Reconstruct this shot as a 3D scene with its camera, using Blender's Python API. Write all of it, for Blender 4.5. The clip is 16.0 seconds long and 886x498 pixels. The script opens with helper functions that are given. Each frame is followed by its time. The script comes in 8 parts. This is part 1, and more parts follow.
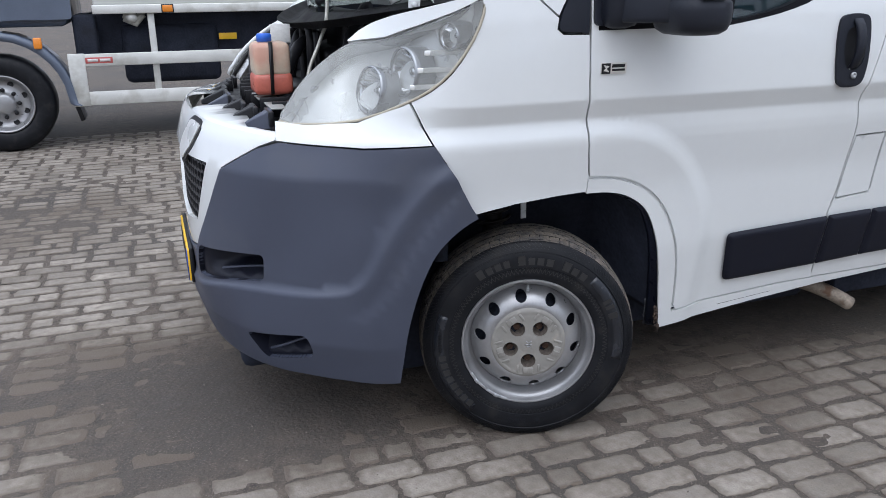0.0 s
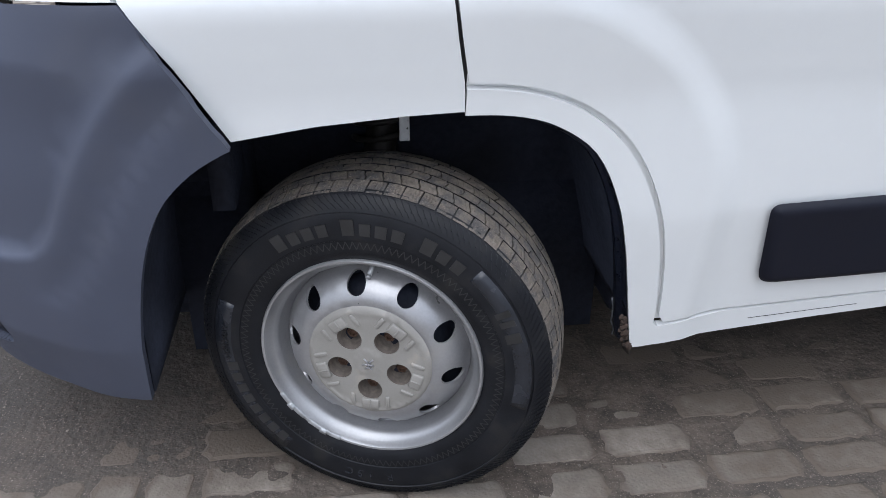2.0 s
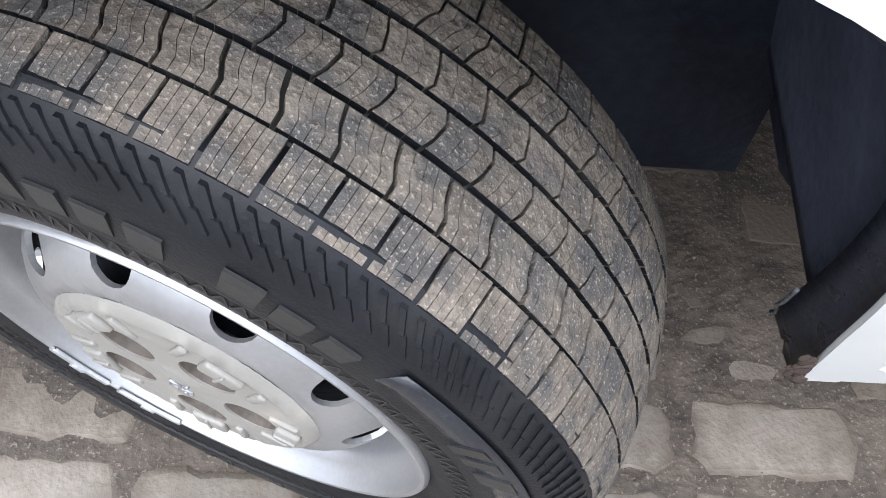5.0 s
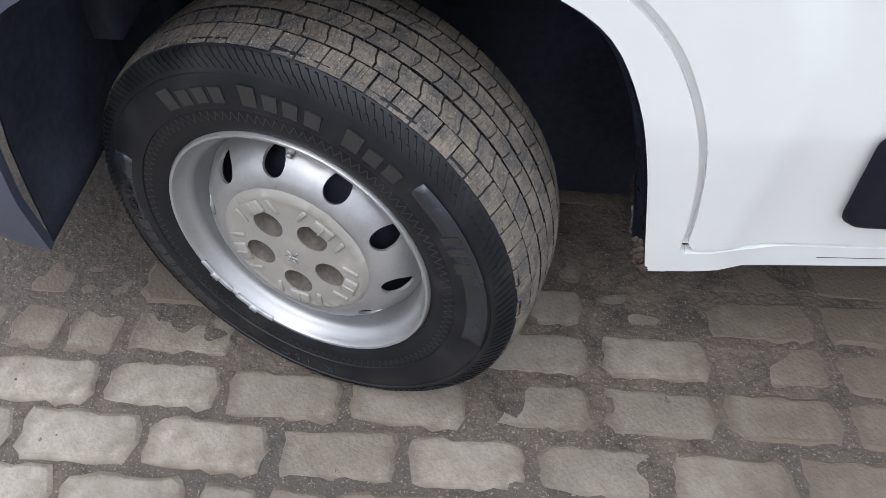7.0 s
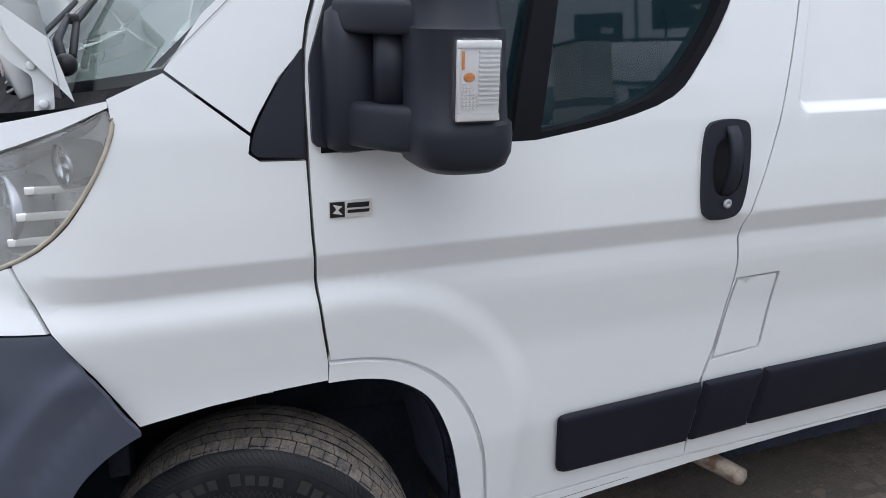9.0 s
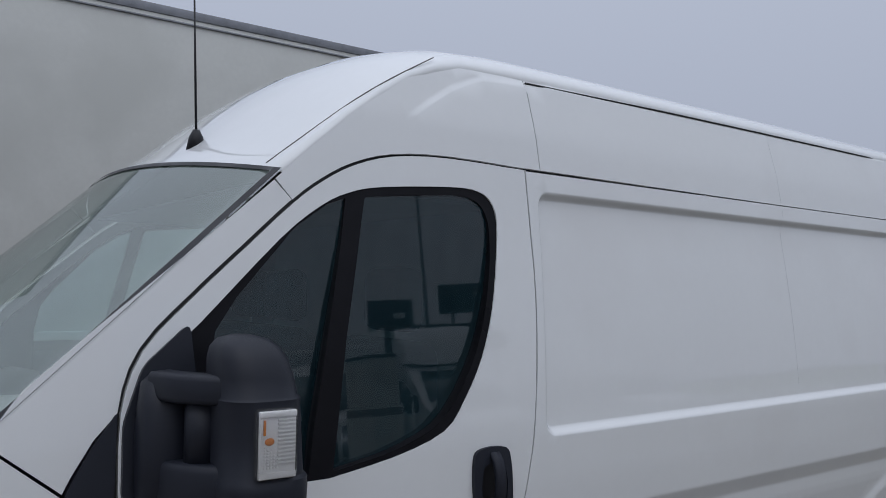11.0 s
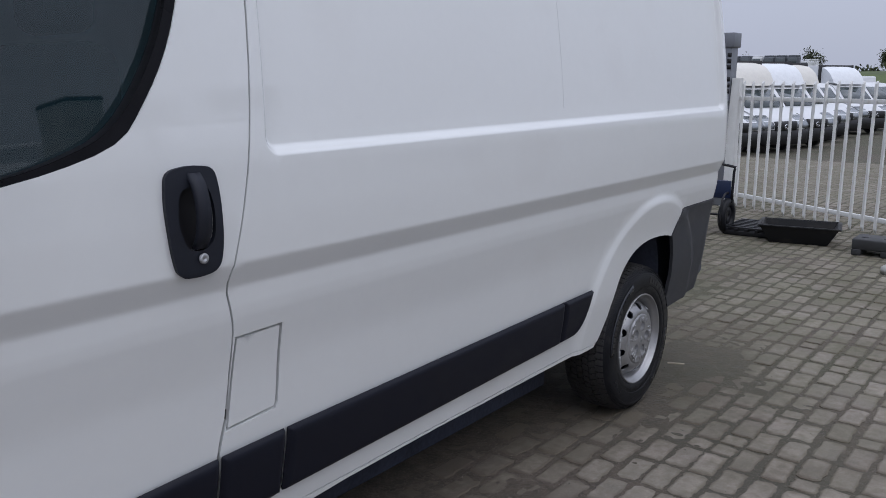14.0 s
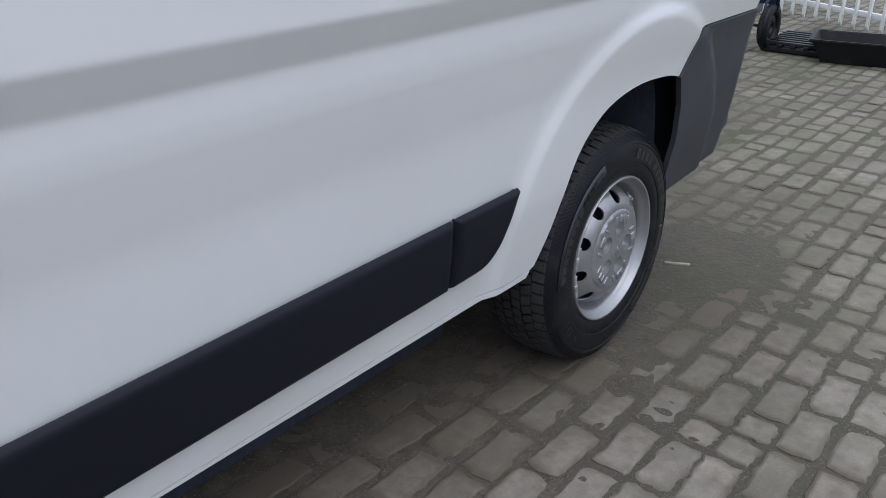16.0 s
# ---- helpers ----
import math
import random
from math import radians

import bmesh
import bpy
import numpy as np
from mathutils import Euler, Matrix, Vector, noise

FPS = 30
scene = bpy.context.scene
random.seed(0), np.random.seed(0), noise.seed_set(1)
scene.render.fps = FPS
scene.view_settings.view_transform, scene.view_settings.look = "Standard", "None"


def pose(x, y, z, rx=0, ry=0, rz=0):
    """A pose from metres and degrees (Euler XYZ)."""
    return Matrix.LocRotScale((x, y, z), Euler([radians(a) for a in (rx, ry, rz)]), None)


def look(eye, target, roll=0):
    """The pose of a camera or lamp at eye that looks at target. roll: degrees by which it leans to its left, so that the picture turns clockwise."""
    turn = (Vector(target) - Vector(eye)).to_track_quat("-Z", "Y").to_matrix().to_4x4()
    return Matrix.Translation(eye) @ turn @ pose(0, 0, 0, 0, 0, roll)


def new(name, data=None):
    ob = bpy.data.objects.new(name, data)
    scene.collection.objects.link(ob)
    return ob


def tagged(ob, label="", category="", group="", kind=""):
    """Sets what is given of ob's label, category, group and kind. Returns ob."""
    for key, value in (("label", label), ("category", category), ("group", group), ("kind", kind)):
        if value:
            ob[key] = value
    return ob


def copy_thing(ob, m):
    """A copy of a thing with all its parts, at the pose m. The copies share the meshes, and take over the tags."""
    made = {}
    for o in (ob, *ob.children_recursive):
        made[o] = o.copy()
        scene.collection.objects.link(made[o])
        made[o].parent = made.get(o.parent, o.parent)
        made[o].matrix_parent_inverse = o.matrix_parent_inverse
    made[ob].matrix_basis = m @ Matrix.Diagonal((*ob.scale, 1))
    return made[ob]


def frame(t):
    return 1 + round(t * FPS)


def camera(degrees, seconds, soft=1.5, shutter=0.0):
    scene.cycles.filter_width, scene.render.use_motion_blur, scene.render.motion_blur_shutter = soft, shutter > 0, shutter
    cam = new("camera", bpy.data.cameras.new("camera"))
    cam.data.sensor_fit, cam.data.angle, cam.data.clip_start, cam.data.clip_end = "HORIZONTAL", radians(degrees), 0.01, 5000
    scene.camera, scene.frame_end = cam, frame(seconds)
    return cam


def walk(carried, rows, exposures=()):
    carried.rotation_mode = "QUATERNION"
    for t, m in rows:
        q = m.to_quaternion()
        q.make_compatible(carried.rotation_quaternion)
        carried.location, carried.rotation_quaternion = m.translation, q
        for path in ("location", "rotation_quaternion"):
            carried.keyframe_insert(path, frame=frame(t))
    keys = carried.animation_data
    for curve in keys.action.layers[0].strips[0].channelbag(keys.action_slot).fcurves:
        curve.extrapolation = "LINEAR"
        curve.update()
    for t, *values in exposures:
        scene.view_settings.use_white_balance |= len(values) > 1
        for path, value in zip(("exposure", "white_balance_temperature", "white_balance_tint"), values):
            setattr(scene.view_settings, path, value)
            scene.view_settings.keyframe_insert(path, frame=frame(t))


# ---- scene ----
cam = camera(57.4, 16.0, soft=0.8)
PATH = [
    (0, (-1.039, -2.142, 1.424), (-0.403, -0.35, 0.804), -0.6),
    (0.5, (-0.72, -2.099, 1.378), (-0.175, -0.297, 0.703), -0.1),
    (1, (-0.428, -1.92, 1.333), (0.046, -0.129, 0.58), 0.2),
    (1.5, (-0.185, -1.615, 1.273), (0.168, 0.144, 0.389), 0.3),
    (2, (-0.011, -1.24, 1.234), (0.207, 0.508, 0.287), 0.3),
    (2.5, (0.085, -0.848, 1.16), (0.189, 0.797, 0.028), 1.0),
    (3, (0.157, -0.507, 1.071), (0.214, 0.96, -0.286), 0.8),
    (3.2, (0.18, -0.401, 1.031), (0.235, 0.993, -0.402), 1.1),
    (5.3, (0.229, -0.226, 0.964), (0.153, 0.753, -0.778), 0.6),
    (5.5, (0.229, -0.24, 0.983), (0.147, 0.73, -0.764), 0.6),
    (6, (0.216, -0.291, 1.043), (0.179, 0.624, -0.735), 3.9),
    (6.5, (0.231, -0.503, 1.135), (0.13, 0.623, -0.515), 2.1),
    (7, (0.263, -0.778, 1.227), (0.195, 0.558, -0.26), 1.8),
    (7.5, (0.269, -1.035, 1.294), (0.439, 0.493, 0.014), 0.6),
    (8, (0.147, -1.261, 1.381), (0.59, 0.346, 0.277), 2.4),
    (8.5, (-0.047, -1.39, 1.481), (0.55, 0.304, 0.602), 1.9),
    (9, (-0.185, -1.508, 1.564), (0.543, 0.261, 0.98), 0.9),
    (9.5, (-0.251, -1.569, 1.665), (0.605, 0.206, 1.326), 1.1),
    (10, (-0.261, -1.65, 1.733), (0.673, 0.117, 1.665), 0.5),
    (10.2, (-0.261, -1.687, 1.763), (0.702, 0.066, 1.771), 0.7),
    (12.3, (-0.381, -1.754, 1.667), (1.13, -0.446, 1.732), 0.1),
    (12.5, (-0.38, -1.746, 1.653), (1.153, -0.463, 1.713), 0.1),
    (13, (-0.317, -1.707, 1.604), (1.241, -0.452, 1.577), 0.0),
    (13.5, (-0.099, -1.606, 1.55), (1.456, -0.366, 1.338), 0.1),
    (14, (0.126, -1.497, 1.493), (1.657, -0.276, 1.086), -0.1),
    (14.5, (0.409, -1.304, 1.429), (1.903, -0.096, 0.87), 0.1),
    (15, (0.763, -1.131, 1.356), (2.216, 0.072, 0.69), 0.1),
    (15.5, (1.172, -1.033, 1.339), (2.586, 0.157, 0.574), -0.1),
    (16, (1.592, -0.943, 1.299), (2.973, 0.225, 0.446), -0.2),
]
EXPOSURES = [(0.0, 0.41, 6450, 11.0), (1.0, 0.47, 6450, 11.0), (2.0, 0.69, 6450, 11.0), (3.0, 1.033, 6620, 10.0), (5.5, 1.696, 6665, 10.0), (6.0, 1.577, 6710, 10.0), (6.5, 1.267, 6713, 10.0), (7.0, 0.985, 6717, 10.0), (7.5, 0.741, 6707, 10.0), (8.0, 0.584, 6626, 11.0), (9.0, 0.307, 6585, 11.0), (9.5, -0.04, 6495, 11.0), (10.0, -0.3, 6490, 11.0), (12.5, -0.87, 6421, 14.5), (13.0, -0.703, 6412, 14.5), (13.5, -0.434, 6439, 14.5), (14.0, -0.297, 6465, 14.5), (14.5, -0.143, 6436, 13.9), (15.0, -0.009, 6408, 13.2), (16.0, 0.15, 6340, 12.0)]
walk(cam, [(t, look(eye, target, roll)) for t, eye, target, roll in PATH], EXPOSURES)
# ---- light ----
world = bpy.data.worlds.new("overcast")
scene.world = world
world.use_nodes = True
wn, wl = world.node_tree.nodes, world.node_tree.links
wn.clear()
w_out = wn.new("ShaderNodeOutputWorld")
w_bg = wn.new("ShaderNodeBackground")
w_sky = wn.new("ShaderNodeTexSky")
w_sky.sky_type = "NISHITA"
w_sky.sun_disc = False
w_sky.sun_elevation = radians(48)
w_sky.sun_rotation = radians(205)
w_sky.dust_density = 4.0
w_co = wn.new("ShaderNodeTexCoord")
w_sep = wn.new("ShaderNodeSeparateXYZ")
w_ramp = wn.new("ShaderNodeValToRGB")
w_mix = wn.new("ShaderNodeMix")
w_mix.data_type = "RGBA"
w_mul = wn.new("ShaderNodeMix")
w_mul.data_type, w_mul.blend_type = "RGBA", "MULTIPLY"
w_mul.inputs[0].default_value = 1.0
w_mul.inputs[7].default_value = (0.10, 0.10, 0.10, 1)
# cloud deck: grey at the horizon, brighter overhead
w_ramp.color_ramp.elements[0].position, w_ramp.color_ramp.elements[0].color = 0.0, (0.54, 0.60, 0.735, 1)
w_ramp.color_ramp.elements[1].position, w_ramp.color_ramp.elements[1].color = 0.9, (1.62, 1.77, 2.05, 1)
e = w_ramp.color_ramp.elements.new(0.35)
e.color = (0.72, 0.80, 0.96, 1)
w_mix.inputs[0].default_value = 0.12
wl.new(w_co.outputs["Generated"], w_sep.inputs[0])
wl.new(w_sep.outputs["Z"], w_ramp.inputs[0])
wl.new(w_sky.outputs[0], w_mul.inputs[6])
wl.new(w_ramp.outputs[0], w_mix.inputs[6])
wl.new(w_mul.outputs[2], w_mix.inputs[7])
wl.new(w_mix.outputs[2], w_bg.inputs[0])
w_bg.inputs[1].default_value = 1.06
wl.new(w_bg.outputs[0], w_out.inputs[0])

sun_data = bpy.data.lights.new("sun", "SUN")
sun_data.energy, sun_data.angle, sun_data.color = 0.55, radians(55), (0.95, 0.99, 1.03)
sun = new("sun", sun_data)
sun.matrix_world = look((-2.3, -5.2, 9.0), (0, 0, 0))


# ---- materials ----
# patches of brown sand over the paving: x, y, half lengths, thickness; the third spans the van's length and darkens the
# ground beneath it
PATCHES = ((-0.75, 0.34, 0.60, 0.32, 0.36), (4.10, 0.02, 0.50, 0.25, 0.62), (1.8, 0.86, 3.0, 0.46, 1.40), (-1.9, 3.4, 0.9, 0.9, 0.25), (0.9, 0.10, 0.6, 0.30, 0.05), (2.3, 0.02, 1.5, 0.30, 0.16), (1.5, -0.35, 0.5, 0.2, 0.10), (7.5, 2.0, 1.5, 1.0, 0.12))

def material(name, base, rough=0.5, metal=0.0, vary=0.15, scale=8.0, fine=120.0, bump=0.0, spots=None, coat=0.0, coat_ior=1.5,
             grit=0.0, grit_at=(0.60, 0.70), rough_vary=0.1, spec=0.5, spot_scale=3.0, spot_at=(0.55, 0.7), coords="Object", random_tint=0.0, island=False, dust=None, moss=None):
    """Procedural surface: base colour varied at two scales, optional stains (spots colour), fine relief."""
    m = bpy.data.materials.new(name)
    m.use_nodes = True
    n, l = m.node_tree.nodes, m.node_tree.links
    b = n["Principled BSDF"]
    b.inputs["Metallic"].default_value = metal
    b.inputs["Specular IOR Level"].default_value = spec
    b.inputs["Coat Weight"].default_value = coat
    b.inputs["Coat Roughness"].default_value = 0.025
    b.inputs["Coat IOR"].default_value = coat_ior
    co = n.new("ShaderNodeTexCoord")

    def noise_node(sc, detail=4.0):
        t = n.new("ShaderNodeTexNoise")
        t.inputs["Scale"].default_value, t.inputs["Detail"].default_value = sc, detail
        l.new(co.outputs[coords], t.inputs["Vector"])
        return t.outputs["Fac"]

    def mapped(src, lo, hi, a=0.3, z=0.7):
        r = n.new("ShaderNodeMapRange")
        r.inputs["From Min"].default_value, r.inputs["From Max"].default_value = a, z
        r.inputs["To Min"].default_value, r.inputs["To Max"].default_value = lo, hi
        l.new(src, r.inputs["Value"])
        return r.outputs["Result"]

    def mixed(kind, fac, a, c):
        x = n.new("ShaderNodeMix")
        x.data_type, x.blend_type = "RGBA", kind
        for sock, v in ((x.inputs[0], fac), (x.inputs[6], a), (x.inputs[7], c)):
            if isinstance(v, (float, int)):
                sock.default_value = v
            elif isinstance(v, tuple):
                sock.default_value = (*v, 1)
            else:
                l.new(v, sock)
        return x.outputs[2]

    big, small = noise_node(scale), noise_node(fine, 3.0)
    col = n.new("ShaderNodeHueSaturation")
    col.inputs["Color"].default_value = (*base, 1)
    add = n.new("ShaderNodeMath")
    add.operation = "ADD"
    l.new(mapped(big, -vary, vary), add.inputs[0])
    l.new(mapped(small, 1 - vary * 0.5, 1 + vary * 0.5), add.inputs[1])
    value = add.outputs[0]
    if random_tint:
        info = n.new("ShaderNodeNewGeometry" if island else "ShaderNodeObjectInfo")
        src = info.outputs["Random Per Island"] if island else info.outputs["Random"]
        a2 = n.new("ShaderNodeMath")
        a2.operation = "ADD"
        l.new(value, a2.inputs[0])
        l.new(mapped(src, -random_tint, random_tint, 0, 1), a2.inputs[1])
        value = a2.outputs[0]
    l.new(value, col.inputs["Value"])
    out = col.outputs["Color"]
    if spots:
        out = mixed("MIX", mapped(noise_node(spot_scale, 6.0), 0.0, 1.0, *spot_at), out, spots)
    if moss:
        place, axes = n.new("ShaderNodeNewGeometry"), n.new("ShaderNodeSeparateXYZ")
        l.new(place.outputs["Position"], axes.inputs[0])
        towards_gate = mapped(axes.outputs["X"], 0.0, 0.85, 1.4, 5.2)
        grown = n.new("ShaderNodeMath")
        grown.operation = "MULTIPLY"
        l.new(towards_gate, grown.inputs[0])
        l.new(mapped(noise_node(0.9 if dust is None else 3.0, 5.0), 0.3, 1.0, 0.35, 0.6), grown.inputs[1])
        if dust:
            dust = mixed("MIX", grown.outputs[0], dust, moss)
            part_grown = n.new("ShaderNodeMath")
            part_grown.operation = "MULTIPLY"
            part_grown.inputs[1].default_value = 0.74
            l.new(grown.outputs[0], part_grown.inputs[0])
            out = mixed("MIX", part_grown.outputs[0], out, tuple(c * 1.25 for c in moss))
        else:
            out = mixed("MIX", grown.outputs[0], out, moss)
    if dust:
        pos = n.new("ShaderNodeNewGeometry")
        masks = []
        for sc, dt in ((1.7, 3.0), (26.0, 10.0)):
            t = n.new("ShaderNodeTexNoise")
            t.inputs["Scale"].default_value, t.inputs["Detail"].default_value = sc, dt
            l.new(pos.outputs["Position"], t.inputs["Vector"])
            masks.append(t.outputs["Fac"])
        both, half = n.new("ShaderNodeMath"), n.new("ShaderNodeMath")
        both.operation = half.operation = "MULTIPLY_ADD"
        l.new(masks[0], half.inputs[0])
        half.inputs[1].default_value, half.inputs[2].default_value = 0.70, -0.055
        l.new(masks[1], both.inputs[0])
        both.inputs[1].default_value = 0.30
        l.new(half.outputs[0], both.inputs[2])
        total = both.outputs[0]
        for cx, cy, rx, ry, amount in PATCHES:
            shift, length, power, mul = n.new("ShaderNodeVectorMath"), n.new("ShaderNodeVectorMath"), n.new("ShaderNodeMath"), n.new("ShaderNodeMath")
            shift.operation, length.operation, power.operation, mul.operation = "MULTIPLY_ADD", "DOT_PRODUCT", "POWER", "MULTIPLY_ADD"
            shift.inputs[1].default_value, shift.inputs[2].default_value = (1 / rx, 1 / ry, 0), (-cx / rx, -cy / ry, 0)
            l.new(pos.outputs["Position"], shift.inputs[0])
            l.new(shift.outputs[0], length.inputs[0])
            l.new(shift.outputs[0], length.inputs[1])
            power.inputs[0].default_value = math.exp(-1)
            l.new(length.outputs["Value"], power.inputs[1])
            l.new(power.outputs[0], mul.inputs[0])
            mul.inputs[1].default_value = amount * 0.95
            l.new(total, mul.inputs[2])
            total = mul.outputs[0]
        uv, parts_, big_, edge = n.new("ShaderNodeUVMap"), n.new("ShaderNodeSeparateXYZ"), n.new("ShaderNodeMath"), n.new("ShaderNodeMath")
        absolute = n.new("ShaderNodeVectorMath")
        absolute.operation, big_.operation, edge.operation = "ABSOLUTE", "MAXIMUM", "ADD"
        l.new(uv.outputs[0], absolute.inputs[0])
        l.new(absolute.outputs[0], parts_.inputs[0])
        l.new(parts_.outputs["X"], big_.inputs[0])
        l.new(parts_.outputs["Y"], big_.inputs[1])
        l.new(mapped(big_.outputs[0], -0.05, 0.15, 0.72, 1.02), edge.inputs[0])
        l.new(total, edge.inputs[1])
        if moss:
            more = n.new("ShaderNodeMath")
            more.operation = "MULTIPLY_ADD"
            more.inputs[1].default_value = 0.07
            l.new(towards_gate, more.inputs[0])
            l.new(edge.outputs[0], more.inputs[2])
            edge = more
        out = mixed("MIX", mapped(edge.outputs[0], 0.0, 0.92, 0.36, 0.68), out, dust)
    if grit:
        out = mixed("MIX", mapped(noise_node(fine * 4, 2.0), 0.0, 1.0, *grit_at), out, tuple(min(1, c * 2.2 + 0.01) for c in base))
    l.new(out, b.inputs["Base Color"])
    l.new(mapped(big, max(0.02, rough - rough_vary), min(1, rough + rough_vary)), b.inputs["Roughness"])
    if bump:
        bp = n.new("ShaderNodeBump")
        bp.inputs["Strength"].default_value, bp.inputs["Distance"].default_value = 0.6, bump
        l.new(small, bp.inputs["Height"])
        l.new(bp.outputs[0], b.inputs["Normal"])
    return m


def glass(name, tint, rough=0.02, haze=0.0, ior=1.52, overlay=(0.8, 0.8, 0.78)):
    """Thin pane: tinted see-through with a share of flat colour over it (dust, or a painted sky reflection), and a
    Fresnel gloss.
    """
    m = bpy.data.materials.new(name)
    m.use_nodes = True
    n, l = m.node_tree.nodes, m.node_tree.links
    n.remove(n["Principled BSDF"])
    out = n["Material Output"]
    tr, gl, mx, fr = n.new("ShaderNodeBsdfTransparent"), n.new("ShaderNodeBsdfGlossy"), n.new("ShaderNodeMixShader"), n.new("ShaderNodeFresnel")
    tr.inputs[0].default_value = (*tint, 1)
    gl.inputs["Roughness"].default_value = rough
    fr.inputs[0].default_value = ior
    df, m2 = n.new("ShaderNodeBsdfDiffuse"), n.new("ShaderNodeMixShader")
    df.inputs[0].default_value = (*overlay, 1)
    co, nz, mr = n.new("ShaderNodeTexCoord"), n.new("ShaderNodeTexNoise"), n.new("ShaderNodeMapRange")
    nz.inputs["Scale"].default_value, nz.inputs["Detail"].default_value = 6.0, 5.0
    mr.inputs["From Min"].default_value, mr.inputs["From Max"].default_value = 0.3, 0.7
    mr.inputs["To Min"].default_value, mr.inputs["To Max"].default_value = haze * 0.8, haze * 1.2
    l.new(co.outputs["Object"], nz.inputs["Vector"])
    l.new(nz.outputs["Fac"], mr.inputs["Value"])
    l.new(mr.outputs["Result"], m2.inputs[0])
    l.new(tr.outputs[0], m2.inputs[1])
    l.new(df.outputs[0], m2.inputs[2])
    l.new(fr.outputs[0], mx.inputs[0])
    l.new(m2.outputs[0], mx.inputs[1])
    l.new(gl.outputs[0], mx.inputs[2])
    l.new(mx.outputs[0], out.inputs[0])
    return m


WHITE = material("white_paint", (0.695, 0.71, 0.705), 0.6, vary=0.012, scale=1.5, fine=30, coat=1.0, rough_vary=0.05, spots=(0.672, 0.68, 0.672), spot_scale=1.4, spec=0.2, coat_ior=1.65)
GREY_PLASTIC = material("grey_plastic", (0.052, 0.060, 0.088), 0.50, vary=0.08, scale=5, fine=900, bump=0.0004, rough_vary=0.08, spots=(0.062, 0.069, 0.094), spot_scale=4)
TRIM_DARK = material("trim_plastic", (0.0092, 0.0103, 0.0175), 0.45, vary=0.08, scale=5, fine=900, bump=0.0003, spec=0.19)
MIRROR_PLASTIC = material("mirror_plastic", (0.0125, 0.0148, 0.0225), 0.48, vary=0.12, scale=6, fine=1200, bump=0.0004, spec=0.32)
BLACK = material("black_plastic", (0.010, 0.010, 0.012), 0.45, vary=0.2, scale=10, fine=300, spec=0.3)
CAVITY = material("underbody", (0.024, 0.028, 0.041), 0.75, vary=0.35, scale=6, fine=60, bump=0.004, spots=(0.018, 0.019, 0.024), spec=0.15)
RUBBER_SEAL = material("rubber_seal", (0.012, 0.012, 0.013), 0.6, vary=0.2)
TYRE = material("tyre_rubber", (0.0095, 0.0102, 0.0125), 0.42, vary=0.3, scale=14, fine=400, bump=0.0006, spots=(0.022, 0.021, 0.020), spot_scale=14, spot_at=(0.55, 0.75), spec=0.20)
LETTER = material("raised_rubber", (0.018, 0.018, 0.0185), 0.46, vary=0.25, scale=30, fine=300, bump=0.0003)
TYRE_GLOSS = material("tyre_shoulder_rubber", (0.016, 0.018, 0.023), 0.20, vary=0.2, scale=20, fine=300, bump=0.0004)
TREAD = material("tread_rubber_sandy", (0.150, 0.128, 0.107), 0.95, vary=0.30, scale=18, fine=130, bump=0.008, spots=(0.085, 0.081, 0.078), spot_scale=34, spot_at=(0.44, 0.62), grit=1.0, grit_at=(0.58, 0.74), spec=0.15)
TREAD_BASE = material("groove_rubber", (0.036, 0.034, 0.032), 0.85, vary=0.3, scale=30, fine=200, bump=0.001)
TREAD_CLEAN = material("tread_rubber", (0.030, 0.029, 0.029), 0.8, vary=0.35, scale=22, fine=500, bump=0.001, spots=(0.032, 0.03, 0.028), spot_scale=20)
SILVER = material("silver_wheel_paint", (0.33, 0.33, 0.335), 0.36, metal=0.6, vary=0.08, scale=12, fine=200, spots=(0.36, 0.35, 0.33), spot_scale=14, spot_at=(0.6, 0.8))
CAP = material("hub_cover_plastic", (0.25, 0.238, 0.216), 0.5, metal=0.1, vary=0.06, scale=18, fine=300, spots=(0.35, 0.31, 0.26), spot_scale=20, spot_at=(0.62, 0.8))
RUST = material("rusty_bolt", (0.085, 0.048, 0.032), 0.8, metal=0.3, vary=0.3, scale=60, fine=400, bump=0.001)
LEAD = material("balance_weight", (0.42, 0.43, 0.44), 0.5, metal=0.6, vary=0.15, scale=30)
CHROME = material("chrome", (0.75, 0.76, 0.78), 0.12, metal=1.0, vary=0.03, rough_vary=0.05)
GLASS = glass("window_glass", (0.42, 0.60, 0.62), ior=1.66, haze=0.25, overlay=(0.016, 0.055, 0.072))
CLEAR = glass("clear_lens", (0.93, 0.94, 0.93), 0.06, 0.22, overlay=(0.66, 0.66, 0.62))
SIGNAL_LENS = glass("signal_lens", (0.97, 0.97, 0.97), 0.03, 0.04)
# pale green over the windscreen paints in the sky it mirrors
SCREEN = glass("windscreen_glass", (0.80, 0.89, 0.85), ior=1.9, haze=0.24, overlay=(0.48, 0.60, 0.54))
FRAME_BLACK = material("window_frame_black", (0.007, 0.007, 0.009), 0.35, vary=0.2, scale=10, fine=300, spec=0.12)
PAVER = material("concrete_paver", (0.246, 0.217, 0.184), 0.90, vary=0.22, scale=9, fine=130, bump=0.004, spots=(0.185, 0.158, 0.130), spot_scale=22, spot_at=(0.44, 0.74), random_tint=0.24, dust=(0.100, 0.078, 0.059), moss=(0.082, 0.078, 0.044))
SAND = material("jointing_sand", (0.080, 0.064, 0.051), 0.95, vary=0.42, scale=14, fine=60, bump=0.012, spots=(0.058, 0.050, 0.043), spot_scale=0.9, spot_at=(0.45, 0.65), grit=0.3, moss=(0.060, 0.060, 0.032))


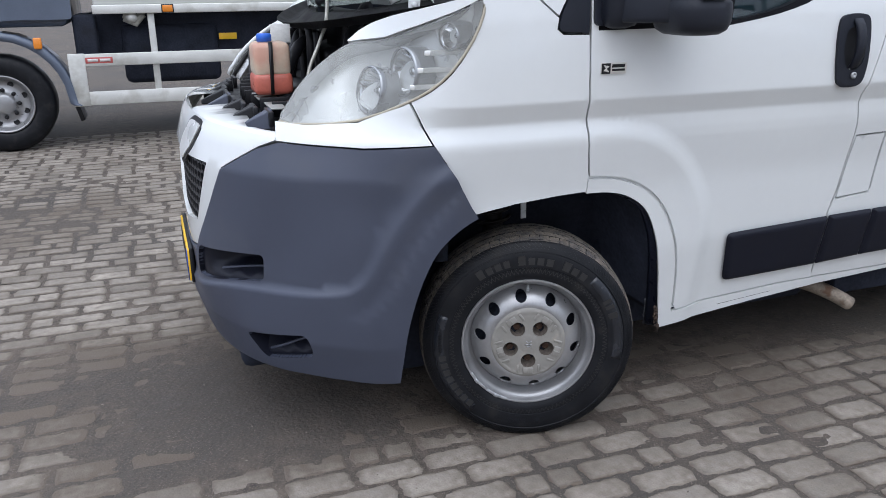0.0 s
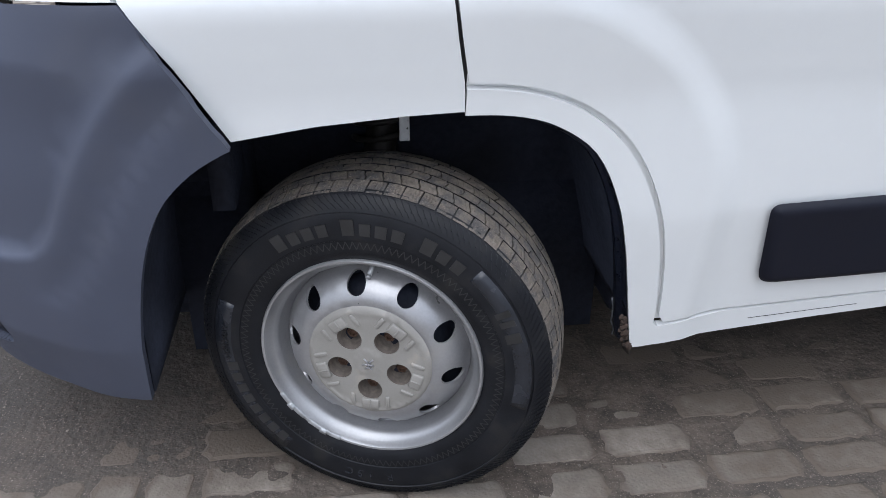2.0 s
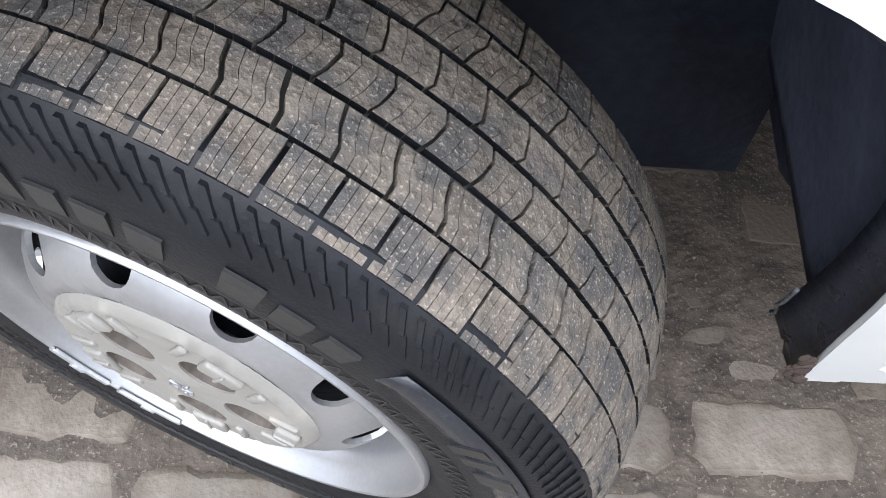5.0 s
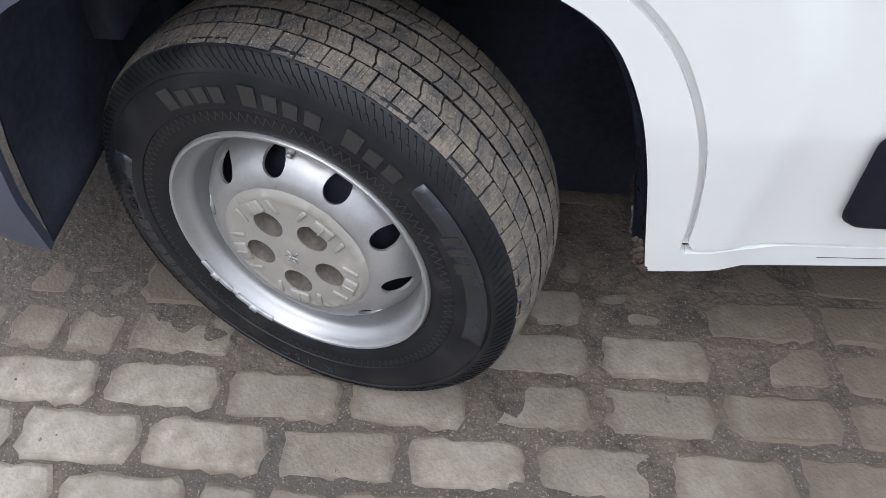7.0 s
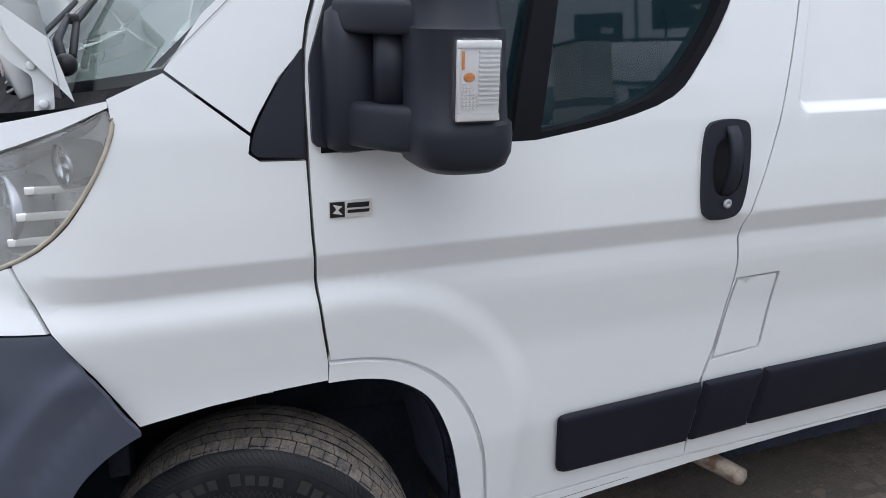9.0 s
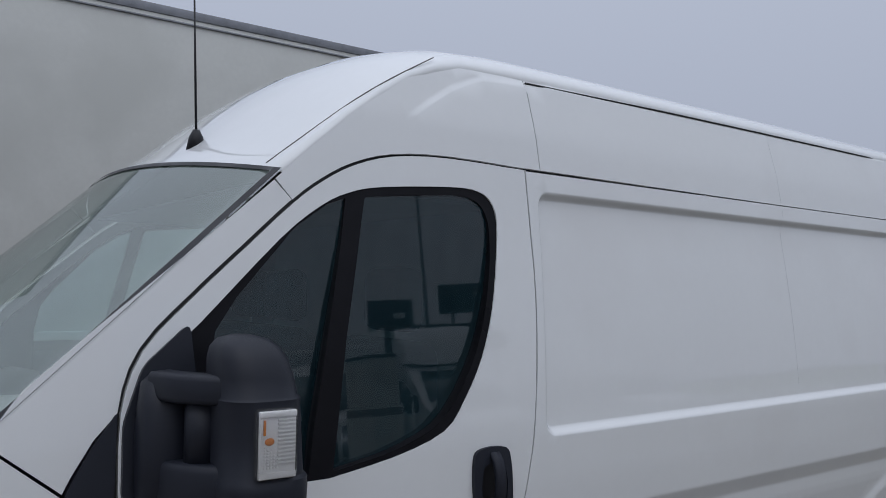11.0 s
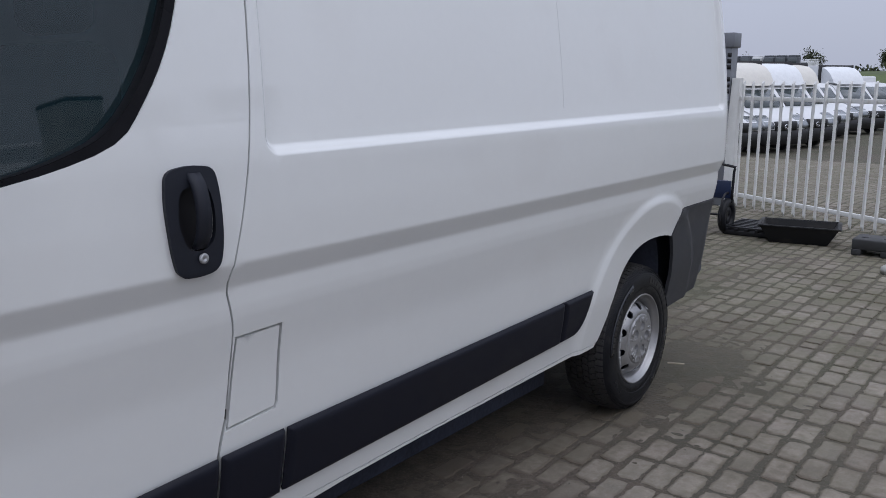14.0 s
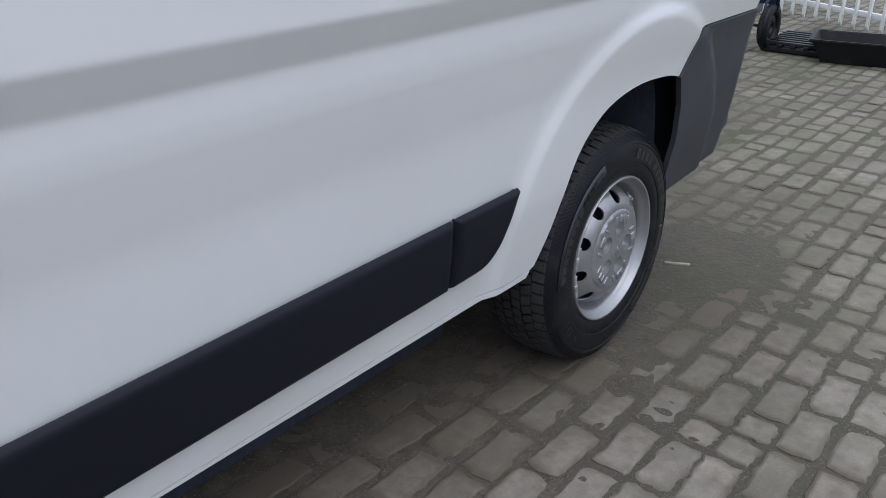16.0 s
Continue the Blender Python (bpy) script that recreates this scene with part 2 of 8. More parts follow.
# ---- helpers for building ----
def link_mesh(name, bm, mat, parent=None, label="", smooth=True):
    me = bpy.data.meshes.new(name)
    bmesh.ops.recalc_face_normals(bm, faces=bm.faces[:])
    for f in bm.faces:
        f.smooth = smooth
    bm.to_mesh(me)
    bm.free()
    for mt in (mat if isinstance(mat, (list, tuple)) else [mat]):
        me.materials.append(mt)
    ob = new(name, me)
    if parent is not None:
        ob.parent = parent
    if label:
        ob["label"] = label
    return ob


def part(name, bm, mat, parent, label="", smooth=True):
    return link_mesh(name, bm, mat, parent, label, smooth)


def thing(name, label, category, at=(0, 0, 0), group="", kind=""):
    ob = new(name)
    ob.empty_display_size = 0.1
    ob.location = at
    return tagged(ob, label, category, group, kind)


def sharpen(bm, angle=32):
    bm.normal_update()
    for ed in bm.edges:
        if len(ed.link_faces) == 2 and ed.calc_face_angle(0) > radians(angle):
            ed.smooth = False


def box(bm, lo, hi, bevel=0.0, seg=2):
    c = [(a + b) / 2 for a, b in zip(lo, hi)]
    s = [max(1e-4, b - a) for a, b in zip(lo, hi)]
    r = bmesh.ops.create_cube(bm, size=1, matrix=Matrix.Translation(c) @ Matrix.Diagonal((*s, 1)))
    if bevel:
        eds = list({ed for v in r["verts"] for ed in v.link_edges})
        bmesh.ops.bevel(bm, geom=eds, offset=min(bevel, min(s) * 0.45), segments=seg, affect="EDGES", profile=0.5)


def tube(bm, pts, r, seg=8, closed=False, r2=None):
    """A round bar along points; tapers to r2."""
    pts = [Vector(p) for p in pts]
    rings = []
    n = len(pts)
    for i, p in enumerate(pts):
        d = (pts[(i + 1) % n] - pts[i - 1]) if closed else (pts[min(i + 1, n - 1)] - pts[max(i - 1, 0)])
        d.normalize()
        side = d.cross(Vector((0, 0, 1)))
        if side.length < 0.05:
            side = d.cross(Vector((1, 0, 0)))
        side.normalize()
        up = side.cross(d)
        rr = r if r2 is None else r + (r2 - r) * i / max(1, n - 1)
        rings.append([bm.verts.new(p + rr * (math.cos(a) * side + math.sin(a) * up)) for a in (2 * math.pi * k / seg for k in range(seg))])
    for i in range(n if closed else n - 1):
        a, b = rings[i], rings[(i + 1) % n]
        for k in range(seg):
            bm.faces.new((a[k], a[(k + 1) % seg], b[(k + 1) % seg], b[k]))
    if not closed:
        bm.faces.new(rings[0][::-1])
        bm.faces.new(rings[-1])


def revolve(bm, prof, seg=64, closed=True, mat_of=None):
    """Turns a profile of (radius, y) about the y axis."""
    rings = [[bm.verts.new((r * math.cos(2 * math.pi * k / seg), y, r * math.sin(2 * math.pi * k / seg))) for k in range(seg)] for r, y in prof]
    m = len(prof)
    for i in range(m if closed else m - 1):
        a, b = rings[i], rings[(i + 1) % m]
        for k in range(seg):
            f = bm.faces.new((a[k], a[(k + 1) % seg], b[(k + 1) % seg], b[k]))
            if mat_of:
                f.material_index = mat_of(i)
    return rings


def smoothed(pts, closed=True, n=4):
    """Catmull-Rom curve through 2D points."""
    out, m = [], len(pts)
    for i in range(m if closed else m - 1):
        p = [Vector(pts[(i + k) % m] if closed else pts[min(max(i + k, 0), m - 1)]) for k in (-1, 0, 1, 2)]
        for j in range(n):
            t = j / n
            out.append(0.5 * ((2 * p[1]) + (p[2] - p[0]) * t + (2 * p[0] - 5 * p[1] + 4 * p[2] - p[3]) * t * t + (3 * p[1] - p[0] - 3 * p[2] + p[3]) * t ** 3))
    if not closed:
        out.append(Vector(pts[-1]))
    return [tuple(v) for v in out]


def rounded(pts, r=0.02, n=4):
    """A 2D polygon with rounded corners; r one radius or one for each corner."""
    out, m = [], len(pts)
    for i in range(m):
        a, b, c = Vector(pts[i - 1]), Vector(pts[i]), Vector(pts[(i + 1) % m])
        rr = r[i] if isinstance(r, (list, tuple)) else r
        k1, k2 = min(rr, (a - b).length * 0.45), min(rr, (c - b).length * 0.45)
        p, q = b + (a - b).normalized() * k1, b + (c - b).normalized() * k2
        if rr <= 0:
            out.append(tuple(b))
            continue
        for j in range(n + 1):
            t = j / n
            out.append(tuple((1 - t) ** 2 * p + 2 * t * (1 - t) * b + t * t * q))
    return out


from mathutils.geometry import delaunay_2d_cdt


def inside(p, poly):
    x, y, c, j = p[0], p[1], False, len(poly) - 1
    for i in range(len(poly)):
        (x1, y1), (x2, y2) = poly[i], poly[j]
        if (y1 > y) != (y2 > y) and x < (x2 - x1) * (y - y1) / (y2 - y1) + x1:
            c = not c
        j = i
    return c


def dense(poly, step):
    out = []
    for i in range(len(poly)):
        a, b = Vector(poly[i]), Vector(poly[(i + 1) % len(poly)])
        k = max(1, math.ceil((b - a).length / step))
        out += [tuple(a.lerp(b, j / k)) for j in range(k)]
    return out


def sheet(outline, surf, step=0.03, thick=0.014, off=0.0, holes=(), lines=()):
    """A panel cut to an outline in (u, z), laid on the surface, with rolled-in edges and the surface's own normals."""
    loops = [dense(outline, step)] + [dense(h, step) for h in holes]
    pts, edges = [], []
    for lp in loops:
        k = len(pts)
        pts += lp
        edges += [(k + i, k + (i + 1) % len(lp)) for i in range(len(lp))]
    rim = np.array(pts)
    extra = [q for ln in lines for i in range(len(ln) - 1) for q in strung(ln[i], ln[i + 1], 0.028 if len(ln) == 2 else min(step, 0.014))]
    us, zs = [p[0] for p in outline], [p[1] for p in outline]
    gu, gz = np.meshgrid(np.arange(min(us) + step * 0.5, max(us), step), np.arange(min(zs) + step * 0.5, max(zs), step))
    grid = np.c_[gu.ravel(), gz.ravel()]
    if extra:
        ex = np.array(extra)
        ok = np.array([((ex - g) ** 2).sum(1).min() > max(0.022, step * 0.45) ** 2 for g in grid]) if len(grid) else []
        grid = np.r_[ex, grid[ok]]
    keep = within(grid, outline)
    for h in holes:
        keep &= ~within(grid, h)
    grid = grid[keep]
    lim = (min(step, 0.03) * 0.4) ** 2
    pts += [tuple(g) for g in grid if ((rim - g) ** 2).sum(1).min() > lim]
    vs, _, fs, *_ = delaunay_2d_cdt([Vector(p) for p in pts], edges, [], 0, 1e-6)
    flat = np.array([(v.x, v.y) for v in vs])
    cen = np.array([flat[list(f)].mean(0) for f in fs])
    good = within(cen, outline)
    for h in holes:
        good &= ~within(cen, h)
    co, nor = [], []
    for v in vs:
        p, nrm = on_body(surf, v.x, v.y)
        co.append(p + nrm * off)
        nor.append(nrm)
    faces, count = [], {}
    for f, g in zip(fs, good):
        if not g:
            continue
        f = list(f)
        n3 = (co[f[1]] - co[f[0]]).cross(co[f[2]] - co[f[0]])
        if n3.dot(nor[f[0]]) < 0:
            f.reverse()
        faces.append(f)
        for i in range(len(f)):
            e_ = (f[i], f[(i + 1) % len(f)])
            count[frozenset(e_)] = None if frozenset(e_) in count else e_
    used = sorted({i for f in faces for i in f})
    idx = {o: i for i, o in enumerate(used)}
    verts = [co[o] for o in used]
    polys = [[idx[i] for i in f] for f in faces]
    normals = [nor[i] for f in faces for i in f]
    for e_ in count.values():
        if e_ is None:
            continue
        i, j = e_
        k = len(verts)
        verts += [co[j], co[i], co[i] - nor[i] * thick, co[j] - nor[j] * thick]
        polys.append([k, k + 1, k + 2, k + 3])
        fn = (co[j] - co[i]).cross(nor[i])
        normals += [fn.normalized() if fn.length > 1e-9 else nor[i]] * 4
    return verts, polys, normals


def strung(a, b, step):
    k = max(1, math.ceil(math.dist(a, b) / step))
    return [(a[0] + (b[0] - a[0]) * j / k, a[1] + (b[1] - a[1]) * j / k) for j in range(k)]


def within(points, poly):
    p, q = np.array(poly), np.roll(np.array(poly), 1, 0)
    res = np.zeros(len(points), bool)
    for (x1, y1), (x2, y2) in zip(p, q):
        if y1 == y2:
            continue
        res ^= ((y1 > points[:, 1]) != (y2 > points[:, 1])) & (points[:, 0] < (x2 - x1) * (points[:, 1] - y1) / (y2 - y1) + x1)
    return res


def sheet_part(name, data, mat, parent, label=""):
    verts, polys, normals = data
    me = bpy.data.meshes.new(name)
    me.from_pydata([tuple(v) for v in verts], [], polys)
    me.materials.append(mat)
    me.shade_smooth()
    me.normals_split_custom_set([tuple(n) for n in normals])
    ob = new(name, me)
    ob.parent = parent
    if label:
        ob["label"] = label
    return ob


def on_body(surf, u, z, h=0.004):
    p = Vector(surf(u, z))
    du, dz = Vector(surf(u + h, z)) - Vector(surf(u - h, z)), Vector(surf(u, z + h)) - Vector(surf(u, z - h))
    nrm = du.cross(dz).normalized()
    return p, (-nrm if surf is skin_far else nrm)


# ---- the van's skin ----
# u runs along the flank (u = x from the front axle) and, before U_NOSE, round the nose; z is the height.
SKIN_Z = (0.20, 0.28, 0.45, 0.62, 0.85, 0.974, 1.004, 1.049, 1.106, 1.2, 1.33, 1.40, 1.48, 1.56, 1.64, 1.72, 1.81, 1.9, 2.07, 2.2, 2.36, 2.45)
SKIN_Y = (0.07, 0.045, 0.012, -0.02, -0.040, -0.058, -0.060, -0.059, -0.086, -0.089, -0.086, -0.0800, -0.0722, -0.0632, -0.0531, -0.0419, -0.0279, -0.012, 0.015, 0.038, 0.082, 0.13)
_zs = np.linspace(0.2, 2.45, 901)
_ys = np.interp(_zs, SKIN_Z, SKIN_Y)
_k = np.hanning(7)
_ys = np.convolve(np.pad(_ys, 3, mode="edge"), _k / _k.sum(), "valid")
U_NOSE, NOSE, HALF, MID = -0.2, 0.764, 0.975, 0.945
_th = np.linspace(0, math.pi / 2, 500)
_px = U_NOSE - NOSE * np.sin(_th) ** (2 / 2.2)
_py = MID - HALF * np.clip(np.cos(_th), 0, 1) ** (2 / 2.6)
_ps = np.r_[0, np.cumsum(np.hypot(np.diff(_px), np.diff(_py)))]
NOSE_LEN = float(_ps[-1])


def ramp(x, a, b):
    t = min(1.0, max(0.0, (x - a) / (b - a)))
    return t * t * (3 - 2 * t)


def rect_dist(u, z, u0, u1, z0, z1, r):
    """Signed distance to a rounded rectangle, negative inside."""
    dx, dz = abs(u - (u0 + u1) / 2) - (u1 - u0) / 2 + r, abs(z - (z0 + z1) / 2) - (z1 - z0) / 2 + r
    return math.hypot(max(dx, 0), max(dz, 0)) + min(max(dx, dz), 0) - r


def relief(u, z):
    """Pressed shapes of the flank, outward in metres."""
    h = 0.0
    if u < 1.0:
        d = z - 1.02 if u < 0.22 else math.hypot(u - 0.22, max(0, z - 0.6)) - 0.42 if z > 0.6 else u - 0.64
        h += 0.016 * (1 - ramp(d, -0.035, 0.035)) * ramp(u, -0.7, -0.25)
    if u > 2.7:
        d = math.hypot(u - 3.45, z - 0.44) - 0.555 if z > 0.44 else abs(u - 3.45) - 0.555
        h += 0.016 * (1 - ramp(d, -0.03, 0.02)) * (1 if z > 0.44 else 1)
    if 1.2 < u and 1.25 < z < 2.1:
        d = rect_dist(u - 0.043 * (z - 1.332) / 0.69 * (4.1 - u) / 2.8, z - 0.02 * (u - 1.275) / 2.8 * (2.026 - z) / 0.69 + 0.014 * (u - 1.275) / 2.8 * (z - 1.332) / 0.69, 1.275, 4.10, 1.332, 2.026, 0.04)
        t = min(1.0, max(0.0, (d + 0.020) / 0.020))
        h -= 0.022 * (1 - t * t * (3 - 2 * t) * 0.35 - t * 0.65)
    if 0.84 < u < 1.40 and z > 2.1:
        d = z - float(np.interp(u, (0.86, 0.946, 1.04, 1.164, 1.34), (2.17, 2.232, 2.292, 2.344, 2.352)))
        h -= 0.007 * ramp(d, -0.006, 0.020) * ramp(u, 0.84, 0.98)
    return h


def skin(u, z):
    """The body's surface. Low down it tucks in under the flank."""
    x, y, zz = shell(u, z)
    d = float(np.interp(z, (0.45, 0.62, 0.82, 0.98, 1.05), (0.032, 0.028, 0.020, 0.005, 0.0)))
    if d > 0:
        near = 1 - ramp(-u, 0.3, 0.9)
        x, y, zz = x + d * near * min(0.8, max(-0.3, 0.7 * u + 0.07)), y + d * near, zz - d * near * (1.3 - z) / 1.3
    return (x, y, zz)


def shell(u, z):
    y = float(np.interp(z, _zs, _ys))
    if u >= U_NOSE:
        tail = max(0.0, u - 4.12)
        return (u, y - relief(u, z) + tail * tail * 6.0, z)
    s = U_NOSE - u
    if s > NOSE_LEN:
        x, yy, z = shell(U_NOSE - 2 * NOSE_LEN + s, z)
        return (x, 2 * MID - yy, z)
    x, yy = float(np.interp(s, _ps, _px)), float(np.interp(s, _ps, _py))
    ds = 0.012
    s0, s1 = max(0, s - ds), min(NOSE_LEN, s + ds)
    tx, ty = np.interp(s1, _ps, _px) - np.interp(s0, _ps, _px), np.interp(s1, _ps, _py) - np.interp(s0, _ps, _py)
    n = math.hypot(tx, ty)
    nx, ny = float(ty / n), float(-tx / n)
    w = ramp(s, 0.0, 0.4)
    k = float(np.interp(z, (0.2, 0.27, 0.4, 0.6, 0.9, 1.0, 1.15, 1.4), (0.09, 0.05, 0.012, 0, 0, 0.03, 0.12, 0.32))) * w
    return (x + nx * k, yy + ny * k + (y + 0.03) * (1 - w) - relief(u, z) * (1 - ramp(s, 0.15, 0.7)), z)


def skin_far(u, z):
    x, y, zz = skin(u, z)
    return (x, 2 * MID - y, zz)


# ledge of the front bumper, sweeping up into the arch flare
LEDGE = smoothed([(-1.75, 0.455), (-1.50, 0.46), (-1.28, 0.472), (-1.1, 0.512), (-0.95, 0.536), (-0.807, 0.548), (-0.65, 0.558), (-0.55, 0.577), (-0.495, 0.630), (-0.455, 0.71), (-0.408, 0.79), (-0.355, 0.862), (-0.295, 0.925), (-0.22, 0.985)], False, 2)
_lo = np.array(LEDGE)


def bumper_skin(u, z):
    """The skin with the bumper's upper face set back behind its ledge and arch flare."""
    if u < U_NOSE - NOSE_LEN:
        x, y, zz = bumper_skin(2 * (U_NOSE - NOSE_LEN) - u, z)
        return (x, 2 * MID - y, zz)
    a, b = _lo[:-1], _lo[1:]
    p = np.array((u, z))
    t = np.clip(((p - a) * (b - a)).sum(1) / ((b - a) ** 2).sum(1), 0, 1)
    gap = a + (b - a) * t[:, None] - p
    d2 = (gap ** 2).sum(1)
    i = int(d2.argmin())
    e_ = b[i] - a[i]
    side = -1 if (e_[0] * (z - a[i][1]) - e_[1] * (u - a[i][0])) > 0 else 1
    d = side * math.sqrt(d2[i])
    arch = ramp(u, -0.60, -0.46)
    wide = 0.016 + 0.022 * arch
    h = (0.016 + 0.008 * arch) * ramp(d, -wide, 0.004 + 0.008 * arch) + 0.006 * ramp(-d, 0.10, 0.35)
    h += 0.007 * arch * ramp(d, 0.066, 0.098) - 0.004 * arch * ramp(d, 0.015, 0.066)
    h += 0.024 * math.exp(-((u + 1.16) / 0.16) ** 2 - ((z - 0.57) / 0.15) ** 2)
    h *= 1 - ramp(z, 0.90, 0.99)
    q = Vector(skin(u, z))
    v = Vector((q.x + 0.1, q.y - MID, 0)).normalized() if u < U_NOSE else Vector((0, -1, 0))
    return tuple(q + v * h)


van = thing("van", "white panel van with grey bumpers and side mouldings, bonnet raised", "van")


def body_panel(name, outline, mat, label="", parent=van, step=0.035, thick=0.016, off=0.0, holes=(), surf=skin, lines=()):
    return sheet_part(name, sheet(outline, surf, step, thick, off, holes, lines), mat, parent, label)


FRONT_ARCH = smoothed([(-0.19, 0.79), (-0.06, 0.810), (0.08, 0.821), (0.17, 0.824), (0.25, 0.820), (0.32, 0.800), (0.389, 0.75), (0.437, 0.66), (0.469, 0.55), (0.492, 0.44), (0.511, 0.345), (0.520, 0.307)], False, 4)
LIP = smoothed([(0.56, 0.37), (0.553, 0.45), (0.535, 0.56), (0.505, 0.655), (0.46, 0.74), (0.402, 0.802), (0.33, 0.845), (0.25, 0.866), (0.172, 0.872)], False, 4)
DOOR_FRONT = smoothed([(0.172, 0.876), (0.160, 0.95), (0.150, 1.03), (0.140, 1.15), (0.135, 1.29), (0.138, 1.48), (0.180, 1.605), (0.29, 1.72), (0.41, 1.83), (0.53, 1.938), (0.61, 1.997), (0.70, 2.045), (0.82, 2.080), (1.0, 2.094), (1.275, 2.088)], False, 3)
DOOR_REAR = smoothed([(1.275, 2.088), (1.272, 1.79), (1.262, 1.62), (1.245, 1.45), (1.222, 1.30), (1.192, 1.17), (1.172, 1.09), (1.170, 1.04), (1.182, 0.97), (1.182, 0.90), (1.165, 0.74), (1.143, 0.645), (1.15, 0.45), (1.16, 0.41)], False, 2)
I_FLAP = 18
WINDOW = [(0.155, 1.295), (0.155, 1.45), (0.20, 1.565), (0.30, 1.662), (0.49, 1.85), (0.60, 1.935), (0.68, 1.974), (0.78, 1.997), (1.00, 2.016), (1.09, 2.012), (1.135, 1.987), (1.154, 1.93), (1.140, 1.82), (1.110, 1.68), (1.064, 1.555), (1.0, 1.45), (0.93, 1.375), (0.78, 1.328), (0.60, 1.298)]
RECESS = rounded([(1.275, 1.332), (4.10, 1.352), (4.10, 2.012), (1.318, 2.026)], 0.05, 6)


def offset_ring(poly, d):
    c = shrink(poly, d)
    return c + [c[0]]


def shrink(poly, d):
    """Moves each corner of a counter-clockwise or clockwise polygon inward by d."""
    area = sum(poly[i - 1][0] * poly[i][1] - poly[i][0] * poly[i - 1][1] for i in range(len(poly)))
    sgn, out = (1 if area > 0 else -1), []
    for i in range(len(poly)):
        a, b, c = Vector(poly[i - 1]), Vector(poly[i]), Vector(poly[(i + 1) % len(poly)])
        e1, e2 = (b - a).normalized(), (c - b).normalized()
        n1, n2 = Vector((-e1.y, e1.x)) * sgn, Vector((-e2.y, e2.x)) * sgn
        m = (n1 + n2)
        m = m / max(0.5, m.length_squared / 2) if m.length > 0.1 else n1
        out.append(tuple(b + m * d))
    return out


G = 0.0025
window_s = smoothed(WINDOW[1:], False, 3)
window_s = [WINDOW[0]] + window_s
# door
CREASES = [[(-0.3, z), (4.3, z)] for z in (0.969, 0.979, 0.989, 0.999, 1.009, 1.019, 1.029, 1.037, 1.042, 1.047, 1.052, 1.057, 1.064, 1.074, 1.086, 1.094, 1.099, 1.104, 1.109, 1.114, 1.121, 1.131, 1.144)]
handle_o = rounded([(1.016, 1.320), (1.072, 1.329), (1.130, 1.322), (1.142, 1.262), (1.144, 1.160), (1.134, 1.108), (1.088, 1.100), (1.032, 1.104), (1.018, 1.165), (1.010, 1.255)], [0.022, 0.03, 0.022, 0.04, 0.03, 0.022, 0.03, 0.022, 0.04, 0.04], 4)
cup_o = rounded([(1.045, 1.283), (1.112, 1.287), (1.126, 1.235), (1.122, 1.170), (1.09, 1.150), (1.055, 1.160), (1.036, 1.215)], 0.02, 3)
door_outline = [(u + G, z) for u, z in DOOR_FRONT[:16]] + [(u + 0.003, z - 0.003) for u, z in DOOR_FRONT[16:-1]] + [(u - G, z - 0.002) for u, z in DOOR_REAR] + [(1.0, 0.405), (0.70, 0.385), (0.575, 0.37)] + [(u + 0.004, z + 0.004) for u, z in LIP[1:]]
front_door = body_panel("front_door", door_outline, WHITE, "white front door with black window frame", holes=[shrink(window_s, 0.004), cup_o], lines=CREASES + [[(0.22 + r * math.cos(radians(a)), 0.6 + r * math.sin(radians(a))) for a in range(-2, 92, 3)] for r in (0.385, 0.405, 0.42, 0.435, 0.455)], step=0.03)
# arch lip and sill
def shifted(line, d):
    out = []
    for i, (u, z) in enumerate(line):
        a, b = Vector(line[max(0, i - 1)]), Vector(line[min(len(line) - 1, i + 1)])
        e_ = (b - a).normalized()
        out.append((u + e_.y * d, z - e_.x * d))
    return out


body_panel("door_seal", shifted(DOOR_FRONT, 0.022) + shifted(DOOR_FRONT, -0.022)[::-1], RUBBER_SEAL, off=-0.014, thick=0.003)
body_panel("door_seal", shifted(DOOR_REAR, 0.022) + shifted(DOOR_REAR, -0.022)[::-1], RUBBER_SEAL, off=-0.014, thick=0.003)
body_panel("door_shut", shifted(LIP, 0.03) + shifted(LIP, -0.03)[::-1], WHITE, off=-0.012, thick=0.003)
lip_outline = shifted(LIP, -0.005)[::-1] + [(0.566, 0.36), (0.549, 0.309)] + FRONT_ARCH[:11:-1]
body_panel("arch_trim", lip_outline, WHITE, off=0.001, step=0.025)
sill_outline = [(0.5665, 0.3605), (0.70, 0.378), (1.0, 0.398), (1.2, 0.404), (2.9, 0.43), (3.045, 0.43), (3.035, 0.415), (2.6, 0.413), (2.0, 0.410), (1.6, 0.400), (1.2, 0.376), (0.9, 0.347), (0.7, 0.324), (0.5495, 0.309)]
body_panel("sill", sill_outline, WHITE, step=0.04)
# fender
fender_outline = [(-0.19, 0.794), (-0.06, 0.814), (0.08, 0.826), (0.169, 0.830), (0.168, 0.876), (0.156, 0.95), (0.146, 1.03), (0.136, 1.15), (0.131, 1.288), (0.05, 1.29), (0.03, 1.305), (0.035, 1.335), (-0.10, 1.445), (-0.145, 1.425), (-0.19, 1.405)] + smoothed([(-0.184, 1.35), (-0.213, 1.285), (-0.268, 1.20), (-0.325, 1.148), (-0.378, 1.118)], False, 3) + [(-0.318, 1.002), (-0.255, 0.91)]
body_panel("front_wing", fender_outline, WHITE, "white front wing", lines=CREASES, step=0.03)
